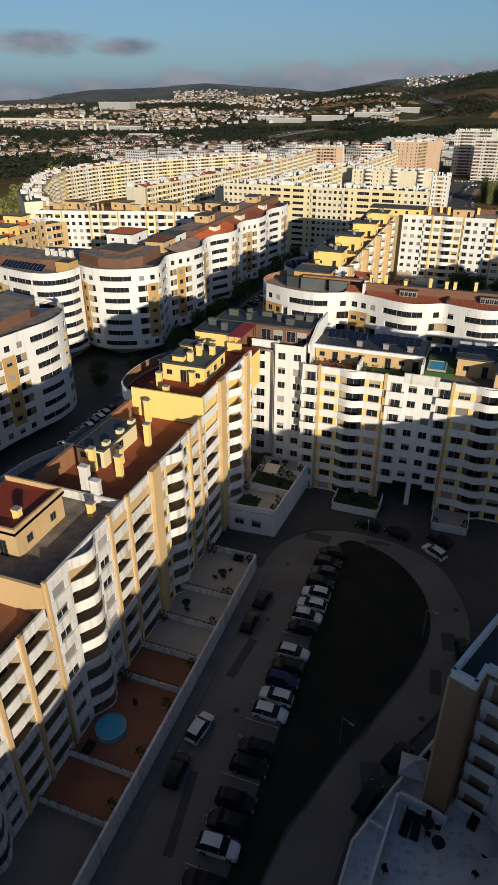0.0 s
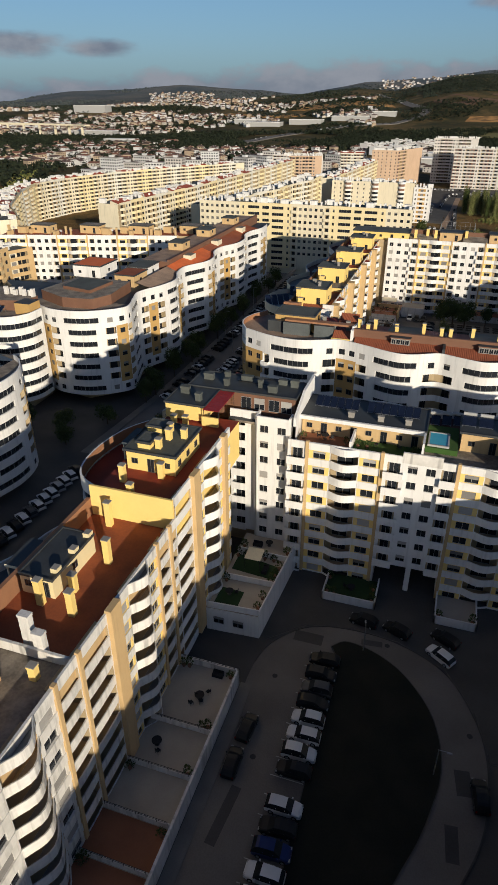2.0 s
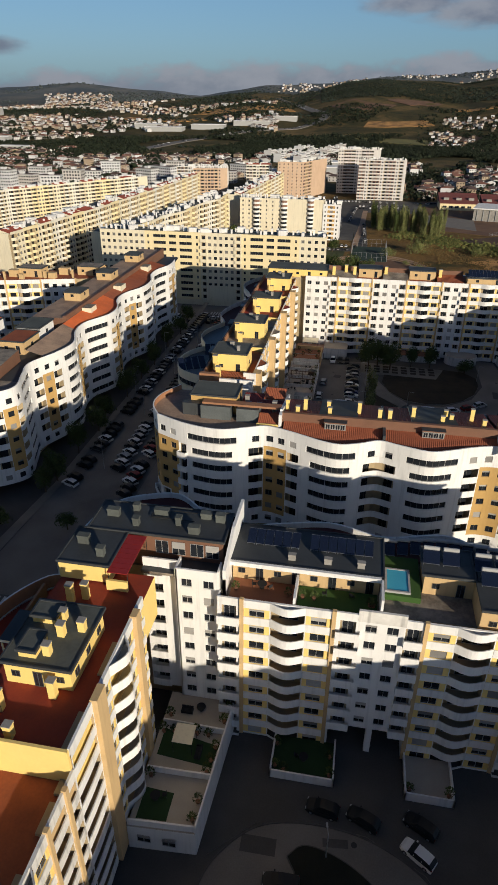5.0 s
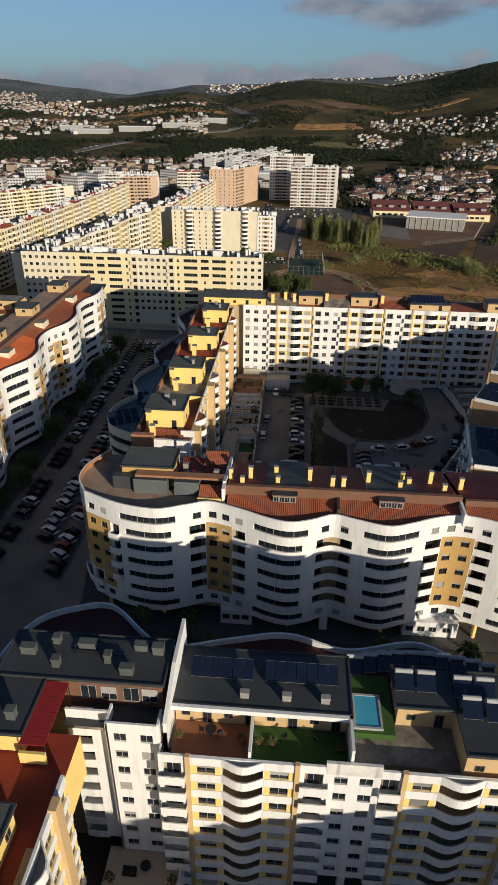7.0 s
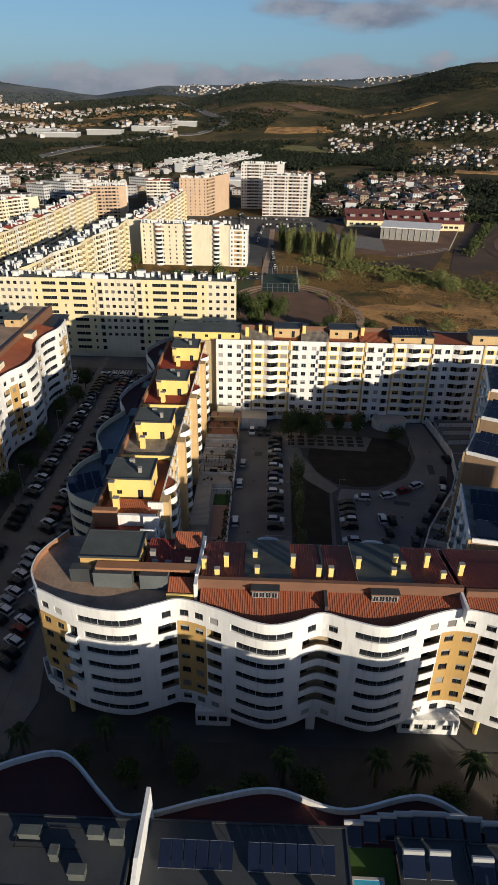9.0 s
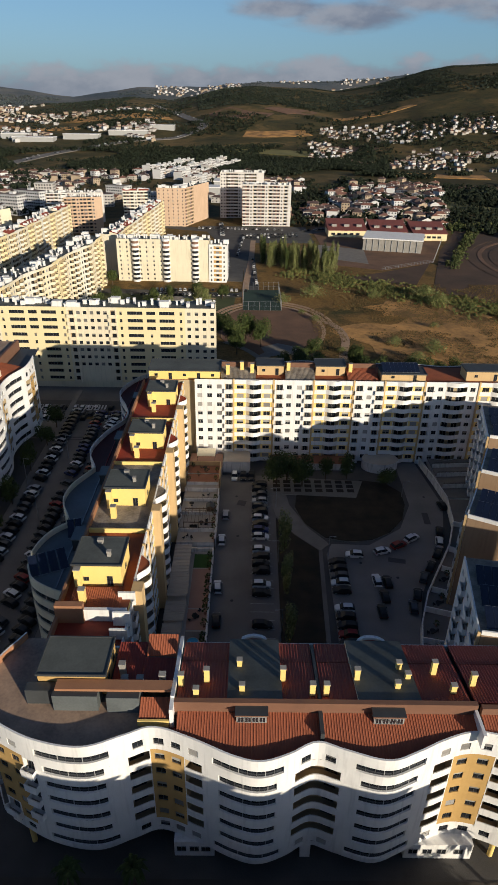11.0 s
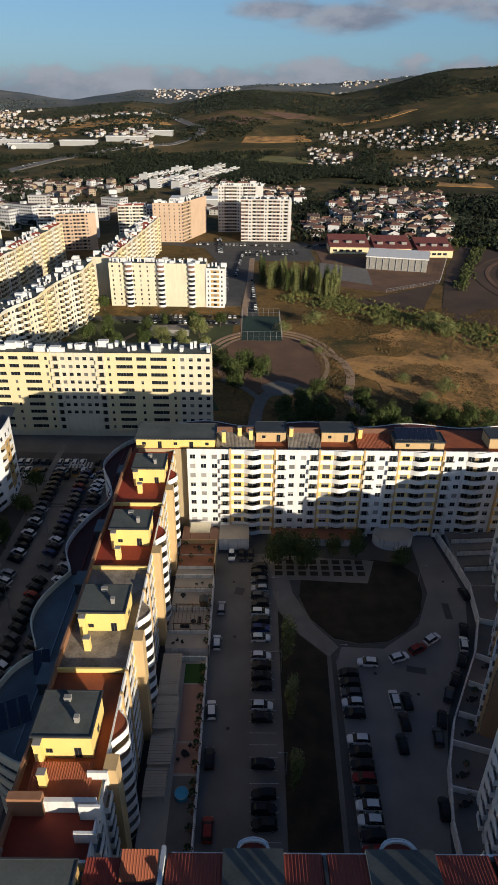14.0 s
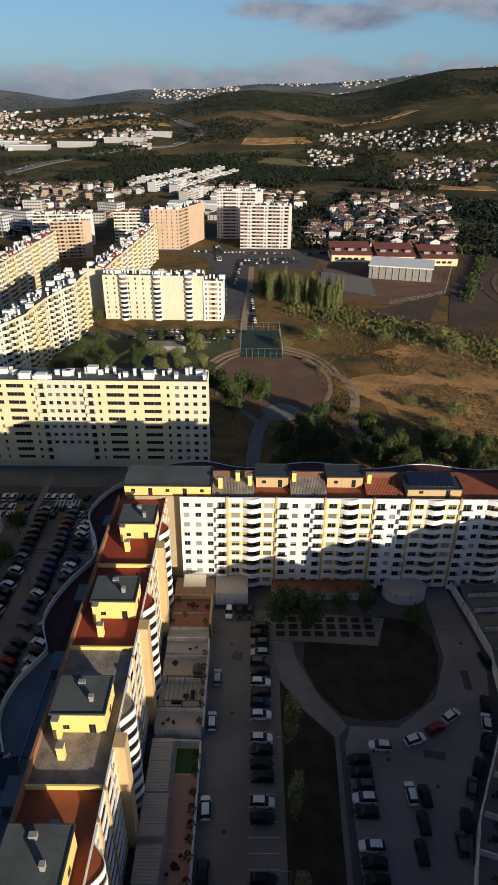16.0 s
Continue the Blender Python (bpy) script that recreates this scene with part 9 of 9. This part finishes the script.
for i in range(18):
    a, r = radians(-31 + 1.35 * i + flat.uniform(-0.4, 0.4)), 735 + 42 * (i % 4) + flat.uniform(-14, 14)
    x, y = r * math.sin(a), r * math.cos(a)
    w, d, n = flat.uniform(18, 34), flat.uniform(12, 15), flat.randint(4, 6)
    ob = thing("apartment_block", "small pale block of flats at the town's edge", "building", "small blocks of flats", "", (x, y, ground_z(x, y)))
    ob.rotation_euler = (0, 0, flat.uniform(-0.5, 0.3))
    M = Mesh()
    M.box(-w / 2, -d / 2, -4, w / 2, d / 2, 3 * n, HOUSE_MATS[(0, 2, 4)[i % 3]])
    part("walling", M, ob)
    M = Mesh()
    M.box(-w / 2 - 0.4, -d / 2 - 0.4, 3 * n, w / 2 + 0.4, d / 2 + 0.4, 3 * n + 0.9, FRAME, FELT if i % 2 else ROOF_B, 0.4)
    M.box(-2, -2, 3 * n + 0.9, 3, 2, 3 * n + 3.2, HOUSE_MATS[2], FELT)
    part("roof", M, ob)
    M = Mesh()
    for k, u in itertools.product(range(n), np.arange(-w / 2 + 1.4, w / 2 - 1.6, 3.0)):
        M.box(u, -d / 2 - 0.05, 3 * k + 0.9, u + 1.7, -d / 2 + 0.02, 3 * k + 2.3, GLASS)
    for k, u in itertools.product(range(n), np.arange(-d / 2 + 1.4, d / 2 - 1.6, 3.2)):
        M.box(w / 2 - 0.02, u, 3 * k + 0.9, w / 2 + 0.05, u + 1.6, 3 * k + 2.3, GLASS)
    tagged(part("glazing", M, ob), "", "", "", "stuff")
# motorway, warehouses, wind turbines
MOTORWAY = [(-400, 690), (-436, 863), (-437, 986), (-439, 1158), (-430, 1319), (-380, 1500), (-290, 1640), (-199, 1718), (-168, 1772), (-143, 1825), (-138, 1916), (-177, 2004), (-255, 2227), (-338, 2408)]
ribbon("motorway", MOTORWAY, 24, ROAD, 1.2, "grey motorway curving through the valley", "road", 40)
for x, y, w, d, h in ((-500, 1640, 90, 34, 8), (-405, 1690, 80, 34, 9), (-305, 1735, 90, 28, 9), (-238, 1850, 60, 24, 9), (-560, 1700, 60, 40, 9), (-640, 1180, 60, 24, 9), (-780, 1330, 90, 30, 12), (-1150, 1950, 110, 40, 18), (-60, 880, 90, 26, 12), (-30, 930, 60, 30, 14)):
    wh = thing("warehouse", "long white warehouse with a flat pale roof", "warehouse", "warehouses", "", (x, y, ground_z(x, y)))
    M = Mesh()
    M.box(-w / 2, -d / 2, -6, w / 2, d / 2, h, FRAME)
    part("walling", M, wh)
    M = Mesh()
    M.box(-w / 2 - 1, -d / 2 - 1, h, w / 2 + 1, d / 2 + 1, h + 1.0, WHITE, WHITE, 0.5)
    part("roof", M, wh)
for k, (a, r, h) in enumerate(((-11.4, 7150, 112), (-10.9, 7250, 56), (-6.9, 7380, 60), (-5.6, 7380, 66), (-3.2, 7380, 74), (-24.3, 7350, 60), (-26.7, 7350, 56), (-28.9, 7350, 52), (-30.6, 7350, 50))):
    x, y = r * math.sin(radians(a)), r * math.cos(radians(a))
    wt = thing("wind_turbine", "white wind turbine on a far ridge", "wind turbine", "ridge wind turbines", "", (x, y, ground_z(x, y)))
    M = Mesh()
    M.tube(0, 0, -5, h, 3.6, 2.2, WHITE, 10)
    part("tower", M, wt)
    for j in range(3):
        M = Mesh()
        q = radians(90 + 120 * j + 31 * k)
        c, s = math.cos(q), math.sin(q)
        L = h * 0.5
        M.face(((-s * 3, -5, c * 3 + h), (c * L, -5, s * L + h), (s * 3, -5, -c * 3 + h)), WHITE)
        M.face(((s * 3, -4, -c * 3 + h), (c * L, -4.6, s * L + h), (-s * 3, -4, c * 3 + h)), WHITE)
        part("blade", M, wt)

# viaduct across the valley, and rows of white terraced flats
via = thing("viaduct", "long pale concrete viaduct on slim piers", "bridge", "", "", (-1100, 1340, 0))
M = Mesh()
p = Path([(-308, -22), (-13, 10), (205, -14), (330, -60)], True)
bar(M, p, 0, p.length, -7, 7, 20.0, 22.4, CREAM)
band(M, Path([tuple(q) for q in reversed(p.pts)]), 0, p.length - 0.1, 7, 20.0, 22.4, CREAM)
part("deck", M, via)
for i in range(14):
    M = Mesh()
    x, y, _ = p.at(18 + (p.length - 36) * i / 13)
    M.box(x - 2.4, y - 2.0, ground_z(x - 1100, y + 1340) - 2, x + 2.4, y + 2.0, 20.0, CREAM, None, 0.4)
    part("pier", M, via)
M = Mesh()
terr = random.Random(41)
for x0, y0, x1, y1, k in ((-150, 1085, -62, 1340, 15), (-118, 1075, -36, 1318, 15), (-175, 1150, -120, 1330, 9), (-96, 985, -72, 1060, 4)):
    turn = math.atan2(y1 - y0, x1 - x0)
    for i in range(k):
        x, y, h, d = x0 + (x1 - x0) * i / k, y0 + (y1 - y0) * i / k, terr.choice((7.5, 9.5, 10.5, 12.5)), terr.uniform(5.5, 7.5)
        m = Matrix.Translation((x, y, ground_z(x, y))) @ Matrix.Rotation(turn, 4, "Z")
        k0, src = len(M.v), Mesh()
        src.box(-8.2, -d, -3, 8.2, d, h, HOUSE_MATS[terr.choice((0, 2, 2, 4))], terr.choice((HOUSE_MATS[2], FELT, ROOF_A)))
        src.box(-8.4, -d - 0.2, h, 8.4, -d, h + 0.8, HOUSE_MATS[2])
        src.box(-2, -2, h, 2, 2, h + 2.2, HOUSE_MATS[2])
        for zz in np.arange(1.0, h - 1.5, 3.0):
            for u in (-6, -2, 2, 6):
                src.box(u - 0.9, -d - 0.06, zz, u + 0.9, -d + 0.02, zz + 1.4, GLASS)
        M.v.extend(tuple(m @ Vector(q)) for q in src.v)
        M.f.extend(tuple(k0 + j for j in q) for q in src.f)
        M.s.extend(M.slot(src.mats[j]) for j in src.s)
tagged(part("terraced_flats", M), "rows of white terraced flats beyond the towers", "houses", "", "stuff")

# car parks round the towers: cars too far off to tell apart
LOT = Mesh()
lot = random.Random(31)
kits = [car_parts(PAINTS[c][1], 0.1)[:2] for c in "wkgskw"]
for x0, y0, k, dx, dy, turn in ((-20, 628, 16, 3.0, 0.6, 0), (-20, 640, 16, 3.0, 0.6, 0), (-92, 452, 26, 2.8, 0.0, 20), (-70, 462.4, 20, 2.8, 0, 0), (-24, 560, 14, 0.3, 5.4, 0), (-30, 520, 18, -0.1, 3.0, 90), (-38, 640, 14, -0.3, 4.4, 80), (30, 664, 24, 3.4, 1.6, 60), (-60, 672, 24, 3.2, -0.2, 0), (-10, 474, 14, -0.2, 5.6, 0)):
    for i in range(k):
        if lot.random() < 0.85:
            x, y = x0 + dx * i, y0 + dy * i
            m = Matrix.Translation((x, y, ground_z(x, y) + 0.2)) @ Matrix.Rotation(radians(turn), 4, "Z")
            for me in lot.choice(kits):
                k0 = len(LOT.v)
                LOT.v.extend(tuple(m @ v.co) for v in me.vertices)
                LOT.f.extend(tuple(k0 + j for j in q.vertices) for q in me.polygons)
                LOT.s.extend(LOT.slot(me.materials[q.material_index]) for q in me.polygons)
p = Path(MOTORWAY, True)
for i in range(150):
    u = lot.uniform(20, p.length - 20)
    x, y, _ = p.at(u, lot.choice((-8, -4.5, 4.5, 8)))
    way = p.way(u)
    m = Matrix.Translation((x, y, ground_z(x, y) + 1.6)) @ Matrix.Rotation(math.atan2(way.y, way.x) - 1.571, 4, "Z")
    for me in lot.choice(kits):
        k0 = len(LOT.v)
        LOT.v.extend(tuple(m @ v.co) for v in me.vertices)
        LOT.f.extend(tuple(k0 + j for j in q.vertices) for q in me.polygons)
        LOT.s.extend(LOT.slot(me.materials[q.material_index]) for q in me.polygons)
tagged(part("parked_traffic", LOT), "many small cars in far car parks and on the motorway", "cars", "", "stuff")
